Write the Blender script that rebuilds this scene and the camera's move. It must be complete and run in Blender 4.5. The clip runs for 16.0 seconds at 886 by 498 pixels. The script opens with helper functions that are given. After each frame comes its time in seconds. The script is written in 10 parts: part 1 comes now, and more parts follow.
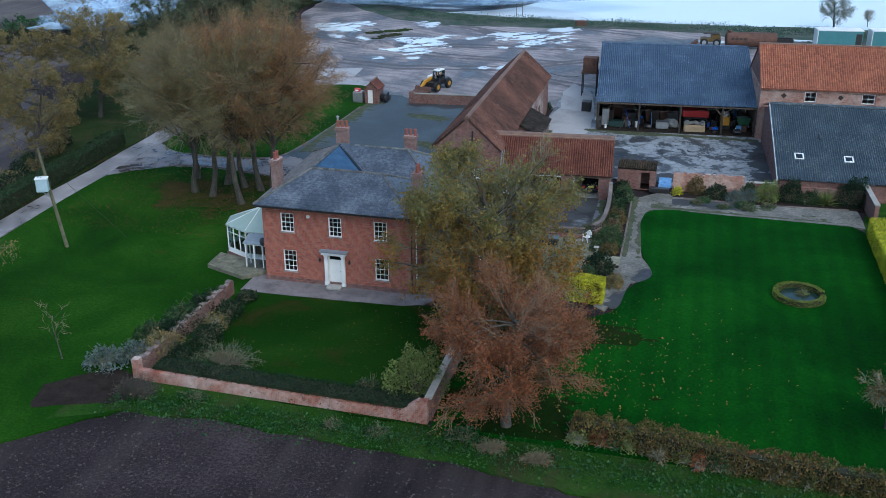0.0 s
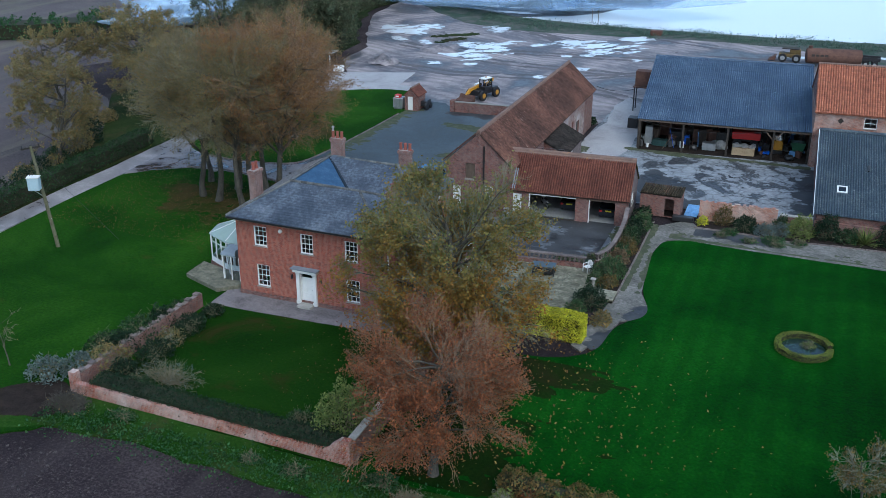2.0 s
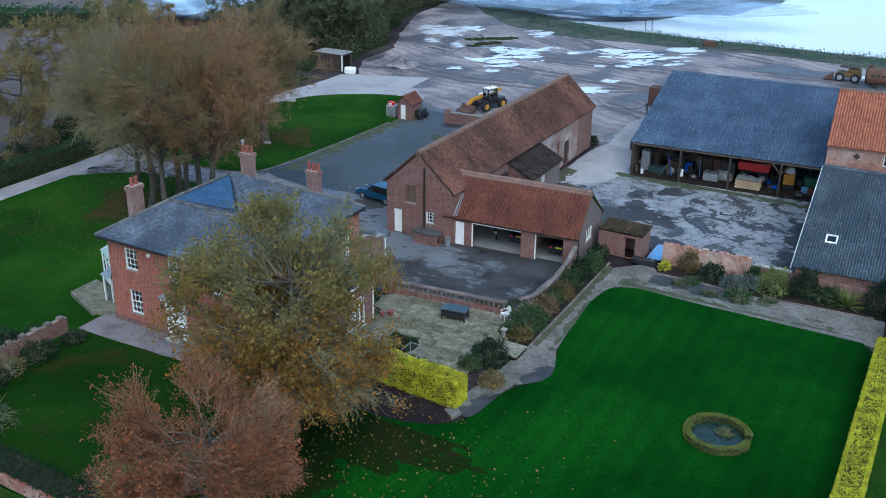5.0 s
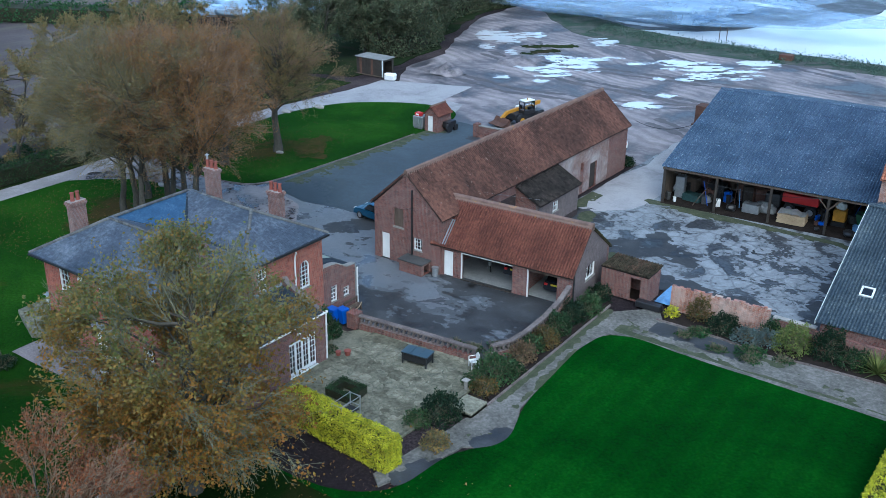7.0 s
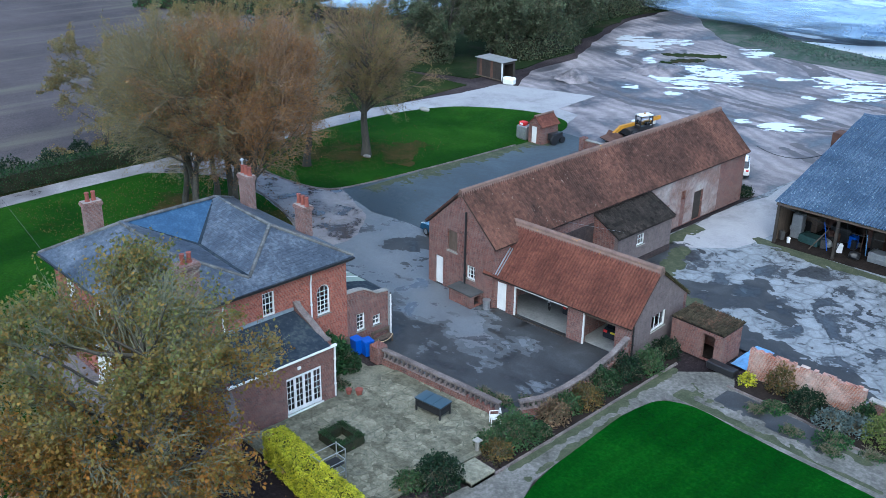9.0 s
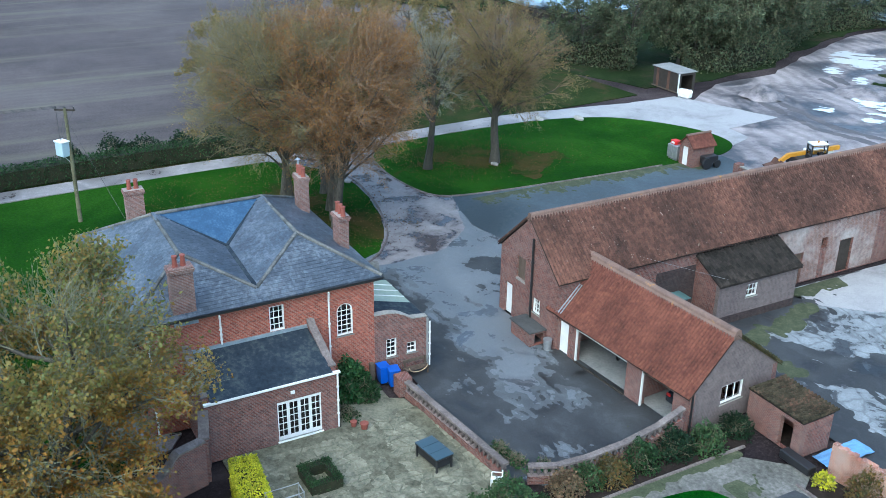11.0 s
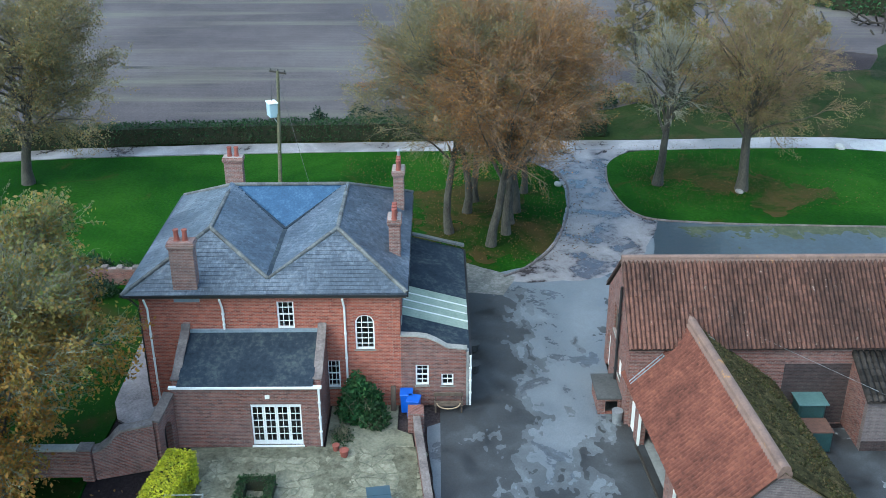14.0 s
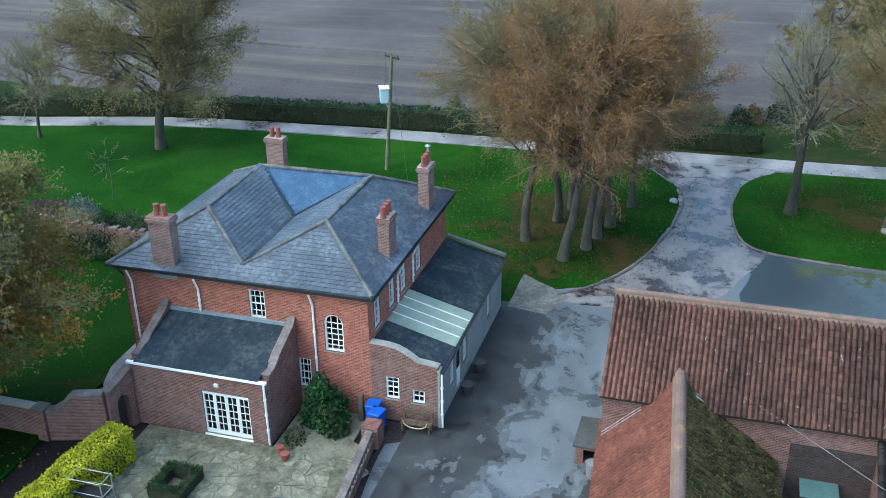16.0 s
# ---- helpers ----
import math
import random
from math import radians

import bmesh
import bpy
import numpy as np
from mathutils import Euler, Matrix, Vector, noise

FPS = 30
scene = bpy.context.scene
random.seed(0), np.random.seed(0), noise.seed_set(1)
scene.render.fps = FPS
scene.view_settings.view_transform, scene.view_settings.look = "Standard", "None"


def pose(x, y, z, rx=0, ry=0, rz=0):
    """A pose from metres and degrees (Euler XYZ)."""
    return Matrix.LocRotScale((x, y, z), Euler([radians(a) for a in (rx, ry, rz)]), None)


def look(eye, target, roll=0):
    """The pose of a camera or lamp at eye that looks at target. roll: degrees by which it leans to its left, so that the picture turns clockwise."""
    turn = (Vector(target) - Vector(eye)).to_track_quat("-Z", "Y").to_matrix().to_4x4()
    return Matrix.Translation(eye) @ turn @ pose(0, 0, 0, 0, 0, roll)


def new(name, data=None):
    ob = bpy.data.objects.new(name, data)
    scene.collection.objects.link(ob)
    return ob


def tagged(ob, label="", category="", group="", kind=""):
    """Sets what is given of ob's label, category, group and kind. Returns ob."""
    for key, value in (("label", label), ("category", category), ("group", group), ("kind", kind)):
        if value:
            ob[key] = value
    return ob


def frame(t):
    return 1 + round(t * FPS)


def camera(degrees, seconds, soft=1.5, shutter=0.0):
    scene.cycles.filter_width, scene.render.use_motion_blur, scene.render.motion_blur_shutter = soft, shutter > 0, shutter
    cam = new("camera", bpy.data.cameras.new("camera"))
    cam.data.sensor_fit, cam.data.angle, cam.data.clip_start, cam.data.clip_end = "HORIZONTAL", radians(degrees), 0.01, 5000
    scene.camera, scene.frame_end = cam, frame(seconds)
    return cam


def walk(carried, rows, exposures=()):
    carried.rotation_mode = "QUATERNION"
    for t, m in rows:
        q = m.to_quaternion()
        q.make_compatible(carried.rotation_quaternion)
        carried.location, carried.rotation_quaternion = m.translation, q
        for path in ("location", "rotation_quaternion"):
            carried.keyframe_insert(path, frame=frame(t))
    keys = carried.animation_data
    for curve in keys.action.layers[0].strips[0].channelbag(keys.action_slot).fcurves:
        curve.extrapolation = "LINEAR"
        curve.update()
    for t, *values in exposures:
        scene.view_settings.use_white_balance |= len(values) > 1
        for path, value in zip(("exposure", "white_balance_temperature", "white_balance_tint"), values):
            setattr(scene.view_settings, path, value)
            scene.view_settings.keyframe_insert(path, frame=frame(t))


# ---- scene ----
cam = camera(48.4, 16.0, soft=0.75)
PATH = [
    (0, (0.912, 1.376, 31.381), (0.455, 3.158, 30.595), -0.2),
    (0.5, (3.49, 3.025, 31.384), (2.981, 4.791, 30.596), -0.0),
    (1, (5.653, 4.751, 31.387), (5.088, 6.5, 30.599), 0.0),
    (1.5, (7.343, 6.611, 31.403), (6.721, 8.341, 30.615), 0.1),
    (2, (8.735, 8.594, 31.389), (8.061, 10.305, 30.602), 0.2),
    (2.5, (10.138, 10.676, 31.387), (9.424, 12.37, 30.599), 0.2),
    (3, (11.822, 12.864, 31.336), (11.09, 14.549, 30.547), 0.3),
    (3.5, (13.857, 15.117, 31.25), (13.1, 16.791, 30.459), 0.3),
    (4, (15.911, 17.568, 31.164), (15.109, 19.221, 30.372), 0.4),
    (4.2, (16.529, 18.579, 31.136), (15.711, 20.223, 30.342), 0.5),
    (6.3, (21.181, 29.868, 30.33), (20.179, 31.406, 29.536), 0.7),
    (6.5, (21.493, 30.934, 30.295), (20.474, 32.46, 29.5), 0.7),
    (7, (21.983, 33.605, 30.058), (20.922, 35.102, 29.263), 0.7),
    (7.5, (22.427, 36.357, 29.805), (21.314, 37.813, 29.005), 0.7),
    (8, (22.721, 39.067, 29.544), (21.557, 40.481, 28.742), 0.8),
    (8.5, (22.974, 41.782, 29.34), (21.754, 43.149, 28.538), 0.9),
    (9, (23.237, 44.488, 29.145), (21.917, 45.756, 28.341), 0.9),
    (9.2, (23.359, 45.646, 29.098), (21.999, 46.87, 28.291), 1.0),
    (11.3, (24.83, 58.97, 28.132), (23.188, 59.766, 27.314), 0.7),
    (11.5, (24.881, 60.365, 28.093), (23.212, 61.101, 27.271), 0.6),
    (12, (24.82, 63.849, 27.916), (23.098, 64.433, 27.085), 0.6),
    (12.5, (24.67, 67.177, 27.731), (22.908, 67.618, 26.893), 0.5),
    (13, (24.301, 70.635, 27.544), (22.511, 70.931, 26.703), 0.3),
    (13.5, (23.655, 74.082, 27.329), (21.848, 74.236, 26.484), 0.2),
    (14, (22.797, 77.485, 27.045), (20.985, 77.497, 26.199), -0.1),
    (14.5, (21.769, 80.599, 26.774), (19.96, 80.493, 25.926), -0.2),
    (15, (20.532, 83.829, 26.501), (18.737, 83.597, 25.65), -0.4),
    (15.5, (19.048, 86.927, 26.211), (17.28, 86.539, 25.36), -0.6),
    (16, (17.301, 89.875, 25.901), (15.573, 89.34, 25.047), -0.8),
]
walk(cam, [(t, look(eye, target, roll)) for t, eye, target, roll in PATH],
     [(0, 0.48, 5600, 0), (3.5, 0.6, 5600, 0), (7, 0.75, 5300, -2), (9, 1.0, 5350, 0), (12.5, 1.45, 5650, -8), (16, 1.42, 5650, -8)])

# ---- light ----
world = bpy.data.worlds.new("overcast_sky")
scene.world = world
world.use_nodes = True
_wn = world.node_tree.nodes
_wl = world.node_tree.links
_sky = _wn.new("ShaderNodeTexSky")
_sky.sky_type = 'NISHITA'
_sky.sun_disc = False
_sky.sun_elevation = radians(45)
_sky.sun_rotation = radians(138)
_sky.air_density = 1.0
_sky.dust_density = 2.5
_sky.ozone_density = 2.0
_wl.new(_sky.outputs[0], _wn["Background"].inputs[0])
_wn["Background"].inputs[1].default_value = 0.163

_sun = new("sun", bpy.data.lights.new("sun", 'SUN'))
_sun.data.energy = 0.65
_sun.data.angle = radians(80)
_sun.data.color = (1.0, 0.96, 0.9)
_sun.matrix_world = look((8, -14, 42), (0, 0, 0))

# ---- materials ----
def _nt(name):
    m = bpy.data.materials.new(name)
    m.use_nodes = True
    nt = m.node_tree
    return m, nt, nt.nodes["Principled BSDF"]


def _node(nt, kind, **inputs):
    n = nt.nodes.new(kind)
    for k, v in inputs.items():
        n.inputs[k.replace("_", " ")].default_value = v
    return n


def _ramp(nt, fac, stops):
    r = nt.nodes.new("ShaderNodeValToRGB")
    els = r.color_ramp.elements
    while len(els) < len(stops):
        els.new(0.5)
    for e, (p, c) in zip(els, stops):
        e.position, e.color = p, (*c, 1)
    nt.links.new(fac, r.inputs[0])
    return r.outputs[0]


def _noise(nt, vec, scale, detail=4.0, rough=0.6, dist=0.0):
    n = _node(nt, "ShaderNodeTexNoise", Scale=scale, Detail=detail, Roughness=rough, Distortion=dist)
    nt.links.new(vec, n.inputs["Vector"])
    return n.outputs[0]


def _noise_col(nt, vec, scale):
    n = _node(nt, "ShaderNodeTexNoise", Scale=scale, Detail=4.0)
    nt.links.new(vec, n.inputs["Vector"])
    return n.outputs[1]


def _mix(nt, fac, a, b, mode='MIX'):
    m = nt.nodes.new("ShaderNodeMix")
    m.data_type, m.blend_type = 'RGBA', mode
    for sock, val in ((m.inputs[0], fac), (m.inputs[6], a), (m.inputs[7], b)):
        if isinstance(val, (int, float)):
            sock.default_value = val
        elif isinstance(val, tuple):
            sock.default_value = (*val, 1)
        else:
            nt.links.new(val, sock)
    return m.outputs[2]


def _math(nt, op, a, b=0.0):
    m = nt.nodes.new("ShaderNodeMath")
    m.operation = op
    for sock, val in ((m.inputs[0], a), (m.inputs[1], b)):
        if isinstance(val, (int, float)):
            sock.default_value = val
        else:
            nt.links.new(val, sock)
    return m.outputs[0]


def _bump(nt, b, height, strength, distance):
    n = _node(nt, "ShaderNodeBump", Strength=strength, Distance=distance)
    nt.links.new(height, n.inputs["Height"])
    nt.links.new(n.outputs[0], b.inputs["Normal"])


def _coord(nt, squash=(1, 1, 1)):
    c = nt.nodes.new("ShaderNodeTexCoord")
    m = nt.nodes.new("ShaderNodeMapping")
    m.inputs["Scale"].default_value = squash
    nt.links.new(c.outputs["Object"], m.inputs[0])
    return m.outputs[0]


def _piece_random(nt):
    o = nt.nodes.new("ShaderNodeObjectInfo")
    g = nt.nodes.new("ShaderNodeNewGeometry")
    return _math(nt, 'FRACT', _math(nt, 'ADD', o.outputs["Random"], g.outputs["Random Per Island"]))


def surface(name, c1, c2, c3=None, scale=1.0, fine=12.0, rough=0.8, bump=0.4, depth=0.02, metal=0.0,
            pieces=0.0, squash=(1, 1, 1), spec=0.4, fine_mix=0.5, rough2=None, fleck=None):
    """Two scales of noise between three colours, with relief; pieces: how far each piece varies in tone."""
    m, nt, b = _nt(name)
    v = nt.nodes.new("ShaderNodeNewGeometry").outputs["Position"] if pieces else _coord(nt, squash)
    big = _noise(nt, v, scale, 5, 0.6, 0.3)
    small = _noise(nt, v, fine, 4, 0.7)
    c3 = c3 or tuple(0.5 * (p + q) for p, q in zip(c1, c2))
    fac = _math(nt, 'ADD', _math(nt, 'MULTIPLY', big, 1 - fine_mix), _math(nt, 'MULTIPLY', small, fine_mix))
    col = _ramp(nt, fac, [(0.32, c1), (0.5, c3), (0.68, c2)])
    if fleck:
        spots = _ramp(nt, _noise(nt, v, fleck[1], 5, 0.75), [(fleck[2], (0, 0, 0)), (fleck[2] + 0.05, (1, 1, 1))])
        col = _mix(nt, spots, col, fleck[0])
    if pieces:
        r = _piece_random(nt)
        grey = _ramp(nt, r, [(0.0, (1 - pieces,) * 3), (0.5, (1.0,) * 3), (1.0, (1 + 0.6 * pieces,) * 3)])
        col = _mix(nt, 1.0, col, grey, 'MULTIPLY')
    nt.links.new(col, b.inputs["Base Color"])
    if rough2 is None:
        b.inputs["Roughness"].default_value = rough
    else:
        nt.links.new(_math(nt, 'ADD', _math(nt, 'MULTIPLY', big, 2.4 * (rough2 - rough)), 1.7 * rough - 0.7 * rough2), b.inputs["Roughness"])
    b.inputs["Metallic"].default_value = metal
    b.inputs["Specular IOR Level"].default_value = spec
    if bump:
        _bump(nt, b, fac, bump, depth)
    return m


def brickwork(name, c1, c2, mortar, stain, stain_amount=0.35, bw=0.225, bh=0.075, joint=0.010):
    """Courses of brick on walls that run along x or y."""
    m, nt, b = _nt(name)
    c = nt.nodes.new("ShaderNodeTexCoord")
    s = nt.nodes.new("ShaderNodeSeparateXYZ")
    nt.links.new(c.outputs["Object"], s.inputs[0])
    j = nt.nodes.new("ShaderNodeCombineXYZ")
    nt.links.new(_math(nt, 'ADD', s.outputs[0], s.outputs[1]), j.inputs[0])
    nt.links.new(s.outputs[2], j.inputs[1])
    t = nt.nodes.new("ShaderNodeTexBrick")
    nt.links.new(j.outputs[0], t.inputs["Vector"])
    for k, val in (("Scale", 1.0), ("Mortar Size", joint), ("Mortar Smooth", 0.2), ("Bias", -0.1), ("Brick Width", bw), ("Row Height", bh)):
        t.inputs[k].default_value = val
    t.inputs["Color1"].default_value, t.inputs["Color2"].default_value, t.inputs["Mortar"].default_value = (*c1, 1), (*c2, 1), (*mortar, 1)
    v = c.outputs["Object"]
    big = _noise(nt, v, 0.45, 5, 0.65, 0.4)
    mid = _noise(nt, v, 3.0, 5, 0.7)
    col = _mix(nt, _math(nt, 'MULTIPLY', _ramp(nt, big, [(0.42, (0, 0, 0)), (0.7, (1, 1, 1))]), stain_amount), t.outputs["Color"], stain)
    tone = _ramp(nt, mid, [(0.3, (0.72, 0.72, 0.72)), (0.7, (1.22, 1.2, 1.18))])
    col = _mix(nt, 1.0, col, tone, 'MULTIPLY')
    nt.links.new(col, b.inputs["Base Color"])
    b.inputs["Roughness"].default_value = 0.88
    b.inputs["Specular IOR Level"].default_value = 0.25
    h = _math(nt, 'SUBTRACT', _math(nt, 'MULTIPLY', mid, 0.6), t.outputs["Fac"])
    _bump(nt, b, h, 0.7, 0.012)
    return m


def plain(name, col, rough=0.5, metal=0.0, spec=0.5, wear=0.12):
    return surface(name, tuple(x * (1 - wear) for x in col), tuple(min(1, x * (1 + wear)) for x in col), col, 1.5, 25, rough, 0.1, 0.003, metal, spec=spec)


def glass(name, tint, rough=0.02):
    m, nt, b = _nt(name)
    b.inputs["Base Color"].default_value = (*tint, 1)
    b.inputs["Roughness"].default_value = rough
    b.inputs["Transmission Weight"].default_value = 1.0
    b.inputs["IOR"].default_value = 1.45
    return m


def foliage(name, cols, rough=0.6, through_light=0.25, low=None):
    """Leaf colours, one drawn for each leaf."""
    m, nt, b = _nt(name)
    r = _piece_random(nt)
    n = len(cols)
    col = _ramp(nt, r, [(i / max(1, n - 1), c) for i, c in enumerate(cols)])
    v = _coord(nt)
    if low:
        c2 = _ramp(nt, r, [(i / max(1, len(low[0]) - 1), c) for i, c in enumerate(low[0])])
        s = nt.nodes.new("ShaderNodeSeparateXYZ")
        nt.links.new(v, s.inputs[0])
        h = _math(nt, 'ADD', _math(nt, 'MULTIPLY', s.outputs[2], 0.5 / low[1]), _math(nt, 'MULTIPLY', _noise(nt, v, 0.35, 3), 0.7))
        col = _mix(nt, _ramp(nt, h, [(0.72, (1, 1, 1)), (0.95, (0, 0, 0))]), col, c2)
    tone = _ramp(nt, _noise(nt, v, 1.3, 5), [(0.3, (0.5, 0.5, 0.5)), (0.7, (1.5, 1.5, 1.5))])
    col = _mix(nt, 1.0, col, tone, 'MULTIPLY')
    nt.links.new(col, b.inputs["Base Color"])
    b.inputs["Roughness"].default_value = rough
    b.inputs["Specular IOR Level"].default_value = 0.25
    tr = nt.nodes.new("ShaderNodeBsdfTranslucent")
    nt.links.new(col, tr.inputs[0])
    mx = nt.nodes.new("ShaderNodeMixShader")
    mx.inputs[0].default_value = through_light
    nt.links.new(b.outputs[0], mx.inputs[1])
    nt.links.new(tr.outputs[0], mx.inputs[2])
    nt.links.new(mx.outputs[0], nt.nodes["Material Output"].inputs[0])
    return m


def wet_ground(name, dry, mid, damp, water, scale=0.12, wet=0.55, fine=2.5, crack=0.0, sharp=1.0, gloss=0.08, tracks=0.0):
    """Worn paving or mud with damp, shinier patches; crack: how dark the joints of broken slabs are; tracks: how strong the wheel tracks."""
    m, nt, b = _nt(name)
    v = _coord(nt)
    big = _noise(nt, v, scale, 6, 0.62, 0.6)
    small = _noise(nt, v, fine, 5, 0.7)
    grit = _noise(nt, v, 18.0, 3, 0.7)
    fac = _math(nt, 'ADD', _math(nt, 'MULTIPLY', big, 0.75), _math(nt, 'MULTIPLY', small, 0.25))
    col = _ramp(nt, fac, [(wet - 0.13 * sharp, water), (wet - 0.09 * sharp, damp), (wet - 0.03 * (1 - sharp), mid), (wet + 0.1, dry)])
    col = _mix(nt, 1.0, col, _ramp(nt, grit, [(0.3, (0.8, 0.8, 0.8)), (0.7, (1.2, 1.2, 1.2))]), 'MULTIPLY')
    hgt = _math(nt, 'ADD', small, _math(nt, 'MULTIPLY', grit, 0.4))
    if crack:
        vo = nt.nodes.new("ShaderNodeTexVoronoi")
        vo.feature = 'DISTANCE_TO_EDGE'
        vo.inputs["Scale"].default_value = 1.2
        wob = _mix(nt, 0.45, v, _noise_col(nt, v, 0.8))
        nt.links.new(wob, vo.inputs["Vector"])
        line = _ramp(nt, _math(nt, 'ADD', vo.outputs["Distance"], _math(nt, 'MULTIPLY', small, 0.12)), [(0.07, (1, 1, 1)), (0.14, (0, 0, 0))])
        col = _mix(nt, _math(nt, 'MULTIPLY', line, crack), col, damp)
    if tracks:
        w = _node(nt, "ShaderNodeTexWave", Scale=0.2, Distortion=22.0, Detail=5.0)
        w.inputs["Detail Scale"].default_value = 0.22
        turn = nt.nodes.new("ShaderNodeMapping")
        turn.inputs["Rotation"].default_value = (0, 0, 1.9)
        nt.links.new(v, turn.inputs["Vector"])
        nt.links.new(turn.outputs[0], w.inputs["Vector"])
        col = _mix(nt, _math(nt, 'MULTIPLY', big, 1.4), col, _mix(nt, 1.0, col, _ramp(nt, w.outputs["Fac"], [(0.15, (1 - tracks,) * 3), (0.5, (1, 1, 1)), (0.85, (1 + tracks * 0.6,) * 3)]), 'MULTIPLY'))
    nt.links.new(col, b.inputs["Base Color"])
    nt.links.new(_ramp(nt, fac, [(wet - 0.12, (gloss,) * 3), (wet - 0.05, (gloss + 0.27,) * 3), (wet + 0.06, (max(0.8, gloss),) * 3)]), b.inputs["Roughness"])
    _bump(nt, b, hgt, 0.35, 0.02)
    return m


BRICK_HOUSE = brickwork("orange_red_brick", (0.40, 0.105, 0.066), (0.17, 0.04, 0.032), (0.38, 0.26, 0.21), (0.42, 0.16, 0.11))
BRICK_OLD = brickwork("weathered_brown_brick", (0.23, 0.092, 0.07), (0.09, 0.042, 0.038), (0.25, 0.2, 0.185), (0.25, 0.185, 0.17), 0.45)
BRICK_GREY = brickwork("grey_weathered_brick", (0.17, 0.13, 0.13), (0.12, 0.095, 0.095), (0.2, 0.18, 0.17), (0.24, 0.20, 0.19), 0.5)
BRICK_WALL = brickwork("pinkish_lichened_brick", (0.36, 0.115, 0.07), (0.19, 0.056, 0.04), (0.38, 0.3, 0.26), (0.56, 0.46, 0.42), 0.75)
BRICK_DAMP_SHADE = brickwork("damp_and_shade_black_brick", (0.07, 0.045, 0.042), (0.035, 0.026, 0.026), (0.08, 0.068, 0.066), (0.06, 0.05, 0.048), 0.6)
BRICK_STACK = brickwork("sooty_grey_pink_brick", (0.24, 0.12, 0.1), (0.15, 0.085, 0.075), (0.3, 0.25, 0.23), (0.3, 0.25, 0.23), 0.5)
BRICK_WORN = brickwork("worn_patched_brick", (0.38, 0.135, 0.082), (0.15, 0.06, 0.046), (0.46, 0.37, 0.31), (0.56, 0.45, 0.39), 0.85)
SLATE = surface("dark_grey_slate", (0.03, 0.039, 0.054), (0.19, 0.211, 0.245), (0.068, 0.083, 0.108), 0.4, 5, 0.42, 0.3, 0.01, pieces=0.22, fleck=((0.28, 0.29, 0.29), 4.0, 0.7))
SLATE_BLUE = surface("new_blue_slate", (0.016, 0.045, 0.1), (0.08, 0.14, 0.23), (0.03, 0.075, 0.145), 1.5, 9, 0.6, 0.3, 0.01, pieces=0.35)
FELT = surface("mossy_dark_felt_roof", (0.012, 0.018, 0.026), (0.082, 0.095, 0.092), (0.026, 0.036, 0.05), 0.6, 4, 0.85, 0.3, 0.01, spec=0.2, fleck=((0.26, 0.27, 0.26), 4.5, 0.69))
PANTILE = surface("weathered_red_pantile", (0.05, 0.023, 0.018), (0.235, 0.094, 0.063), (0.14, 0.054, 0.039), 0.6, 5, 0.85, 0.4, 0.01, pieces=0.13, spec=0.15, fleck=((0.04, 0.025, 0.022), 3.5, 0.68))
PANTILE_OLD = surface("brown_lichened_pantile", (0.02, 0.016, 0.015), (0.19, 0.092, 0.068), (0.09, 0.048, 0.038), 0.2, 4, 0.85, 0.4, 0.01, pieces=0.28, spec=0.15, fine_mix=0.4, fleck=((0.32, 0.26, 0.23), 3.2, 0.64))
PANTILE_RED = surface("orange_pantile", (0.22, 0.08, 0.046), (0.44, 0.18, 0.1), (0.33, 0.118, 0.066), 0.4, 5, 0.75, 0.4, 0.01, pieces=0.3)
MOSS = surface("mossy_tile", (0.018, 0.018, 0.009), (0.13, 0.095, 0.045), (0.045, 0.04, 0.018), 1.2, 6, 0.95, 0.6, 0.03, pieces=0.5, spec=0.1)
STORETILE = surface("mossy_brown_store_tile", (0.02, 0.02, 0.012), (0.16, 0.08, 0.055), (0.055, 0.045, 0.028), 0.9, 6, 0.9, 0.4, 0.01, pieces=0.4, spec=0.15)
LEANTILE = surface("blackened_old_tile", (0.014, 0.013, 0.012), (0.07, 0.056, 0.048), (0.032, 0.027, 0.024), 0.5, 6, 0.9, 0.4, 0.01, pieces=0.4, spec=0.15)
SHEET = surface("blue_grey_corrugated_sheet", (0.02, 0.036, 0.066), (0.17, 0.222, 0.29), (0.042, 0.073, 0.124), 0.4, 7, 0.6, 0.3, 0.01, pieces=0.07, fine_mix=0.7, fleck=((0.32, 0.4, 0.46), 4.2, 0.6))
SHEET_OLD = surface("dark_mossy_corrugated_sheet", (0.018, 0.03, 0.042), (0.15, 0.18, 0.185), (0.038, 0.056, 0.074), 0.4, 7, 0.65, 0.3, 0.01, pieces=0.1, fine_mix=0.7, fleck=((0.28, 0.32, 0.31), 3.6, 0.62))
MOSSGREEN = surface("green_brown_moss", (0.03, 0.038, 0.018), (0.115, 0.12, 0.07), (0.06, 0.07, 0.036), 1.5, 12, 0.95, 0.8, 0.03)
LIMEBRICK = brickwork("limewashed_brick", (0.26, 0.15, 0.125), (0.16, 0.095, 0.085), (0.32, 0.27, 0.25), (0.44, 0.4, 0.385), 0.9)
# dark deck seen through slots between tiles; stands in for shade in the valleys
TILEGAP = surface("tile_valley_shade", (0.02, 0.015, 0.012), (0.06, 0.04, 0.032), None, 1, 8, 0.95, 0.3, 0.01)
FLAGMOSS = surface("mossy_worn_stone", (0.035, 0.037, 0.022), (0.24, 0.225, 0.165), (0.125, 0.12, 0.082), 1.3, 5, 0.95, 0.8, 0.03)
LEAD = surface("grey_lead", (0.15, 0.18, 0.21), (0.3, 0.35, 0.39), None, 2, 12, 0.5, 0.2, 0.005)
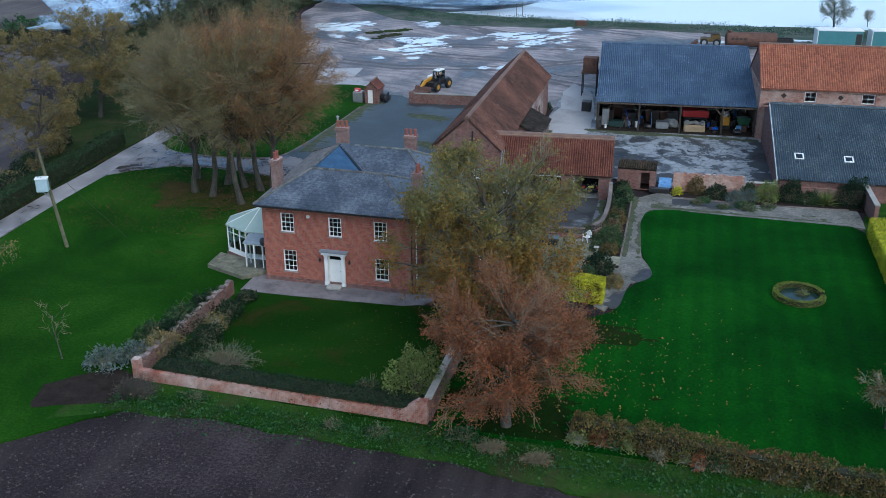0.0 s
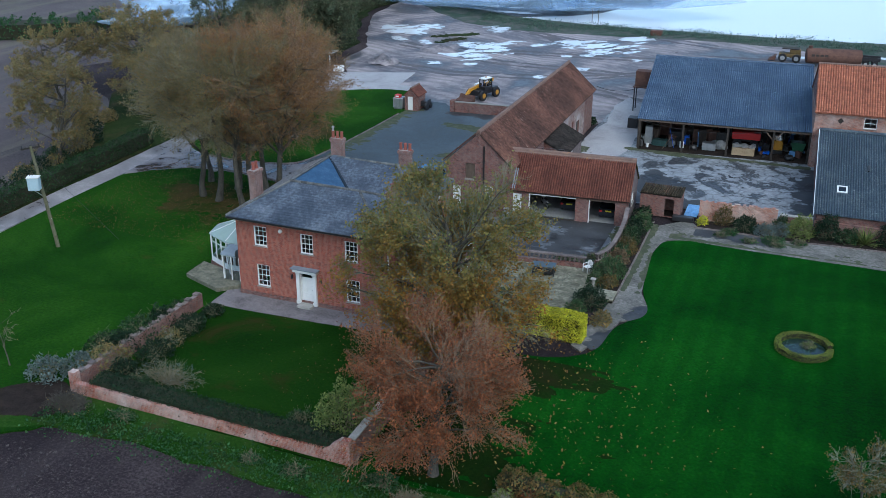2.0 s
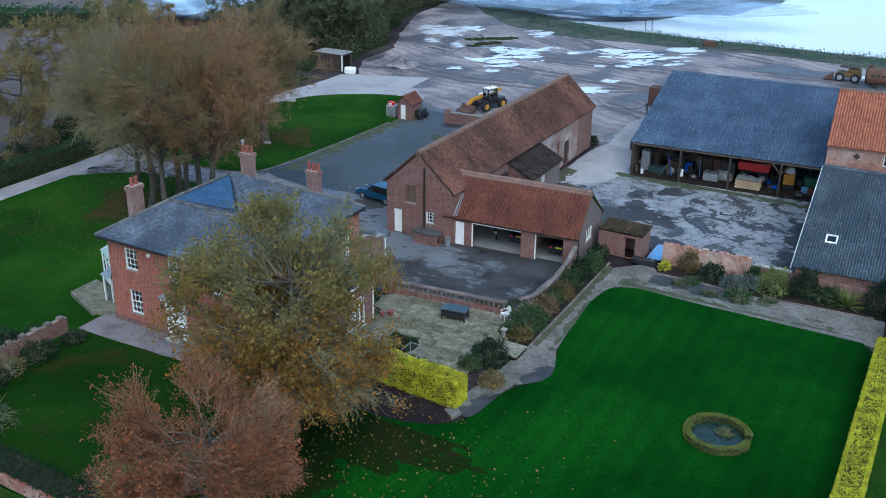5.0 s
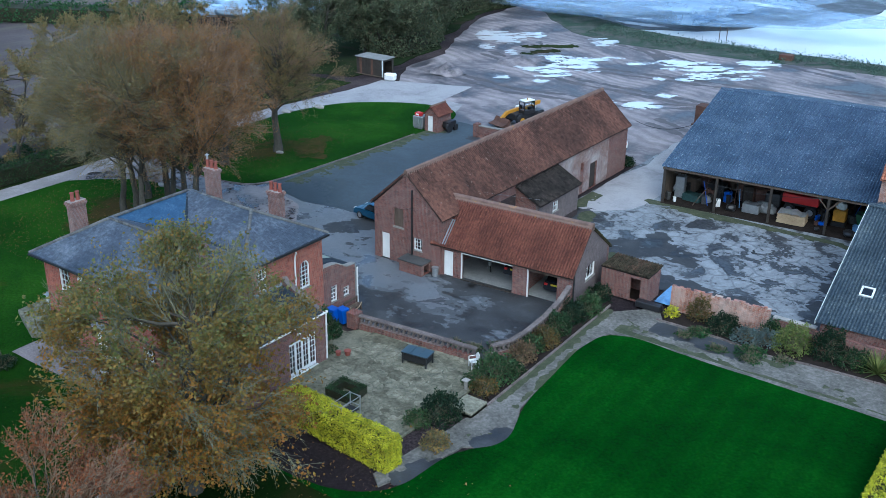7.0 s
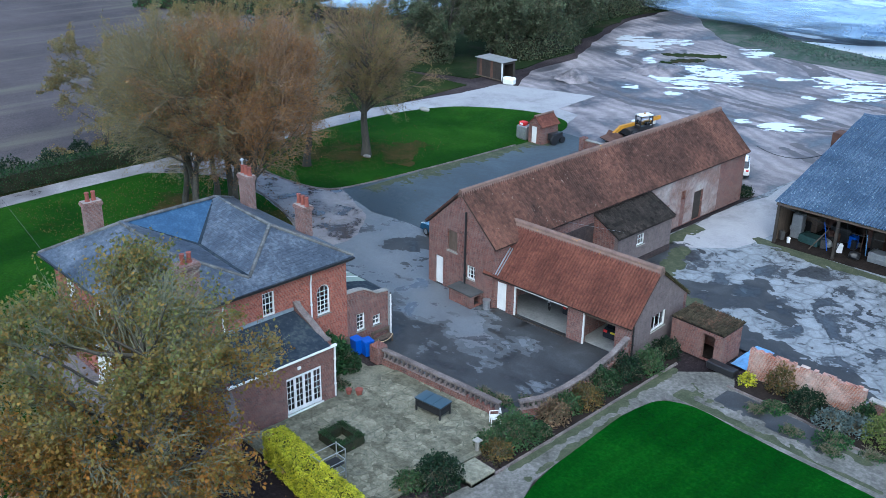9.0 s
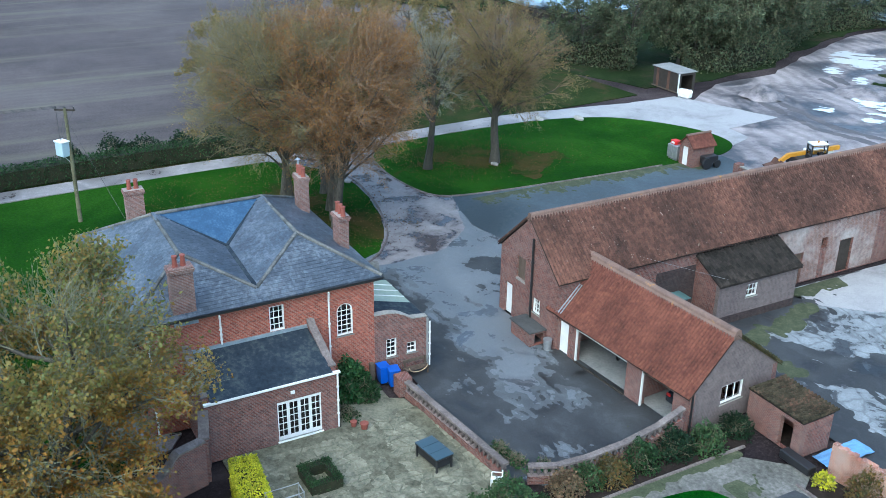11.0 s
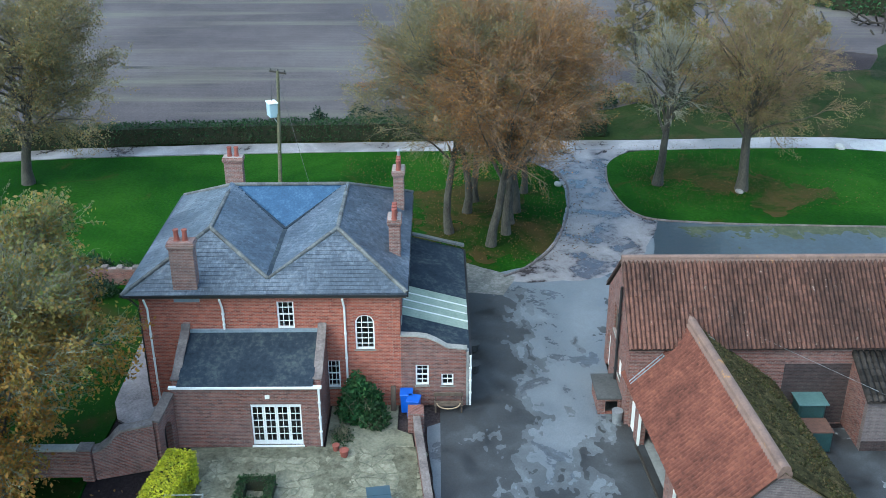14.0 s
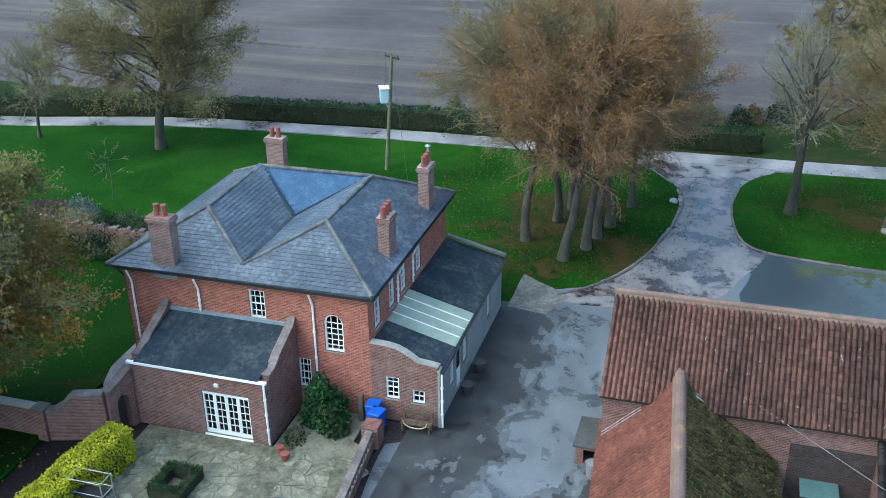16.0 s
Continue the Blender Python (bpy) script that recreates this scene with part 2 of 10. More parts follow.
RIDGE_CLAY = surface("clay_ridge", (0.12, 0.08, 0.066), (0.23, 0.145, 0.112), None, 1, 8, 0.8, 0.4, 0.01, pieces=0.12, fleck=((0.36, 0.18, 0.05), 1.0, 0.62))
RIDGE_GREY = surface("grey_ridge", (0.045, 0.048, 0.052), (0.17, 0.168, 0.158), None, 1, 8, 0.8, 0.4, 0.01, pieces=0.4)
STONE = surface("grey_stone", (0.2, 0.19, 0.17), (0.42, 0.4, 0.36), None, 1.5, 10, 0.85, 0.5, 0.01, pieces=0.3)
FLAG = surface("worn_flagstone", (0.07, 0.071, 0.05), (0.33, 0.315, 0.235), (0.19, 0.182, 0.13), 1.6, 5, 0.85, 0.6, 0.015, pieces=0.2)
WHITE = plain("white_paint", (0.78, 0.78, 0.76), 0.4)
BLACK = plain("black_paint", (0.02, 0.02, 0.022), 0.4)
COPING = surface("grey_pink_lichened_coping", (0.08, 0.066, 0.06), (0.25, 0.215, 0.195), (0.15, 0.122, 0.113), 1.5, 9, 0.9, 0.5, 0.01, pieces=0.2)
CLAYPOT = plain("terracotta", (0.24, 0.07, 0.05), 0.8, wear=0.3)
TIMBER = surface("old_timber", (0.05, 0.035, 0.025), (0.16, 0.12, 0.09), None, 1.5, 14, 0.85, 0.4, 0.01, squash=(3, 3, 0.4))
DARKWOOD = surface("dark_creosoted_wood", (0.02, 0.016, 0.013), (0.06, 0.05, 0.04), None, 1.5, 14, 0.85, 0.4, 0.01)
BARK = surface("grey_brown_bark", (0.02, 0.018, 0.014), (0.11, 0.1, 0.08), None, 1.2, 9, 0.9, 0.8, 0.04, squash=(2, 2, 0.6))
TWIG = surface("olive_twig", (0.1, 0.088, 0.055), (0.22, 0.195, 0.125), None, 0.5, 6, 0.9, 0)
TWIG_RUST = surface("reddish_brown_twig", (0.13, 0.085, 0.052), (0.27, 0.18, 0.115), None, 0.5, 6, 0.9, 0)
TWIG_GREY = surface("pale_lichened_twig", (0.15, 0.145, 0.11), (0.33, 0.32, 0.25), None, 0.5, 6, 0.9, 0)
TWIG_LICHEN = surface("grey_green_lichened_twig", (0.11, 0.112, 0.07), (0.25, 0.25, 0.165), None, 0.5, 6, 0.9, 0)
GLASS = glass("window_glass", (0.9, 0.95, 1.0))
GREENGLASS = surface("green_translucent_sheet", (0.2, 0.26, 0.2), (0.4, 0.44, 0.36), None, 1, 9, 0.35, 0.1, 0.005)
POLEWOOD = surface("greenish_pole_wood", (0.06, 0.06, 0.035), (0.17, 0.165, 0.1), None, 1.5, 9, 0.9, 0.4, 0.01)
RUST = surface("rusty_steel", (0.05, 0.028, 0.022), (0.16, 0.08, 0.055), None, 1.2, 9, 0.85, 0.4, 0.01)
STEEL = surface("galvanised_steel", (0.3, 0.31, 0.32), (0.5, 0.51, 0.52), None, 2, 12, 0.45, 0.1, 0.003, metal=0.7)
RED = plain("red_paint", (0.55, 0.02, 0.02), 0.45)
YELLOW = plain("yellow_paint", (0.5, 0.24, 0.02), 0.5, wear=0.3)
MUSTARD = plain("dirty_yellow_paint", (0.13, 0.085, 0.025), 0.7, wear=0.5)
CONSROOF = plain("grey_green_roof", (0.3, 0.38, 0.34), 0.4)
BLUE = plain("blue_plastic", (0.015, 0.1, 0.5), 0.4)
TEAL = plain("teal_sheeting", (0.06, 0.2, 0.22), 0.5)
RUBBER = plain("black_rubber", (0.015, 0.015, 0.016), 0.8)
DARKGLASS = plain("dark_vehicle_glass", (0.01, 0.012, 0.015), 0.05, spec=0.8)
# dark car whose blue sky reflection is mixed into the paint colour
CARSKY = plain("sky_reflection_car_paint", (0.02, 0.09, 0.17), 0.15, 0.4, 0.7)
PLATE = plain("plain_yellow_plate", (0.62, 0.5, 0.03), 0.5)
CARDARK = plain("dark_car_paint", (0.025, 0.03, 0.04), 0.2, 0.3, 0.7)
PALEWOOD = surface("pale_pine_boards", (0.3, 0.22, 0.13), (0.5, 0.38, 0.24), None, 1, 10, 0.8, 0.2, 0.005)
CONCRETE = surface("grey_concrete", (0.16, 0.165, 0.165), (0.32, 0.32, 0.31), None, 0.7, 8, 0.85, 0.3, 0.01)
# paler slate for the west slope; its grazing sheen is put into the colour
SLATE_SHEEN = surface("slate_with_pale_sheen", (0.09, 0.085, 0.085), (0.27, 0.25, 0.245), (0.17, 0.16, 0.16), 0.8, 7, 0.6, 0.3, 0.01, pieces=0.4)
DARKFLOOR = surface("dark_concrete", (0.03, 0.03, 0.03), (0.09, 0.09, 0.088), None, 0.7, 8, 0.8, 0.3, 0.01)
TERRACE_BED = surface("mossy_joint", (0.06, 0.061, 0.042), (0.26, 0.25, 0.182), None, 1.0, 8, 0.9, 0.6, 0.02)
TRANSFORMER = plain("pale_blue_grey_paint", (0.42, 0.55, 0.62), 0.5)
TABLETOP = plain("blue_grey_tabletop", (0.045, 0.075, 0.095), 0.3)
TARP = plain("pale_blue_tarpaulin", (0.16, 0.32, 0.56), 0.5, wear=0.4)
GREENTANK = plain("dull_green_tank", (0.022, 0.055, 0.052), 0.6, wear=0.5)

# ---- building tools ----
PLACED = {}


def thing(name, at=(0, 0, 0), label="", category="", group="", kind="", rz=0.0):
    """An Empty at the base of a thing, that parents its parts."""
    ob = new(name)
    ob.empty_display_size = 0.2
    ob.matrix_basis = pose(*at, 0, 0, rz)
    PLACED[ob] = ob.matrix_basis.copy()
    return tagged(ob, label, category, group, kind)


def mesh_of(name, bm, material):
    me = bpy.data.meshes.new(name)
    bm.to_mesh(me)
    bm.free()
    for mt in (material if isinstance(material, (list, tuple)) else [material]):
        me.materials.append(mt)
    return me


def hang(ob, parent, m=None):
    """Puts ob at the world pose m under parent."""
    m = m or Matrix.Identity(4)
    PLACED[ob] = m
    if parent is not None:
        ob.parent = parent
        ob.matrix_parent_inverse = PLACED[parent].inverted()
    ob.matrix_basis = m
    return ob


def part(name, bm, material, parent, label="", m=None):
    """Links a bmesh as one mesh object under a thing or a part; m: where its own origin lies in the world."""
    me = bm if isinstance(bm, bpy.types.Mesh) else mesh_of(name, bm, material)
    ob = hang(new(name, me), parent, m)
    return tagged(ob, label)


def solid(name, bm, material, label="", category="", group="", kind="", m=None):
    """A thing of one mesh."""
    ob = part(name, bm, material, None, "", m)
    return tagged(ob, label, category, group, kind)


def raw(name, verts, faces, material, smooth=False):
    me = bpy.data.meshes.new(name)
    me.from_pydata(verts, [], faces)
    me.materials.append(material)
    if smooth:
        me.polygons.foreach_set("use_smooth", [True] * len(me.polygons))
    me.update()
    return me


def box(bm, x0, x1, y0, y1, z0, z1, bevel=0.0, m=None):
    r = bmesh.ops.create_cube(bm, size=1.0, matrix=Matrix.Translation(((x0 + x1) / 2, (y0 + y1) / 2, (z0 + z1) / 2)) @ Matrix.Diagonal((abs(x1 - x0), abs(y1 - y0), abs(z1 - z0), 1)))
    vs = r["verts"]
    if bevel:
        es = list({e for v in vs for e in v.link_edges})
        vs = list({v for f in bmesh.ops.bevel(bm, geom=es, offset=bevel, segments=1, affect='EDGES')["faces"] for v in f.verts})
    if m is not None:
        bmesh.ops.transform(bm, matrix=m, verts=vs)
    return bm


def boxed(*a, **k):
    return box(bmesh.new(), *a, **k)


def cyl(bm, p, q, r0, r1=None, n=10):
    """A tapered round bar from p to q."""
    p, q = Vector(p), Vector(q)
    d = q - p
    m = Matrix.Translation((p + q) / 2) @ d.to_track_quat('Z', 'Y').to_matrix().to_4x4()
    bmesh.ops.create_cone(bm, cap_ends=True, segments=n, radius1=r0, radius2=r0 if r1 is None else r1, depth=d.length, matrix=m)
    return bm


def rod(p, q, r0, r1=None, n=10):
    return cyl(bmesh.new(), p, q, r0, r1, n)


def prism(bm, outline, depth, m=None):
    """An outline in x and z, pushed along y by depth."""
    vs = [bm.verts.new((x, 0, z)) for x, z in outline]
    ws = [bm.verts.new((x, depth, z)) for x, z in outline]
    n = len(vs)
    bm.faces.new(vs)
    bm.faces.new(ws[::-1])
    for i in range(n):
        bm.faces.new((vs[(i + 1) % n], vs[i], ws[i], ws[(i + 1) % n]))
    if m is not None:
        bmesh.ops.transform(bm, matrix=m, verts=vs + ws)
    bmesh.ops.recalc_face_normals(bm, faces=bm.faces)
    return bm


def slab(bm, pts, thick):
    """A flat or pitched polygon with a thickness downward."""
    vs = [bm.verts.new(p) for p in pts]
    ws = [bm.verts.new((p[0], p[1], p[2] - thick)) for p in pts]
    n = len(vs)
    bm.faces.new(vs)
    bm.faces.new(ws[::-1])
    for i in range(n):
        bm.faces.new((vs[(i + 1) % n], vs[i], ws[i], ws[(i + 1) % n]))
    bmesh.ops.recalc_face_normals(bm, faces=bm.faces)
    return bm


def wall_bm(length, height, thick, openings=()):
    """A wall along +x, its outer face at y=0 and its thickness behind it, with openings (x0, x1, z0, z1) through it."""
    bm = bmesh.new()
    xs = sorted({0.0, length, *(x for o in openings for x in o[:2])})
    zs = sorted({0.0, height, *(z for o in openings for z in o[2:])})
    nx, nz = len(xs) - 1, len(zs) - 1

    def full(i, j):
        if not (0 <= i < nx and 0 <= j < nz):
            return False
        x, z = (xs[i] + xs[i + 1]) / 2, (zs[j] + zs[j + 1]) / 2
        return not any(o[0] < x < o[1] and o[2] < z < o[3] for o in openings)

    made = {}

    def v(i, y, j):
        k = (i, y, j)
        if k not in made:
            made[k] = bm.verts.new((xs[i], thick * y, zs[j]))
        return made[k]

    for i in range(nx):
        for j in range(nz):
            if not full(i, j):
                continue
            bm.faces.new((v(i, 0, j), v(i + 1, 0, j), v(i + 1, 0, j + 1), v(i, 0, j + 1)))
            bm.faces.new((v(i, 1, j + 1), v(i + 1, 1, j + 1), v(i + 1, 1, j), v(i, 1, j)))
            if not full(i - 1, j):
                bm.faces.new((v(i, 0, j), v(i, 0, j + 1), v(i, 1, j + 1), v(i, 1, j)))
            if not full(i + 1, j):
                bm.faces.new((v(i + 1, 0, j), v(i + 1, 1, j), v(i + 1, 1, j + 1), v(i + 1, 0, j + 1)))
            if not full(i, j - 1):
                bm.faces.new((v(i, 0, j), v(i, 1, j), v(i + 1, 1, j), v(i + 1, 0, j)))
            if not full(i, j + 1):
                bm.faces.new((v(i, 0, j + 1), v(i + 1, 0, j + 1), v(i + 1, 1, j + 1), v(i, 1, j + 1)))
    return bm


def smooth_loop(pts, per=6, closed=True):
    """A rounded line through the points."""
    n = len(pts)
    out = []
    for i in range(n if closed else n - 1):
        p = [Vector(pts[(i + k) % n] if closed else pts[min(max(i + k, 0), n - 1)]) for k in (-1, 0, 1, 2)]
        for s in range(per):
            t = s / per
            out.append(0.5 * (2 * p[1] + (p[2] - p[0]) * t + (2 * p[0] - 5 * p[1] + 4 * p[2] - p[3]) * t * t + (3 * p[1] - p[0] - 3 * p[2] + p[3]) * t ** 3))
    if not closed:
        out.append(Vector(pts[-1]))
    return [(v.x, v.y) for v in out]


def ragged(pts, amount, step=1.0, seed=0):
    """The same outline with an uneven edge."""
    out = []
    n = len(pts)
    for i in range(n):
        a, b = Vector((*pts[i], 0)), Vector((*pts[(i + 1) % n], 0))
        k = max(1, int((b - a).length / step))
        for s in range(k):
            p = a.lerp(b, s / k)
            q = noise.noise_vector((p.x * 0.35 + seed, p.y * 0.35, 3.1)) + 0.6 * noise.noise_vector((p.x * 1.3, p.y * 1.3, seed))
            out.append((p.x + amount * q.x, p.y + amount * q.y))
    return out


def zone(name, pts, z, material, label, category="ground", kind="structure", thick=0.12):
    """A sheet of ground of its own kind, with an edge that goes down into the earth."""
    from mathutils.geometry import tessellate_polygon
    vs = [Vector((x, y, z)) for x, y in pts]
    n = len(vs)
    tris = tessellate_polygon([vs])
    verts = [tuple(v) for v in vs] + [(v.x, v.y, z - thick) for v in vs]
    faces = []
    for t in tris:
        a, b, c = (vs[i] for i in t)
        faces.append(tuple(t) if (b - a).cross(c - a).z > 0 else tuple(t[::-1]))
    area = sum(vs[i].x * vs[(i + 1) % n].y - vs[(i + 1) % n].x * vs[i].y for i in range(n))
    for i in range(n):
        j = (i + 1) % n
        faces.append((i, n + i, n + j, j) if area > 0 else (j, n + j, n + i, i))
    ob = new(name, raw(name, verts, faces, material))
    PLACED[ob] = Matrix.Identity(4)
    return tagged(ob, label, category, "", kind)


def strip(centre, widths, per=6):
    """The outline of a lane along a centre line."""
    c = smooth_loop(centre, per, False)
    left, right = [], []
    for i, p in enumerate(c):
        a, b = c[max(0, i - 1)], c[min(len(c) - 1, i + 1)]
        d = Vector((b[0] - a[0], b[1] - a[1])).normalized()
        w = (widths if isinstance(widths, (int, float)) else widths[min(len(widths) - 1, i // per)]) / 2
        left.append((p[0] - d.y * w, p[1] + d.x * w))
        right.append((p[0] + d.y * w, p[1] - d.x * w))
    return right + left[::-1]

# ---- ground ----
def plough(name, c1, c2, c3, run, pitch, pale, streak):
    """Tilled earth with tracks along one direction, clods and pale streaks."""
    m, nt, b = _nt(name)
    v = _coord(nt)
    mp = nt.nodes.new("ShaderNodeMapping")
    mp.inputs["Rotation"].default_value = (0, 0, radians(run))
    nt.links.new(v, mp.inputs[0])
    w = _node(nt, "ShaderNodeTexWave", Scale=pitch, Distortion=1.5, Detail=3.0, Detail_Scale=0.6)
    nt.links.new(mp.outputs[0], w.inputs["Vector"])
    big = _noise(nt, v, 0.05, 4, 0.6)
    mp2 = nt.nodes.new("ShaderNodeMapping")
    mp2.inputs["Rotation"].default_value = (0, 0, radians(run))
    mp2.inputs["Scale"].default_value = (1.0, 0.08, 1.0)
    nt.links.new(v, mp2.inputs[0])
    band = _noise(nt, mp2.outputs[0], 0.25, 4, 0.6)
    clod = _noise(nt, v, 5.5, 8, 0.85)
    fac = _math(nt, 'ADD', _math(nt, 'MULTIPLY', big, 0.45), _math(nt, 'MULTIPLY', clod, 0.55))
    col = _ramp(nt, fac, [(0.38, c1), (0.5, c2), (0.6, c3)])
    col = _mix(nt, _math(nt, 'MULTIPLY', w.outputs["Fac"], 0.12), col, c1)
    col = _mix(nt, _math(nt, 'MULTIPLY', _ramp(nt, band, [(0.5, (0, 0, 0)), (0.68, (1, 1, 1))]), streak), col, pale)
    nt.links.new(col, b.inputs["Base Color"])
    b.inputs["Roughness"].default_value = 0.95
    b.inputs["Specular IOR Level"].default_value = 0.15
    _bump(nt, b, clod, 0.9, 0.08)
    return m


def turf(name, c1, c2, c3, worn, worn_at=0.62, stripe=0.0, scale=0.12):
    """Grass with blade-fine grain, softer patches, worn or leaf-strewn places, and mowing stripes."""
    m, nt, b = _nt(name)
    v = _coord(nt)
    big = _noise(nt, v, scale, 5, 0.6, 0.5)
    blade = _noise(nt, v, 5.0, 7, 0.85)
    fac = _math(nt, 'ADD', _math(nt, 'MULTIPLY', big, 0.45), _math(nt, 'MULTIPLY', blade, 0.55))
    col = _ramp(nt, fac, [(0.37, c1), (0.5, c2), (0.63, c3)])
    patch = _noise(nt, v, 0.22, 5, 0.7, 0.8)
    col = _mix(nt, _math(nt, 'MULTIPLY', _ramp(nt, patch, [(worn_at, (0, 0, 0)), (worn_at + 0.16, (1, 1, 1))]), 0.75), col, worn)
    if stripe:
        w = _node(nt, "ShaderNodeTexWave", Scale=0.22, Distortion=0.6, Detail=1.0)
        nt.links.new(v, w.inputs["Vector"])
        col = _mix(nt, 1.0, col, _ramp(nt, w.outputs["Fac"], [(0.2, (1 - stripe,) * 3), (0.8, (1 + stripe,) * 3)]), 'MULTIPLY')
    nt.links.new(col, b.inputs["Base Color"])
    b.inputs["Roughness"].default_value = 0.9
    b.inputs["Specular IOR Level"].default_value = 0.05
    _bump(nt, b, blade, 0.8, 0.05)
    return m


SOIL = plough("dark_tilled_earth", (0.0095, 0.007, 0.008), (0.027, 0.02, 0.0225), (0.098, 0.077, 0.076), 12, 0.5, (0.1, 0.08, 0.076), 0.35)
FIELD = plough("brown_ploughed_field", (0.05, 0.042, 0.046), (0.09, 0.076, 0.078), (0.14, 0.122, 0.118), 4, 0.25, (0.16, 0.15, 0.11), 0.65)
LAWN = turf("dense_mown_lawn", (0.0014, 0.017, 0.001), (0.0045, 0.044, 0.002), (0.012, 0.078, 0.005), (0.011, 0.045, 0.004), 0.66, 0.07)
GRASS = turf("lawn_with_fallen_leaves", (0.004, 0.021, 0.001), (0.013, 0.052, 0.003), (0.034, 0.094, 0.008), (0.055, 0.04, 0.01), 0.6)
DARKGRASS = turf("mossy_garden_lawn", (0.003, 0.017, 0.001), (0.008, 0.033, 0.002), (0.018, 0.05, 0.005), (0.034, 0.024, 0.008), 0.55)
# litter-brown turf, with the shade under the trees put into its colour
SHADETURF = turf("turf_with_tree_shade", (0.003, 0.012, 0.001), (0.007, 0.02, 0.002), (0.014, 0.032, 0.004), (0.022, 0.02, 0.007), 0.52)
ROUGHGRASS = turf("rough_verge_grass", (0.006, 0.028, 0.003), (0.018, 0.055, 0.006), (0.042, 0.08, 0.016), (0.045, 0.036, 0.02), 0.5, 0, 0.3)
# greyed teal grass; the distant haze over the bank is put into the colour
BANKGRASS = turf("bank_grass_with_haze", (0.03, 0.05, 0.036), (0.055, 0.085, 0.062), (0.085, 0.115, 0.09), (0.13, 0.122, 0.118), 0.44)
APRON = wet_ground("pale_dry_concrete", (0.36, 0.352, 0.356), (0.295, 0.288, 0.292), (0.2, 0.19, 0.19), (0.11, 0.104, 0.106), 0.22, 0.44, 2.0, gloss=0.4)
ROADTOP = wet_ground("worn_wet_lane", (0.32, 0.3, 0.302), (0.215, 0.2, 0.202), (0.1, 0.09, 0.09), (0.06, 0.055, 0.06), 0.25, 0.47)
DRIVE = wet_ground("worn_concrete_drive", (0.152, 0.166, 0.184), (0.128, 0.14, 0.156), (0.095, 0.103, 0.115), (0.068, 0.073, 0.081), 0.4, 0.5, 2.2)
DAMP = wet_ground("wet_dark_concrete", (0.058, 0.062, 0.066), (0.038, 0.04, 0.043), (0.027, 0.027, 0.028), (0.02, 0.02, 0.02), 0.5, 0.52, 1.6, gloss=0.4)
DRYING = wet_ground("half_dry_concrete", (0.115, 0.125, 0.136), (0.085, 0.092, 0.1), (0.062, 0.067, 0.072), (0.045, 0.048, 0.052), 0.6, 0.5, 2.2, gloss=0.4)
RUT = wet_ground("dark_rutted_mud", (0.15, 0.13, 0.13), (0.1, 0.088, 0.09), (0.07, 0.062, 0.064), (0.05, 0.045, 0.047), 0.3, 0.5, 1.5, gloss=0.35)
ROUGHDRIVE = wet_ground("mottled_gravel_drive", (0.28, 0.26, 0.26), (0.2, 0.18, 0.18), (0.085, 0.062, 0.058), (0.055, 0.042, 0.04), 0.5, 0.52, 2.2, sharp=0.55)
TARMAC = wet_ground("blue_grey_tarmac", (0.075, 0.1, 0.118), (0.052, 0.07, 0.085), (0.032, 0.042, 0.048), (0.024, 0.03, 0.035), 0.1, 0.5, gloss=0.45)
YARD = wet_ground("cracked_concrete_yard", (0.28, 0.3, 0.315), (0.19, 0.203, 0.213), (0.075, 0.08, 0.084), (0.045, 0.047, 0.05), 0.5, 0.5, 2.2, 0.45, sharp=0.35, gloss=0.3)
MUD = wet_ground("wet_rutted_mud", (0.33, 0.292, 0.29), (0.225, 0.198, 0.2), (0.125, 0.113, 0.118), (0.06, 0.058, 0.064), 0.12, 0.52, 1.4, sharp=0.7, gloss=0.35, tracks=0.2)
GRAVEL = surface("grey_gravel", (0.075, 0.066, 0.068), (0.28, 0.252, 0.255), None, 0.8, 9, 0.9, 0.8, 0.03)
PATHSTONE = surface("pale_mossy_path", (0.045, 0.046, 0.035), (0.27, 0.255, 0.235), (0.135, 0.128, 0.112), 0.5, 4, 0.85, 0.5, 0.02)
LEAFTURF = turf("leaf_strewn_turf", (0.006, 0.02, 0.002), (0.018, 0.042, 0.005), (0.04, 0.072, 0.01), (0.075, 0.046, 0.018), 0.44)
# dark olive holds both the fallen leaves and the shade beside the hedge
VERGE = turf("leaf_and_shade_verge", (0.008, 0.017, 0.004), (0.02, 0.034, 0.009), (0.042, 0.056, 0.018), (0.06, 0.042, 0.024), 0.5)
WOODFLOOR = turf("weedy_wood_floor", (0.006, 0.012, 0.005), (0.018, 0.03, 0.011), (0.035, 0.052, 0.02), (0.05, 0.038, 0.028), 0.52)
CLOD = surface("dry_earth_clod", (0.02, 0.016, 0.016), (0.085, 0.07, 0.067), None, 2, 12, 0.95, 0, pieces=0.6)
BED = surface("dark_garden_soil", (0.01, 0.008, 0.007), (0.04, 0.03, 0.025), None, 1.2, 10, 0.95, 0.9, 0.05, spec=0.1)


def make_water(name, base, rough, ripple):
    m, nt, b = _nt(name)
    v = _coord(nt)
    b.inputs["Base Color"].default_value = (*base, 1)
    b.inputs["Roughness"].default_value = rough
    b.inputs["Specular IOR Level"].default_value = 1.0
    b.inputs["IOR"].default_value = 1.6
    _bump(nt, b, _noise(nt, v, 0.8, 3), ripple, 0.02)
    return m


# near-white base colour carries the sky's reflection on the water
FLOOD = make_water("sky_white_flood_water", (0.74, 0.77, 0.79), 0.04, 0.03)
PONDWATER = surface("dark_green_pond_water", (0.006, 0.016, 0.013), (0.03, 0.055, 0.045), None, 0.9, 4, 0.18, 0.05, 0.01, spec=0.35)
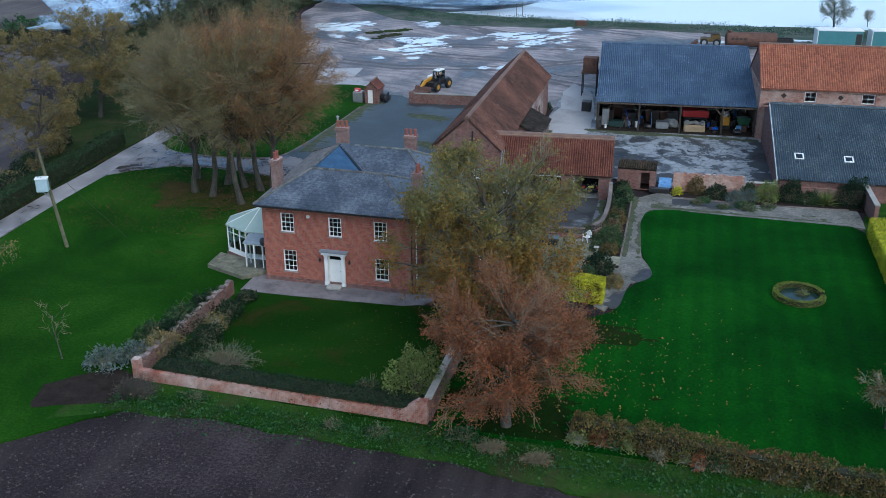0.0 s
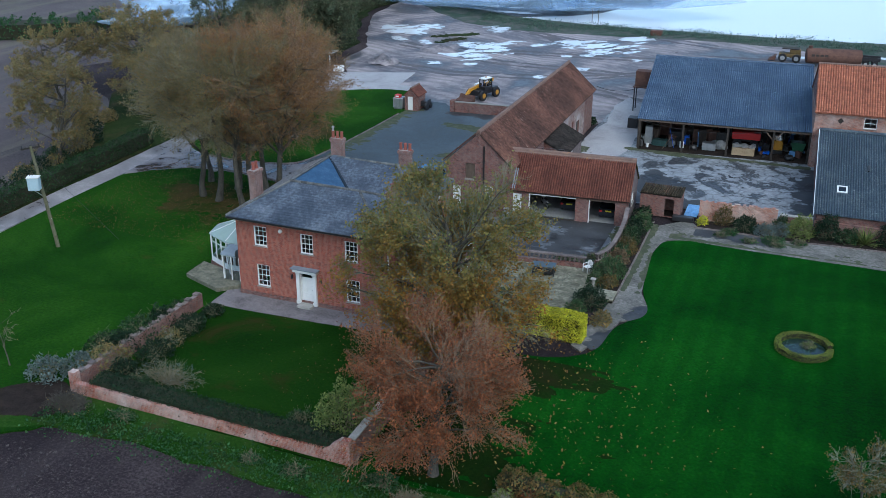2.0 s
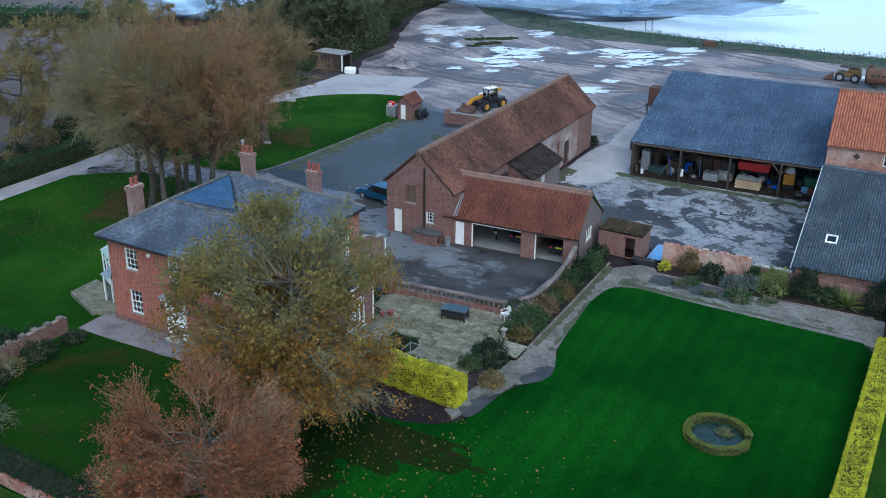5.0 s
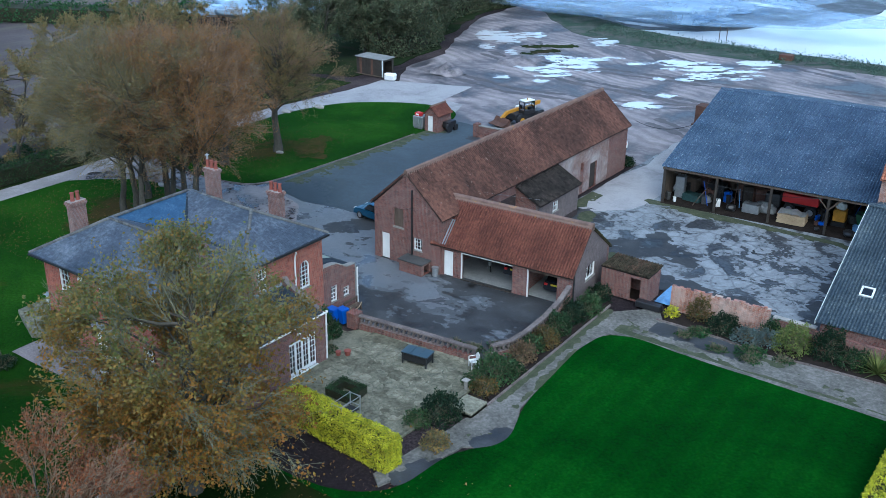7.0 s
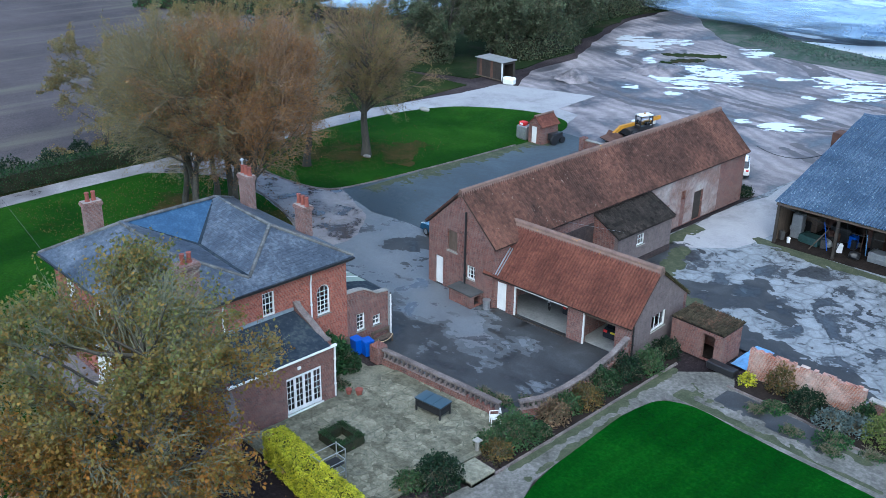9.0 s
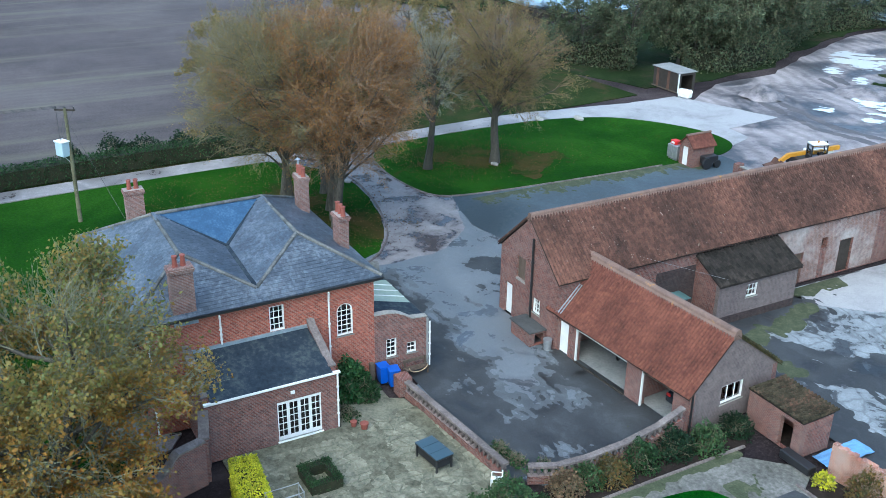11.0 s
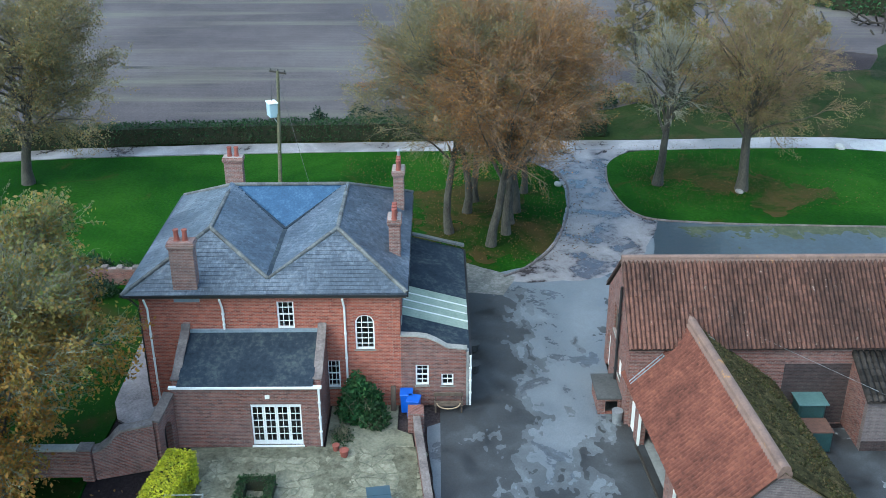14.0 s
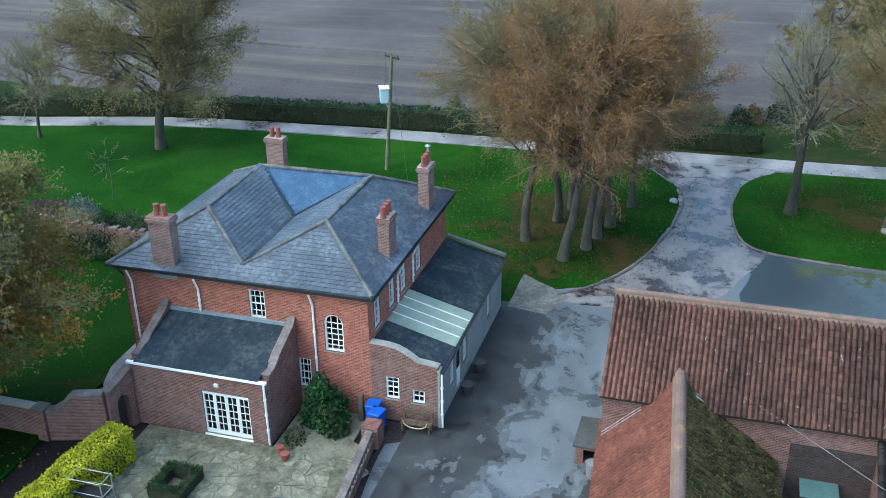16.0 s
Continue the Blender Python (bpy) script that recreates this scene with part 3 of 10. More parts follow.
WETFLAT = wet_ground("wet_grey_flat", (0.13, 0.14, 0.15), (0.08, 0.088, 0.1), (0.05, 0.056, 0.068), (0.04, 0.045, 0.055), 0.05, 0.5, 0.5)

def sheet_where(F, x0, y0, cell, z):
    """A flat sheet over the part of a grid where F is above zero, cut along its smooth edge: vertices and faces."""
    nx, ny = F.shape
    verts, faces, at = [], [], {}

    def put(key, x, y):
        if key not in at:
            at[key] = len(verts)
            verts.append((x, y, z))
        return at[key]

    up = F > 0
    some = up[:-1, :-1] | up[1:, :-1] | up[:-1, 1:] | up[1:, 1:]
    for i, j in np.argwhere(some).tolist():
        ring = ((i, j), (i + 1, j), (i + 1, j + 1), (i, j + 1))
        loop = []
        for a, b in zip(ring, ring[1:] + ring[:1]):
            if up[a]:
                loop.append(put(a, x0 + a[0] * cell, y0 + a[1] * cell))
            if up[a] != up[b]:
                t = F[a] / (F[a] - F[b])
                loop.append(put((min(a, b), max(a, b)), x0 + (a[0] + t * (b[0] - a[0])) * cell, y0 + (a[1] + t * (b[1] - a[1])) * cell))
        if len(loop) > 2:
            faces.append(loop)
    return verts, faces


def seep(name, lines, reach, box_, cell, z, material, label, least=0.42, stray=0.55, seed=0):
    """Damp ground that creeps out from the foot of walls, with broken edges and stray patches."""
    x0, x1, y0, y1 = box_
    nx, ny = int((x1 - x0) / cell) + 1, int((y1 - y0) / cell) + 1
    X, Y = np.meshgrid(x0 + cell * np.arange(nx), y0 + cell * np.arange(ny), indexing="ij")
    near = np.zeros_like(X)
    for (ax, ay), (bx, by) in lines:
        d = np.array([bx - ax, by - ay])
        t = np.clip(((X - ax) * d[0] + (Y - ay) * d[1]) / (d @ d), 0, 1)
        near = np.maximum(near, 1 - np.hypot(X - ax - t * d[0], Y - ay - t * d[1]) / reach)
    H = np.array([0.6 * noise.noise((px * 0.35, py * 0.5, seed)) + 0.45 * noise.noise((px * 1.1, py * 1.9, seed + 3)) + 0.2 * noise.noise((px * 3.0, py * 4.5, seed + 6)) + 0.09 * noise.noise((px * 8.0, py * 9.0, seed + 8))
                  for px, py in zip(X.ravel().tolist(), Y.ravel().tolist())]).reshape(X.shape)
    ease = np.clip(near / 0.15, 0, 1)
    F = H + 1.1 * near - (stray + (least - stray) * ease)
    F[[0, -1], :] = F[:, [0, -1]] = -0.01
    ob = new(name, raw(name, *sheet_where(F, x0, y0, cell, z), material))
    PLACED[ob] = Matrix.Identity(4)
    return tagged(ob, label, "damp patch", "", "structure")


_g = bmesh.new()
bmesh.ops.create_grid(_g, x_segments=60, y_segments=60, size=2400)
solid("ground", _g, SOIL, "dark tilled earth reaching to the horizon", "ground", kind="structure", m=Matrix.Translation((0, 0, -0.12)))

# ploughed field beyond the lane
zone("field", [(-51.5, -300), (-50.8, -40), (-51.2, 10), (-53.4, 28), (-57.0, 44), (-58.7, 58.5), (-59.3, 68), (-59.8, 79), (-62, 92), (-75, 106), (-92, 116), (-116, 126), (-170, 150), (-900, 480), (-1800, 300), (-1800, -700), (-300, -700)],
     -0.05, FIELD, "brown ploughed field with long tractor tracks", "field")
# tilled land in the far north west
zone("far_field", [(-92, 116), (-116, 126), (-170, 150), (-900, 480), (-900, 700), (-300, 600), (-110, 260), (-80, 200), (-74, 150)],
     -0.045, FIELD, "brown tilled land behind the wood", "field")
# farm grass: every verge and lawn west and south of the house
_west = smooth_loop([(-47.6, -40), (-47.2, 10), (-48.8, 30), (-52.2, 44), (-53.4, 58.5), (-53.9, 68), (-54.2, 77), (-54.0, 83), (-52.3, 84.8), (-49.2, 86.8), (-46.4, 87.25), (-42.4, 86.9), (-38.6, 86.1), (-35.0, 84.9), (-32.5, 83.2), (-30.9, 81.2),
                     (-29.0, 79.0), (-28.0, 70), (-29.2, 60), (-29.6, 46), (-31.5, 43.2), (-34.4, 40.2), (-39, 36), (-43, 26), (-45, 5), (-45, -40)], 5)
zone("lawn_west", _west, 0.0, GRASS, "green lawn with fallen leaves beside the lane", "lawn")
zone("garden_lawn", [(-29.8, 48.2), (-11.8, 47.3), (-12.2, 62.2), (-16.8, 62.2), (-29.8, 62.2)], 0.01, DARKGRASS, "dark front garden lawn inside brick walls", "lawn")
zone("verge_south", ragged([(-33.5, 42.9), (-29.7, 44.6), (-25.1, 45.2), (-19.6, 44.8), (-9.8, 44.4), (-3.2, 43.2), (8, 42.5), (16.2, 41.6), (16.4, 47), (-11.6, 47.2), (-30.4, 48.2), (-33, 47)], 0.35, 0.8, 4),
     0.004, ROUGHGRASS, "rough grass strip outside the garden wall", "verge")
zone("lawn_east", ragged([(-11.6, 47.2), (16.6, 46.8), (16.3, 84), (15.4, 85.5)] + smooth_loop([(15.4, 85.5), (5, 85.7), (0.6, 85.95), (-0.6, 85.8), (-1.5, 85.3), (-2.0, 84.3), (-2.2, 82), (-1.9, 78), (-1.55, 75), (-1.0, 73.2), (-0.65, 72.0), (-0.9, 70.7), (-1.7, 69.6), (-2.3, 68), (-2.6, 65.4), (-3.4, 64.0), (-5, 63.0), (-7, 62.6), (-12, 62.3)], 6, False)[1:], 0.07, 0.35, 9),
     0.0365, LAWN, "dense dark green mown lawn", "lawn")
zone("orchard_grass", ragged([(16.4, 40.5), (40, 40), (70, 36), (110, 30), (118, 60), (112, 98), (80, 106), (40, 100), (18, 93), (16.6, 86)], 1.5, 3, 33), -0.02, ROUGHGRASS, "rough grass outside the garden", "grass")
# island lawn
_isle = smooth_loop([(-53.2, 92.6), (-51.4, 91.3), (-49.4, 90.7), (-46.4, 90.4), (-43, 90.7), (-40.7, 91.4), (-39.6, 92.9), (-39.0, 96.5), (-38.7, 100), (-38.3, 106.8), (-38.0, 113), (-38.0, 119), (-39.3, 122.2), (-41.6, 123.4), (-45, 123.0), (-49, 120.8), (-52.4, 117.3), (-54.3, 111.2), (-54.5, 105.5), (-54.3, 98), (-54.0, 94.4)], 6)
zone("island_lawn", _isle, 0.03, GRASS, "green island lawn between lane and yard", "lawn")
# verge between lane and hedge
zone("verge_west", [(-50.4, -40), (-50.0, 10), (-51.4, 30), (-55.2, 46), (-56.6, 60), (-56.9, 84), (-57.2, 100), (-57.2, 115), (-58, 126), (-80, 124), (-76, 108), (-66, 94), (-61.4, 79), (-60.9, 66), (-60.9, 20), (-61, -40)],
     -0.03, VERGE, "leaf-strewn grass verge with hedge shade in its colour", "verge")
zone("wood_floor", ragged([(-60, 129), (-59.5, 138), (-60, 147), (-66, 158), (-72, 175), (-72, 190), (-80, 200), (-96, 180), (-92, 130), (-76, 122)], 1.2, 3, 2), -0.02, WOODFLOOR, "weedy leaf-covered floor of the wood", "wood floor")
# the wet yard and mud flats to the north
SHORE = [(160, 158), (60, 161), (20, 163), (9, 164), (3, 170.8), (-9, 171.6), (-18, 170.4), (-28, 169.4), (-37, 168.4), (-44, 169), (-52, 172), (-62, 182), (-72, 194)]
EDGE = [(170, 182), (60, 180.6), (20, 180), (4, 178.6), (-15, 178.3), (-25, 178.1), (-34, 178.8), (-45, 180.6)]
SPIT = [(-36.6, 185.3), (-32, 190), (-29, 198), (-22.5, 201.5), (-20, 209.5), (-18, 217), (-17.5, 240), (-14, 270), (0, 340)]
zone("mud_flat", ragged([(-38, 119), (-22, 117.5), (-16, 117), (-12, 122), (-10, 126), (12, 126), (40, 124), (120, 130)] + [(x, y + 4) for x, y in SHORE] + [(-70, 174), (-64, 158), (-58.5, 147), (-57.5, 137), (-52, 127), (-44, 124)], 0.6, 2, 7),
     -0.01, MUD, "wet rutted mud and gravel yard with puddles", "mud")
RUTS = [((-54, 137), (-40, 134)), ((-40, 134), (-24, 137)), ((-24, 137), (-12, 146)), ((-54, 150), (-36, 143)), ((-36, 143), (-18, 142)), ((-52, 160), (-40, 150)), ((-40, 150), (-14, 153)), ((-46, 170), (-20, 158)), ((-34, 176), (-8, 166)), ((-50, 178), (-30, 160)), ((-20, 132), (-12, 128)), ((-10, 140), (30, 150)), ((-8, 158), (40, 164))]
seep("wheel_ruts", [(p, q) for a, b in RUTS for p, q in ((a, b), ((a[0], a[1] + 2.0), (b[0], b[1] + 2.0)))], 0.9, (-56, 40, 127, 180), 0.26, 0.0, RUT, "dark wheel ruts in the mud yard", 0.5, 0.56, 21)
zone("shore_grass", ragged(SHORE[::-1] + EDGE + [(-56, 187), (-72, 200), (-84, 206)], 0.6, 2, 8),
     0.007, BANKGRASS, "rough green bank along the flood water", "bank")
zone("far_flat", ragged([(-45.4, 181.2)] + SPIT + [(40, 700), (-300, 600), (-110, 260), (-84, 206), (-72, 200), (-56, 187)], 0.8, 4, 15),
     -0.06, WETFLAT, "wet grey flat land beyond the bank", "mud")
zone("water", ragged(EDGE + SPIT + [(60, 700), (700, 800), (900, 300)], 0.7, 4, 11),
     -0.04, FLOOD, "flood water with the pale sky reflection in its colour", "water")
seep("weed_patch", [((-51.4, 158.6), (-46.8, 162.6)), ((-49.4, 154.4), (-47.4, 158))], 1.9, (-54, -44, 151, 166), 0.2, 0.012, VERGE, "broken patch of green weeds in the mud yard", 0.5, 0.8, 77)
# lane, drive and yards
zone("road", ragged(strip([(-48.8, -40), (-48.4, 10), (-50.0, 29), (-53.5, 44), (-54.8, 58.5), (-55.2, 68), (-55.4, 77), (-55.4, 86), (-55.6, 96), (-56.0, 105), (-55.8, 111), (-54.6, 116.5), (-52.6, 120.2)], [2.3] * 6 + [2.4, 2.6, 2.6, 2.9, 3.0, 3.2, 3.4], 6), 0.12, 0.8, 5),
     0.012, ROADTOP, "pale worn wet farm lane", "lane")
zone("concrete_apron", ragged([(-56.9, 112), (-56.4, 118), (-55.6, 122.7), (-55.5, 126.5), (-55.6, 129.2), (-52, 130.6), (-44.6, 133.4), (-43.9, 126.2), (-40.8, 125.8), (-39.6, 122.6), (-41.5, 123.2), (-45, 122.8), (-49, 120.6), (-52.3, 117.1), (-54.2, 112)], 0.12, 0.7, 31),
     0.016, APRON, "pale worn concrete apron north of the island lawn", "apron")
zone("junction_drive", ragged([(-54.6, 93.5), (-54.2, 82.5), (-52.2, 84.6), (-49.2, 86.6), (-46.4, 87.1), (-42.4, 86.75), (-38.6, 85.95), (-35.0, 84.7), (-32.4, 83), (-30.8, 79.4), (-29, 79.2), (-16.5, 79), (-15.4, 77.0), (-6.9, 77.6), (-5.3, 79), (-5.4, 87.6), (-21.6, 87.6), (-22.2, 93), (-39.6, 93), (-40.7, 91.5), (-43, 90.8), (-46.4, 90.5), (-49.4, 90.8), (-51.4, 91.4), (-53.2, 92.7)], 0.1, 0.7, 3),
     0.02, DRIVE, "worn concrete drive with damp patches", "drive")
zone("gravel_drive", ragged([(-54.6, 93.5), (-54.2, 82.5), (-52.2, 84.6), (-49.2, 86.6), (-46.4, 87.1), (-42.4, 86.75), (-38.6, 85.95), (-35.0, 84.7), (-32.4, 83), (-31.0, 81.0), (-30.2, 83.2), (-30.8, 87.5), (-33.6, 90.6), (-39.4, 92.6), (-40.7, 91.5), (-43, 90.8), (-46.4, 90.5), (-49.4, 90.8), (-51.4, 91.4), (-53.2, 92.7)], 0.3, 0.6, 13),
     0.0265, ROUGHDRIVE, "mottled gravel drive between the lawns", "drive")
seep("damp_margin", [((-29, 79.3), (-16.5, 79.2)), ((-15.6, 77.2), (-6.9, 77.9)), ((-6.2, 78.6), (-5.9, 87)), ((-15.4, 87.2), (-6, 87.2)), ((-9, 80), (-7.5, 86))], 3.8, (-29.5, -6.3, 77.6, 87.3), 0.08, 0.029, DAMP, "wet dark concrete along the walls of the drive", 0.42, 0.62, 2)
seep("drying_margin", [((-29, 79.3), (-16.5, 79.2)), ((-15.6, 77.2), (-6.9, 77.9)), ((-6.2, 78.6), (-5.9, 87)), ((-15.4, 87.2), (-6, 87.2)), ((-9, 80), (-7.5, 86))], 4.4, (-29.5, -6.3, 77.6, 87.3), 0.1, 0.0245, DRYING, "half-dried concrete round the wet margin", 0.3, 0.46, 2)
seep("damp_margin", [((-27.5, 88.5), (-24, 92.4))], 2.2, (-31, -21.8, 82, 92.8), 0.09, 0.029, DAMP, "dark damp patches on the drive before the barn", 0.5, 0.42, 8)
zone("tarmac_yard", ragged([(-39.4, 92.6), (-34, 91.2), (-27, 92.3), (-21.2, 92.6), (-21.2, 117.2), (-32.2, 116.6), (-34.5, 119.5), (-37.9, 119.5), (-38.0, 113), (-38.2, 106.8), (-38.6, 100), (-38.9, 96.5)], 0.25, 0.8, 6),
     0.026, TARMAC, "blue-grey tarmac yard west of the barn", "yard")
zone("cracked_yard", ragged([(-15.2, 93.6), (-5.6, 93.2), (-1.8, 94), (0, 92.2), (6.5, 92.8), (10.2, 93), (10, 111), (8, 126), (-9.6, 126), (-10, 130), (-14.8, 128), (-15, 117)], 0.12, 0.8, 12),
     0.03, YARD, "cracked pale concrete farmyard with wet joints", "yard")
zone("concrete_strip", ragged([(-14.9, 104.5), (-12.6, 104.2), (-10.2, 107), (-9.7, 110), (-10.2, 119), (-11.5, 127), (-14.2, 131), (-15.0, 126), (-14.4, 118.5), (-15.1, 112)], 0.25, 0.7, 61),
     0.0325, APRON, "pale worn concrete way between barn and shed", "yard")
seep("moss_margin", [((-38.9, 94), (-38.6, 101)), ((-38.6, 101), (-38.0, 117))], 2.6, (-38.5, -33.5, 93.8, 117.4), 0.12, 0.0295, MOSSGREEN, "green moss and grass creeping over the tarmac", 0.5, 0.75, 4)
seep("moss_margin", [((-30.2, 110.4), (-27.2, 109.6)), ((-27, 100), (-24.6, 99.4))], 1.9, (-33, -22, 96, 114), 0.12, 0.0315, MOSSGREEN, "green weeds and dirt over the tarmac by the barn", 0.5, 0.95, 52)
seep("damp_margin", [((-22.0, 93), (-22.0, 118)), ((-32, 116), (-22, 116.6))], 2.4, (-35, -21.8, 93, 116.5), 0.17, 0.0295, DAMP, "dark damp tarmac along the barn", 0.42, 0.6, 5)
seep("moss_margin", [((-9.2, 109.6), (8, 109.6)), ((-14.8, 103.5), (-14.8, 108))], 1.3, (-15, 8.6, 102.8, 110.0), 0.15, 0.0335, MOSSGREEN, "dirt and moss before the open shed", 0.45, 0.8, 6)
zone("gravel_walk", ragged([(-30.0, 61.4), (-22.7, 61.5), (-17.6, 61.8), (-16.2, 62.3), (-15.6, 63.2), (-15.9, 64.4), (-17.0, 65.2), (-17, 64.6), (-30, 64.6)], 0.06, 0.6, 2), 0.03, GRAVEL, "grey gravel walk along the house front", "path")
seep("leafy_turf", [((-44.5, 81), (-36, 79.5)), ((-42, 78), (-37, 83))], 5.5, (-53, -28, 69, 89), 0.3, 0.006, LEAFTURF, "turf strewn with brown leaves under the clump", 0.5, 0.75, 19)
seep("leafy_turf", [((-49, 97), (-44, 103))], 5.0, (-56, -37.5, 89, 111), 0.3, 0.037, LEAFTURF, "turf strewn with brown leaves under the broad tree", 0.5, 0.8, 23)
seep("leafy_turf", [((-10.4, 60.5), (-7.2, 49.4)), ((-9, 61.8), (-4.5, 62.0))], 5.6, (-11.7, 1.5, 47.5, 62.4), 0.13, 0.0405, SHADETURF, "thin turf with dead leaves, darkened for shade of the trees", 0.44, 0.5, 12)
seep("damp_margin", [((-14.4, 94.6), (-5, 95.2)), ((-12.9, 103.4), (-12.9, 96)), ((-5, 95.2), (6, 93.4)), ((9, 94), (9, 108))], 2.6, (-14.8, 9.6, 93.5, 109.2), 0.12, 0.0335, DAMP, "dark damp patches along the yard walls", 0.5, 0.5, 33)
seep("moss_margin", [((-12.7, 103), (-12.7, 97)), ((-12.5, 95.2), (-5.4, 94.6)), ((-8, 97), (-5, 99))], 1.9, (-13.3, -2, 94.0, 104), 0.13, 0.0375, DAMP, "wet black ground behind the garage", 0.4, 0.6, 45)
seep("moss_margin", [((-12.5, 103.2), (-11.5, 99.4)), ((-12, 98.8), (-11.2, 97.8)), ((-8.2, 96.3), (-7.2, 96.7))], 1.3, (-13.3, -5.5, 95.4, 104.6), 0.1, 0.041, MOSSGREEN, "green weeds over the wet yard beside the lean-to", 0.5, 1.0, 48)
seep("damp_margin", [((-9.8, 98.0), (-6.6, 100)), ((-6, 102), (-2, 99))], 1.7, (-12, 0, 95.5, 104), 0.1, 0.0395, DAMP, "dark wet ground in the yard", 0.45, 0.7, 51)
seep("moss_margin", [((-6.6, 78.6), (-5.7, 80)), ((-5.6, 80), (-5.6, 86.5))], 0.9, (-8, -5.3, 78.2, 87), 0.1, 0.0335, MOSSGREEN, "moss along the foot of the honeycomb wall", 0.5, 0.6, 46)
# garden paths and beds
zone("garden_path", ragged([(-3.2, 73.9), (-3.3, 88), (-0.6, 90.8), (0.4, 89.1), (4.2, 89.05), (7.4, 88.65), (10.0, 89.05), (16.3, 89.45), (16.4, 85.2), (15.3, 85.4), (5, 85.6), (-0.4, 85.8), (-1.6, 85.4), (-1.95, 84.6), (-2.25, 82), (-1.6, 74.5), (-0.6, 72.2), (-1.0, 70.4), (-2.2, 69.6), (-2.6, 67), (-3.6, 64.4), (-4.4, 65), (-3.8, 69.5)], 0.1, 0.5, 14),
     0.028, PATHSTONE, "pale mossy stone garden path", "path")
zone("flower_bed_long", ragged([(-5.0, 74.6), (-3.3, 74.2), (-3.5, 89.4), (-5.0, 90.6)], 0.06, 0.6, 1), 0.06, BED, "dark soil bed with shrubs under the balustrade", "flower bed")
zone("flower_bed_back", ragged([(0.2, 90.8), (0.5, 89.2), (4.2, 89.15), (7.4, 88.75), (10.0, 89.15), (16.8, 89.55), (16.8, 92.4), (0.2, 91.5)], 0.08, 0.6, 1), 0.06, BED, "dark soil bed under the brick wall", "flower bed")
zone("bare_patch", ragged([(-35, 43.6), (-31, 45), (-28.5, 46.6), (-30.6, 48.6), (-33, 49), (-36, 46)], 0.35, 0.6, 21), 0.03, BED, "bare dark earth at the garden corner", "soil")
seep("moss_patch", [((-3.0, 74.5), (-3.1, 88.5)), ((-1.9, 74.6), (-2.2, 82))], 0.5, (-3.3, -0.6, 70.0, 89), 0.11, 0.0315, MOSSGREEN, "moss on the garden path", 0.5, 0.42, 7)
seep("damp_margin", [((-3.0, 65.6), (-1.6, 68.4)), ((-1.4, 70.4), (-1.0, 72))], 1.1, (-4.2, 0.2, 64.0, 73.6), 0.08, 0.0335, DAMP, "wet dark patches on the path by the steps", 0.45, 0.7, 27)
seep("weedy_gravel", [((0.8, 88.3), (6.4, 87.9))], 1.3, (0.2, 7.4, 86.8, 89.0), 0.08, 0.036, DAMP, "dark damp gravel before the back border", 0.35, 0.9, 17)
seep("moss_patch", [((-1.5, 86.2), (5, 86.0)), ((5, 86), (16, 85.8)), ((1.4, 88.6), (8.4, 87.9))], 0.6, (-1.6, 16.2, 86.0, 88.4), 0.11, 0.0315, MOSSGREEN, "moss on the garden path", 0.5, 0.4, 9)

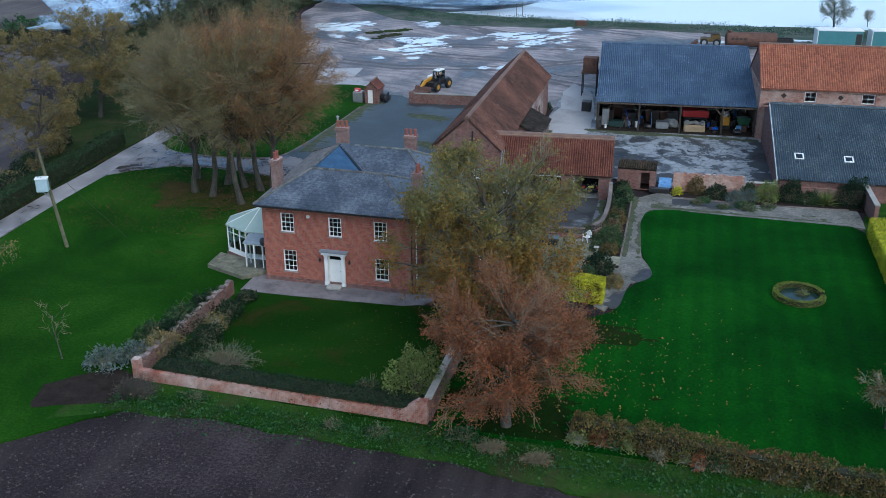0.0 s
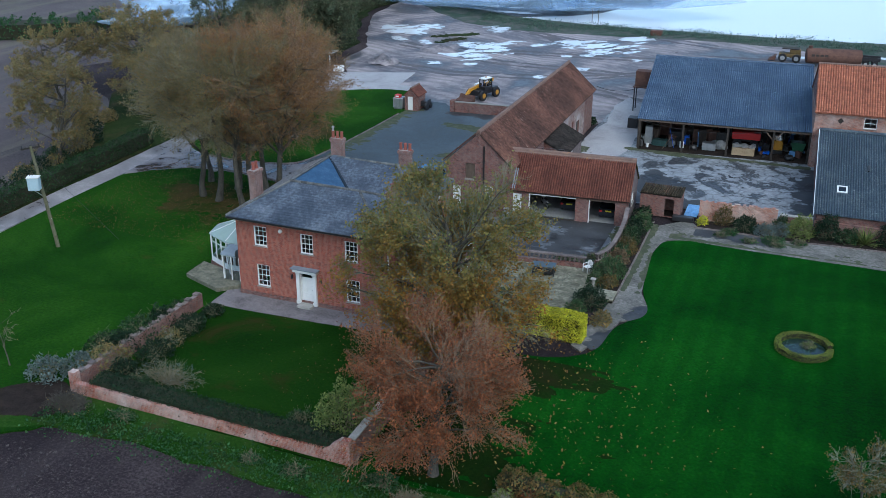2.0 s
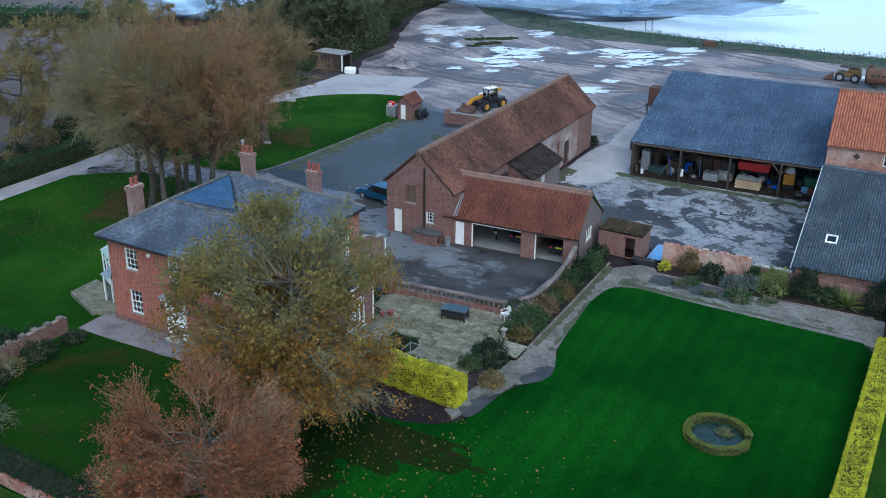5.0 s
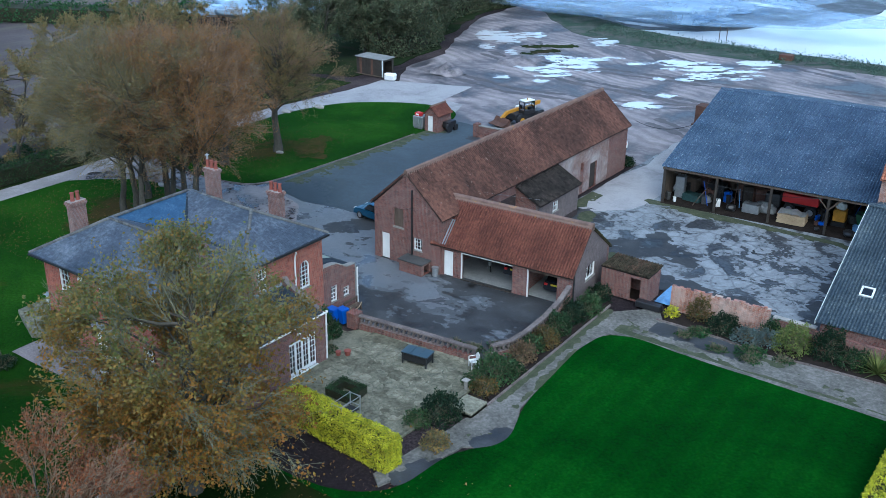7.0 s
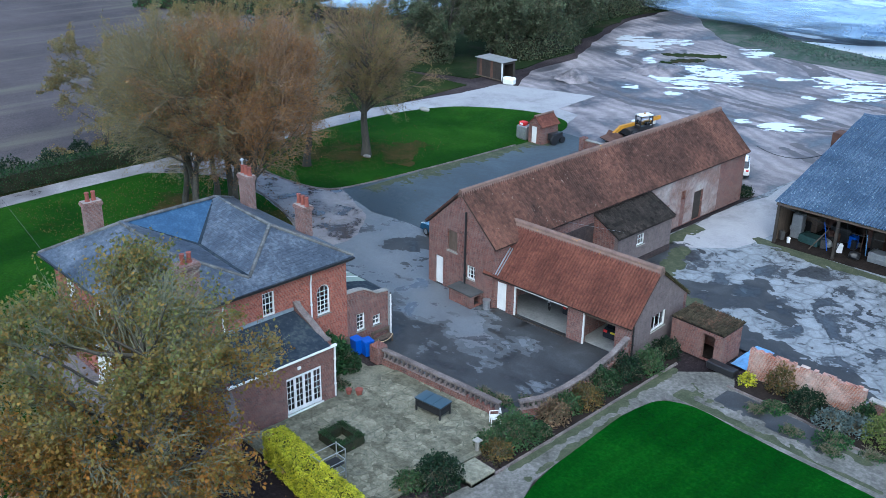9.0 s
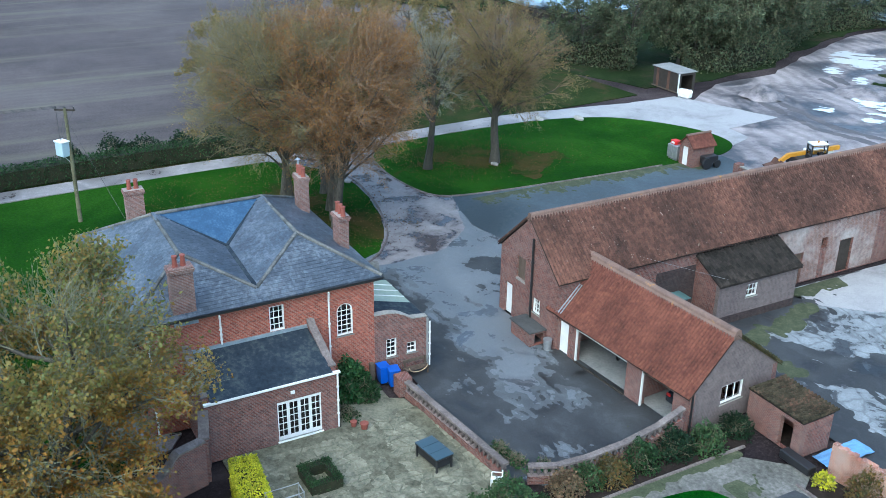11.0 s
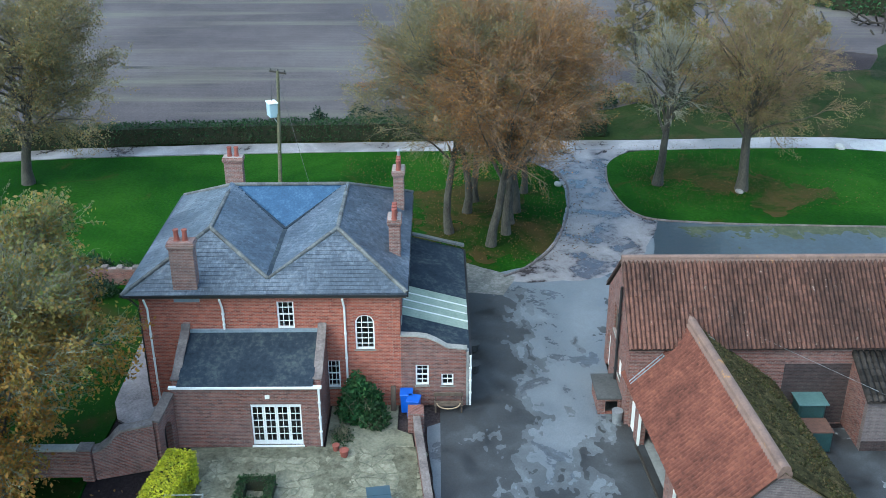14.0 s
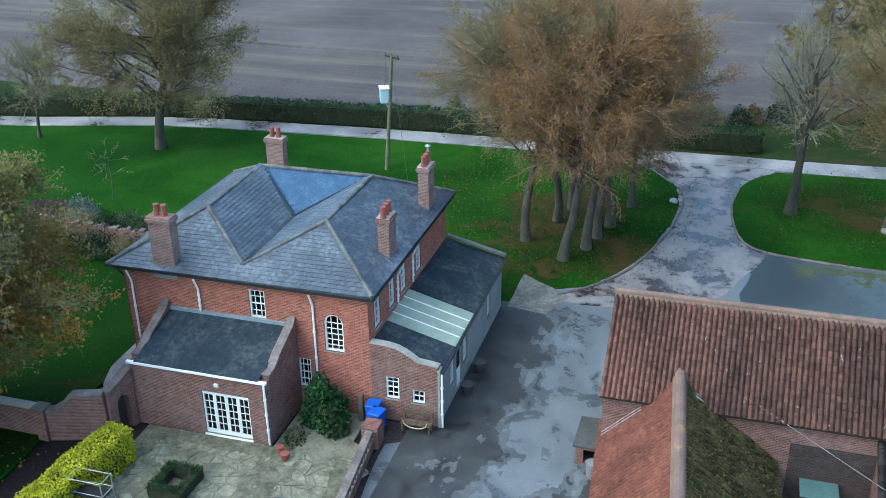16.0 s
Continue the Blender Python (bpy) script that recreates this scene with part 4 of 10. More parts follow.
# ---- windows, pipes, chimneys ----
def window(parent, x, y, z, rz, w, h, cols=3, rows=4, arch=False, sill=True, depth=0.10, name="window", bar=0.03):
    """A white glazed window, centred on x, with its foot at z, in a wall whose outward face looks to -y turned by rz."""
    m = pose(x, y, z, 0, 0, rz)
    f = 0.07
    bm = bmesh.new()
    top = h - (w / 2 if arch else 0)
    box(bm, -w / 2, -w / 2 + f, depth - 0.04, depth + 0.06, 0, top)
    box(bm, w / 2 - f, w / 2, depth - 0.04, depth + 0.06, 0, top)
    box(bm, -w / 2 + f, w / 2 - f, depth - 0.04, depth + 0.06, 0, f)
    if arch:
        n = 12
        for i in range(n):
            a, b = math.pi * i / n, math.pi * (i + 1) / n
            q = [(w / 2 * math.cos(a), top + w / 2 * math.sin(a)), (w / 2 * math.cos(b), top + w / 2 * math.sin(b)),
                 ((w / 2 - f) * math.cos(b), top + (w / 2 - f) * math.sin(b)), ((w / 2 - f) * math.cos(a), top + (w / 2 - f) * math.sin(a))]
            prism(bm, q, 0.1, Matrix.Translation((0, depth - 0.04, 0)))
    else:
        box(bm, -w / 2 + f, w / 2 - f, depth - 0.04, depth + 0.06, h - f, h)
    ob = part(name, bm, WHITE, parent, "white-painted glazed window", m)
    for i in range(1, cols):
        xx = -w / 2 + w * i / cols
        hh = top + (math.sqrt(max(0, (w / 2) ** 2 - xx * xx)) if arch else 0)
        part("glazing_bar", boxed(xx - bar / 2, xx + bar / 2, depth, depth + 0.04, f, hh - (0.02 if arch else f)), WHITE, ob, "", m)
    for j in range(1, rows + (1 if arch else 0)):
        zz = top * j / rows
        t = bar * (1.7 if j * 2 == rows else 1)
        part("meeting_rail" if j * 2 == rows else "glazing_bar", boxed(-w / 2 + f, w / 2 - f, depth + 0.003, depth + 0.037, zz - t / 2, zz + t / 2), WHITE, ob, "", m)
    if arch:
        bm = bmesh.new()
        prism(bm, [(w / 2 * 0.97 * math.cos(math.pi * i / 12), top + w / 2 * 0.97 * math.sin(math.pi * i / 12)) for i in range(13)] + [(-w / 2 * 0.97, 0.02), (w / 2 * 0.97, 0.02)], 0.008, Matrix.Translation((0, depth + 0.045, 0)))
    else:
        bm = boxed(-w / 2 + 0.02, w / 2 - 0.02, depth + 0.045, depth + 0.053, 0.02, h - 0.02)
    part("pane", bm, GLASS, ob, "", m)
    if sill:
        part("window_sill", boxed(-w / 2 - 0.06, w / 2 + 0.06, -0.05, depth - 0.04, -0.06, 0, 0.01), STONE, ob, "worn stone sill", m)
    return ob


def spandrel(bm, w, z0, m, thick):
    """Fills the corners over a round arch of width w whose crown reaches z0 + w / 2."""
    for s in (-1, 1):
        pts = [(s * w / 2 * math.cos(math.pi / 2 * i / 8), z0 + w / 2 * math.sin(math.pi / 2 * i / 8)) for i in range(9)] + [(s * w / 2, z0 + w / 2)]
        prism(bm, pts if s > 0 else pts[::-1], thick, m)
    return bm


def pipe(parent, pts, r=0.045, material=None, name="downpipe"):
    bm = bmesh.new()
    for p, q in zip(pts, pts[1:]):
        cyl(bm, p, q, r, n=8)
    z1, z0 = pts[0][2], pts[-1][2]
    for k in range(1, 4):
        p, q = Vector(pts[-2]), Vector(pts[-1])
        c = p.lerp(q, k / 4)
        cyl(bm, c - Vector((0, 0, 0.04)), c + Vector((0, 0, 0.04)), r * 1.5, n=8)
    return part(name, bm, material or WHITE, parent)


def chimney(parent, x, y, z0, z1, wx, wy, pots, along='x', cowl=None):
    ob = part("chimney", boxed(x - wx / 2, x + wx / 2, y - wy / 2, y + wy / 2, z0, z1, 0.015), BRICK_STACK, parent, "weathered brick chimney stack")
    bm = bmesh.new()
    for k, (e, za, zb) in enumerate(((0.05, z1 - 0.28, z1 - 0.18), (0.08, z1 - 0.18, z1 - 0.06), (0.04, z1 - 0.06, z1 + 0.03))):
        box(bm, x - wx / 2 - e, x + wx / 2 + e, y - wy / 2 - e, y + wy / 2 + e, za, zb, 0.01)
    part("chimney_cap", bm, BRICK_STACK, ob)
    part("flashing", boxed(x - wx / 2 - 0.03, x + wx / 2 + 0.03, y - wy / 2 - 0.03, y + wy / 2 + 0.03, z0, z0 + 0.52, 0.005), LEAD, ob, "pale lead flashing")
    for i in range(pots):
        o = (i - (pots - 1) / 2) * 0.38
        px, py = (x + o, y) if along == 'x' else (x, y + o)
        bm = bmesh.new()
        cyl(bm, (px, py, z1), (px, py, z1 + 0.5), 0.13, 0.105, 12)
        cyl(bm, (px, py, z1 + 0.5), (px, py, z1 + 0.56), 0.135, 0.13, 12)
        cyl(bm, (px, py, z1), (px, py, z1 + 0.08), 0.16, 0.14, 12)
        part("chimney_pot", bm, CLAYPOT, ob, "terracotta chimney pot")
    if cowl is not None:
        px, py = (x + cowl, y) if along == 'x' else (x, y + cowl)
        bm = rod((px, py, z1 + 0.5), (px, py, z1 + 0.85), 0.07, n=10)
        cyl(bm, (px, py, z1 + 0.85), (px, py, z1 + 0.95), 0.16, 0.03, 10)
        part("cowl", bm, STEEL, ob, "metal cowl")
    return ob


def ridge_line(parent, p, q, material, r=0.105, piece=0.45, name="ridge_tile", bed=False):
    """Half-round ridge tiles from p to q, lapped a little."""
    p, q = Vector(p), Vector(q)
    n = max(1, round((q - p).length / piece))
    prof = [(r * math.cos(math.pi * i / 6), r * 0.75 * math.sin(math.pi * i / 6)) for i in range(7)]
    prof = [(prof[0][0], -0.06)] + prof + [(prof[-1][0], -0.06)]
    L = (q - p).length / n
    verts, faces = [], []
    k = len(prof)
    for y, s in ((0.0, 1.0), (L * 1.01, 1.01)):
        verts += [(a * s, y, b * s) for a, b in prof]
    faces = [(i, i + 1, k + i + 1, k + i) for i in range(k - 1)] + [tuple(range(k))[::-1], tuple(range(k, 2 * k))]
    me = raw(name, verts, faces, material)
    d = (q - p).normalized()
    side = d.cross(Vector((0, 0, 1))).normalized()
    if bed:
        ends = [[c + side * (w * r) + Vector((0, 0, h)) for w, h in ((-1.4, -0.4), (-1.35, -0.3 * r - 0.1), (-0.9, -0.02), (0.9, -0.02), (1.35, -0.3 * r - 0.1), (1.4, -0.4))] for c in (p, q)]
        part("ridge_bedding", raw("ridge_bedding", [tuple(v) for e in ends for v in e], [(k, (k + 1) % 6, 6 + (k + 1) % 6, 6 + k) for k in range(6)] + [(5, 4, 3, 2, 1, 0), (6, 7, 8, 9, 10, 11)], RIDGE_CLAY), None, parent, "mortar bedding of the ridge")
    up = side.cross(d)
    rot = Matrix((side, d, up)).transposed().to_4x4()
    for i in range(n):
        part(name, me, None, parent, "", Matrix.Translation(p + d * (L * i)) @ rot)


# ---- the house ----
X0, X1, Y0, Y1, EAVE = -28.85, -17.25, 63.78, 75.75, 6.17
house = thing("farmhouse", (-23, 70, 0), "two-storey red brick farmhouse with hipped slate roof", "house")
TH = 0.35
FW = [(-26.9, 4.0, 1.05, 1.5), (-23.2, 3.95, 1.0, 1.5), (-19.75, 3.95, 1.0, 1.5), (-26.85, 0.85, 1.05, 1.72), (-19.7, 0.85, 1.05, 1.72)]
DOORX = -23.3
ops = [(x - w / 2 - X0, x + w / 2 - X0, z, z + h) for x, z, w, h in FW] + [(DOORX - 0.5 - X0, DOORX + 0.5 - X0, 0.22, 2.42)]
part("wall_south", wall_bm(X1 - X0, EAVE, TH, ops), BRICK_HOUSE, house, "orange-red brick front wall", Matrix.Translation((X0, Y0, 0)))
for x, z, w, h in FW:
    window(house, x, Y0, z, 0, w, h, 3, 4, sill=1)
    bm = bmesh.new()
    prism(bm, [(-w / 2 - 0.02, 0), (w / 2 + 0.02, 0), (w / 2 + 0.16, 0.24), (-w / 2 - 0.16, 0.24)], 0.06, Matrix.Translation((x, Y0 - 0.012, z + h + 0.005)))
    part("lintel", bm, BRICK_HOUSE, house, "gauged brick lintel")
# east wall
EW = [(70.47, 4.3, 0.78, 1.42), (72.55, 1.05, 0.62, 1.5)]
AW = (74.1, 3.15, 0.9, 1.85)
ops = [(y - w / 2 - Y0 - TH, y + w / 2 - Y0 - TH, z, z + h) for y, z, w, h in EW] + [(AW[0] - AW[2] / 2 - Y0 - TH, AW[0] + AW[2] / 2 - Y0 - TH, AW[1], AW[1] + AW[3])]
bm = wall_bm(Y1 - Y0 - 2 * TH, EAVE, TH, ops)
spandrel(bm, AW[2], AW[1] + AW[3] - AW[2] / 2, Matrix.Translation((AW[0] - Y0 - TH, 0, 0)), TH)
part("wall_east", bm, BRICK_HOUSE, house, "orange-red brick side wall", pose(X1, Y0 + TH, 0, 0, 0, 90))
for y, z, w, h in EW:
    window(house, X1, y, z, 90, w, h, 3, 4, sill=1)
window(house, X1, AW[0], AW[1], 90, AW[2], AW[3], 3, 5, arch=True, sill=1)
for i in range(14):
    a, b = math.pi * i / 14, math.pi * (i + 1) / 14
    r0, r1 = AW[2] / 2 + 0.02, AW[2] / 2 + 0.25
    bm = prism(bmesh.new(), [(r0 * math.cos(a), r0 * math.sin(a)), (r1 * math.cos(a), r1 * math.sin(a)), (r1 * math.cos(b), r1 * math.sin(b)), (r0 * math.cos(b), r0 * math.sin(b))], 0.05, Matrix.Translation((0, -0.012, 0)))
    part("arch_brick", bm, BRICK_HOUSE, house, "gauged arch brick", pose(X1, AW[0], AW[1] + AW[3] - AW[2] / 2, 0, 0, 90))
# north and west walls
NW_ = [(-18.4, 4.1, 0.75, 1.5), (-20.3, 4.1, 0.75, 1.5), (-21.9, 4.1, 0.75, 1.5), (-24.2, 4.1, 0.75, 1.5)]
ops = [(X1 - x - w / 2, X1 - x + w / 2, z, z + h) for x, z, w, h in NW_]
part("wall_north", wall_bm(X1 - X0, EAVE, TH, ops), BRICK_HOUSE, house, "red brick rear wall", pose(X1, Y1, 0, 0, 0, 180))
for x, z, w, h in NW_:
    window(house, x, Y1, z, 180, w, h, 2, 4)
part("wall_west", wall_bm(Y1 - Y0 - 2 * TH, EAVE, TH, [(5.0, 6.0, 4.0, 5.5)]), BRICK_HOUSE, house, "red brick west wall", pose(X0, Y1 - TH, 0, 0, 0, -90))
window(house, X0, Y1 - TH - 5.5, 4.0, -90, 1.0, 1.5)
part("upper_floor", boxed(X0 + TH, X1 - TH, Y0 + TH, Y1 - TH, 2.9, 3.1), DARKWOOD, house)
part("plinth", boxed(X0 - 0.05, X1 + 0.05, Y0 - 0.05, Y0 - 0.003, 0, 0.35, 0.01), BRICK_OLD, house, "darker brick plinth")
# portico and front door
door = part("front_door", boxed(DOORX - 0.47, DOORX + 0.47, Y0 + 0.1, Y0 + 0.16, 0.24, 2.1, 0.01), WHITE, house, "white panelled front door")
bm = bmesh.new()
for px in (-0.22, 0.22):
    for za, zb in ((0.4, 0.85), (1.0, 1.5), (1.6, 1.95)):
        box(bm, DOORX + px - 0.15, DOORX + px + 0.15, Y0 + 0.075, Y0 + 0.103, za, zb, 0.01)
part("door_panel", bm, WHITE, door)
part("door_knob", rod((DOORX + 0.38, Y0 + 0.02, 1.2), (DOORX + 0.38, Y0 + 0.1, 1.2), 0.035, n=10), STEEL, door)
part("fanlight", boxed(DOORX - 0.44, DOORX + 0.44, Y0 + 0.11, Y0 + 0.12, 2.14, 2.38), DARKGLASS, house, "dark fanlight")
portico = part("portico", boxed(DOORX - 0.95, DOORX + 0.95, Y0 - 0.42, Y0 - 0.003, 2.62, 2.86, 0.015), WHITE, house, "white classical door surround")
for s in (-1, 1):
    bm = boxed(DOORX + s * 0.66 - 0.13, DOORX + s * 0.66 + 0.13, Y0 - 0.2, Y0 - 0.003, 0.15, 2.62, 0.015)
    box(bm, DOORX + s * 0.66 - 0.16, DOORX + s * 0.66 + 0.16, Y0 - 0.24, Y0 - 0.003, 0.1, 0.35, 0.01)
    box(bm, DOORX + s * 0.66 - 0.17, DOORX + s * 0.66 + 0.17, Y0 - 0.25, Y0 - 0.003, 2.45, 2.62, 0.01)
    part("pilaster", bm, WHITE, portico)
part("portico_roof", boxed(DOORX - 1.05, DOORX + 1.05, Y0 - 0.55, Y0 - 0.003, 2.86, 2.94, 0.01), LEAD, portico, "grey lead flat top")
part("door_frame", boxed(DOORX - 0.52, DOORX - 0.47, Y0 - 0.02, Y0 + 0.2, 0.22, 2.42), WHITE, house)
part("door_frame", boxed(DOORX + 0.47, DOORX + 0.52, Y0 - 0.02, Y0 + 0.2, 0.22, 2.42), WHITE, house)
part("doorstep", boxed(DOORX - 0.55, DOORX + 0.55, Y0 - 0.75, Y0 - 0.06, 0.02, 0.2, 0.02), STONE, house, "worn stone doorstep")
for s in (-1, 1):
    bm = boxed(DOORX + s * 1.15 - 0.07, DOORX + s * 1.15 + 0.07, Y0 - 0.2, Y0 - 0.06, 1.95, 2.2, 0.01)
    box(bm, DOORX + s * 1.15 - 0.02, DOORX + s * 1.15 + 0.02, Y0 - 0.14, Y0, 2.2, 2.26)
    part("wall_lantern", bm, BLACK, house, "small black wall lantern")
bm = bmesh.new()
bmesh.ops.create_uvsphere(bm, u_segments=12, v_segments=8, radius=0.14, matrix=Matrix.Translation((-25.2, Y0 - 0.1, 5.42)))
part("flood_lamp", bm, WHITE, house, "round white wall lamp")
bm = bmesh.new()
bmesh.ops.create_cone(bm, cap_ends=True, segments=18, radius1=0.32, radius2=0.1, depth=0.1, matrix=pose(X0 - 0.3, Y0 + 0.25, 2.9, 75, 0, -20))
cyl(bm, (X0 - 0.28, Y0 + 0.3, 2.85), (X0, Y0 + 0.4, 2.7), 0.025, n=6)
part("satellite_dish", bm, BLACK, house, "dark round satellite dish")

# roof decks
R1, R2, R3, R4 = (-25.9, 66.7, 8.12), (-20.4, 66.65, 8.06), (-25.95, 72.8, 8.12), (-20.2, 72.75, 8.1)
SW, SE, NE, NW = (-29.25, 63.2, 6.2), (-16.98, 63.1, 6.2), (-16.98, 76.1, 6.3), (-29.45, 76.1, 6.25)
V1, V2, VE = (-22.95, 69.8, 6.8), (-17.75, 69.7, 6.63), (-16.98, 69.7, 6.25)
HOUSE_SLOPES = {"south": [SW, SE, R2, R1], "west": [NW, SW, R1, R3], "north": [NE, NW, R3, R4], "east_front": [SE, VE, V2, R2],
                "east_back": [VE, NE, R4, V2], "inner_front": [V2, V1, R1, R2], "inner_back": [V1, V2, R4, R3], "inner_west": [V1, R3, R1]}
DECKS = {}
for k, pts in HOUSE_SLOPES.items():
    DECKS[k] = part("roof_slope", slab(bmesh.new(), [(x, y, z - 0.03) for x, y, z in pts], 0.08), SLATE_BLUE if k == "inner_west" else SLATE, house,
                    "newer blue slate slope" if k == "inner_west" else "dark grey slate slope")
for p, q in ((R1, R2), (R3, R4), (R1, R3), (SW, R1), (SE, R2), (NE, R4), (NW, R3), (V2, R2), (V2, R4)):
    up = Vector((0, 0, 0.03))
    ridge_line(house, Vector(p) + up, Vector(q) + up, RIDGE_GREY)
for q in (R1, R3):
    ridge_line(house, Vector(V1) + Vector((0, 0, 0.05)), Vector(q) + Vector((0, 0, 0.03)), FELT, 0.1, 0.8, "valley_lead")
part("valley_gutter", slab(bmesh.new(), [(V2[0] - 0.1, 69.57, 6.7), (V2[0] - 0.1, 69.84, 6.7), (V1[0], 69.92, 6.87), (V1[0], 69.68, 6.87)], 0.03), FELT, house, "dark valley gutter")
bm = bmesh.new()
box(bm, X0 - 0.35, X1 + 0.3, Y0 - 0.74, Y0 - 0.62, 6.09, 6.19)
box(bm, X1 + 0.22, X1 + 0.34, Y0 - 0.3, Y1 + 0.3, 6.09, 6.19)
box(bm, X0 - 0.35, X1 + 0.3, Y1 + 0.30, Y1 + 0.42, 6.09, 6.19)
box(bm, X0 - 0.47, X0 - 0.35, Y0 - 0.3, Y1 + 0.3, 6.09, 6.19)
part("gutter", bm, BLACK, house, "black eaves gutter")
bm = bmesh.new()
box(bm, X0 - 0.3, X1 + 0.22, Y0 - 0.62, Y0 - 0.003, 6.0, 6.12)
box(bm, X1 + 0.003, X1 + 0.22, Y0, Y1, 6.0, 6.12)
box(bm, X0 - 0.3, X1 + 0.22, Y1 + 0.003, Y1 + 0.3, 6.0, 6.12)
box(bm, X0 - 0.34, X0 - 0.003, Y0, Y1, 6.0, 6.12)
part("soffit", bm, TIMBER, house, "weathered eaves boards")
for y, foot in ((64.15, 0.1), (67.6, 4.3), (73.2, 0.1)):
    pipe(house, [(X1 + 0.28, y - 0.06, 5.98), (X1 + 0.08, y, 5.4), (X1 + 0.08, y, foot)], 0.05)
pipe(house, [(-20.9, Y1 + 0.34, 5.98), (-20.9, Y1 + 0.08, 5.4), (-20.9, Y1 + 0.08, 4.0)], 0.05)
pipe(house, [(-23.1, Y1 + 0.34, 5.98), (-23.1, Y1 + 0.08, 5.4), (-23.1, Y1 + 0.08, 4.0)], 0.05)
pipe(house, [(X1 - 0.15, Y0 - 0.66, 5.98), (X1 - 0.15, Y0 - 0.08, 5.4), (X1 - 0.15, Y0 - 0.08, 0.1)], 0.05, BLACK)
chimney(house, -28.55, 66.3, 5.6, 8.75, 0.55, 1.0, 2, 'y')
chimney(house, -17.5, 66.0, 5.75, 8.7, 0.6, 1.1, 2, 'y')
chimney(house, -26.6, 75.45, 5.7, 8.75, 1.0, 0.55, 3, 'x', -0.38)
chimney(house, -20.75, 75.45, 5.7, 8.45, 0.95, 0.55, 3, 'x')

# garden room on the east side
EX, EY0, EY1, EH = -13.98, 65.7, 72.3, 3.2
ext = thing("garden_room", (-15.6, 69, 0), "single-storey brick garden room with French doors", "extension")
PD = (69.15, 71.4, 0.12, 2.3)
part("wall_east", wall_bm(EY1 - EY0, EH, 0.3, [(PD[0] - EY0, PD[1] - EY0, PD[2], PD[3])]), BRICK_OLD, ext, "brown brick wall with French doors", pose(EX, EY0, 0, 0, 0, 90))
for yy, rz in ((EY0, 0), (EY1, 180)):
    bm = bmesh.new()
    L = EX - 0.3 - X1
    # swept parapet, high at the house and low at the front
    top = [(L, 0), (L, EH + 0.16), (L - 0.5, EH + 0.2)] + [(L - 0.5 - (L - 0.9) * t, EH + 0.3 + 0.85 * t) for t in (0.33, 0.66, 1.0)] + [(0.15, EH + 1.4), (0.0, EH + 1.45), (0, 0)]
    prism(bm, top, 0.3)
    mm = pose(X1 + 0.003, yy if rz == 0 else yy - 0.3, 0)
    wl = part("parapet_wall", bm, BRICK_OLD, ext, "brown brick side wall with sloped parapet", mm)
    bm = bmesh.new()
    for (xa, za), (xb, zb) in zip(top[1:-3], top[2:-2]):
        prism(bm, [(xa, za), (xb, zb), (xb, zb + 0.08), (xa, za + 0.08)], 0.4, Matrix.Translation((0, -0.05, 0)))
    part("coping", bm, COPING, wl, "grey stone coping", mm)
part("roof", slab(bmesh.new(), [(EX + 0.12, EY0 + 0.3, EH + 0.1), (EX + 0.12, EY1 - 0.3, EH + 0.1), (X1 + 0.003, EY1 - 0.3, EH + 1.0), (X1 + 0.003, EY0 + 0.3, EH + 1.0)], 0.1), FELT, ext, "mossy dark lean-to roof")
part("flashing", boxed(X1 + 0.003, X1 + 0.12, EY0 + 0.3, EY1 - 0.3, EH + 0.95, EH + 1.12), LEAD, ext, "pale lead flashing")
part("gutter", boxed(EX + 0.003, EX + 0.16, EY0 - 0.05, EY1 + 0.08, EH - 0.02, EH + 0.1, 0.01), WHITE, ext, "white gutter board")
pipe(ext, [(EX + 0.1, EY1 - 0.06, EH), (EX + 0.06, EY1 - 0.06, 0.1)], 0.05)
doors = part("french_door", boxed(0, PD[1] - PD[0], 0.05, 0.14, PD[3] - PD[2] - 0.09, PD[3] - PD[2] - 0.003), WHITE, ext, "white multi-pane French doors", pose(EX, PD[0], PD[2], 0, 0, 90))
dm = pose(EX, PD[0], PD[2], 0, 0, 90)
lw = (PD[1] - PD[0]) / 4
for i in range(4):
    bm = bmesh.new()
    a, b = lw * i + 0.006, lw * (i + 1) - 0.006
    hh = PD[3] - PD[2] - 0.1
    box(bm, a, a + 0.065, 0.06, 0.11, 0.003, hh)
    box(bm, b - 0.065, b, 0.06, 0.11, 0.003, hh)
    box(bm, a + 0.065, b - 0.065, 0.06, 0.11, 0.003, 0.2)
    box(bm, a + 0.065, b - 0.065, 0.06, 0.11, hh - 0.07, hh)
    box(bm, (a + b) / 2 - 0.012, (a + b) / 2 + 0.012, 0.065, 0.1, 0.2, hh - 0.07)
    for j in range(1, 5):
        zz = 0.2 + (hh - 0.27) * j / 5
        box(bm, a + 0.065, b - 0.065, 0.066, 0.099, zz - 0.012, zz + 0.012)
    leaf = part("door_leaf", bm, WHITE, doors, "", dm)
part("pane", boxed(0.02, PD[1] - PD[0] - 0.02, 0.112, 0.118, 0.02, PD[3] - PD[2] - 0.12), GLASS, doors, "", dm)
part("door_sill", boxed(-0.05, PD[1] - PD[0] + 0.05, -0.08, 0.3, -0.08, 0, 0.01), WHITE, doors, "", dm)
bm = boxed(EX + 0.003, EX + 0.1, 69.85, 70.05, 2.65, 2.8, 0.01)
part("flood_light", bm, WHITE, ext, "small white flood light")

# kitchen wing on the north side
KX0, KY1 = -28.9, 78.85
wing = thing("kitchen_wing", (-23, 77.3, 0), "single-storey lean-to kitchen wing with felt roof", "extension")
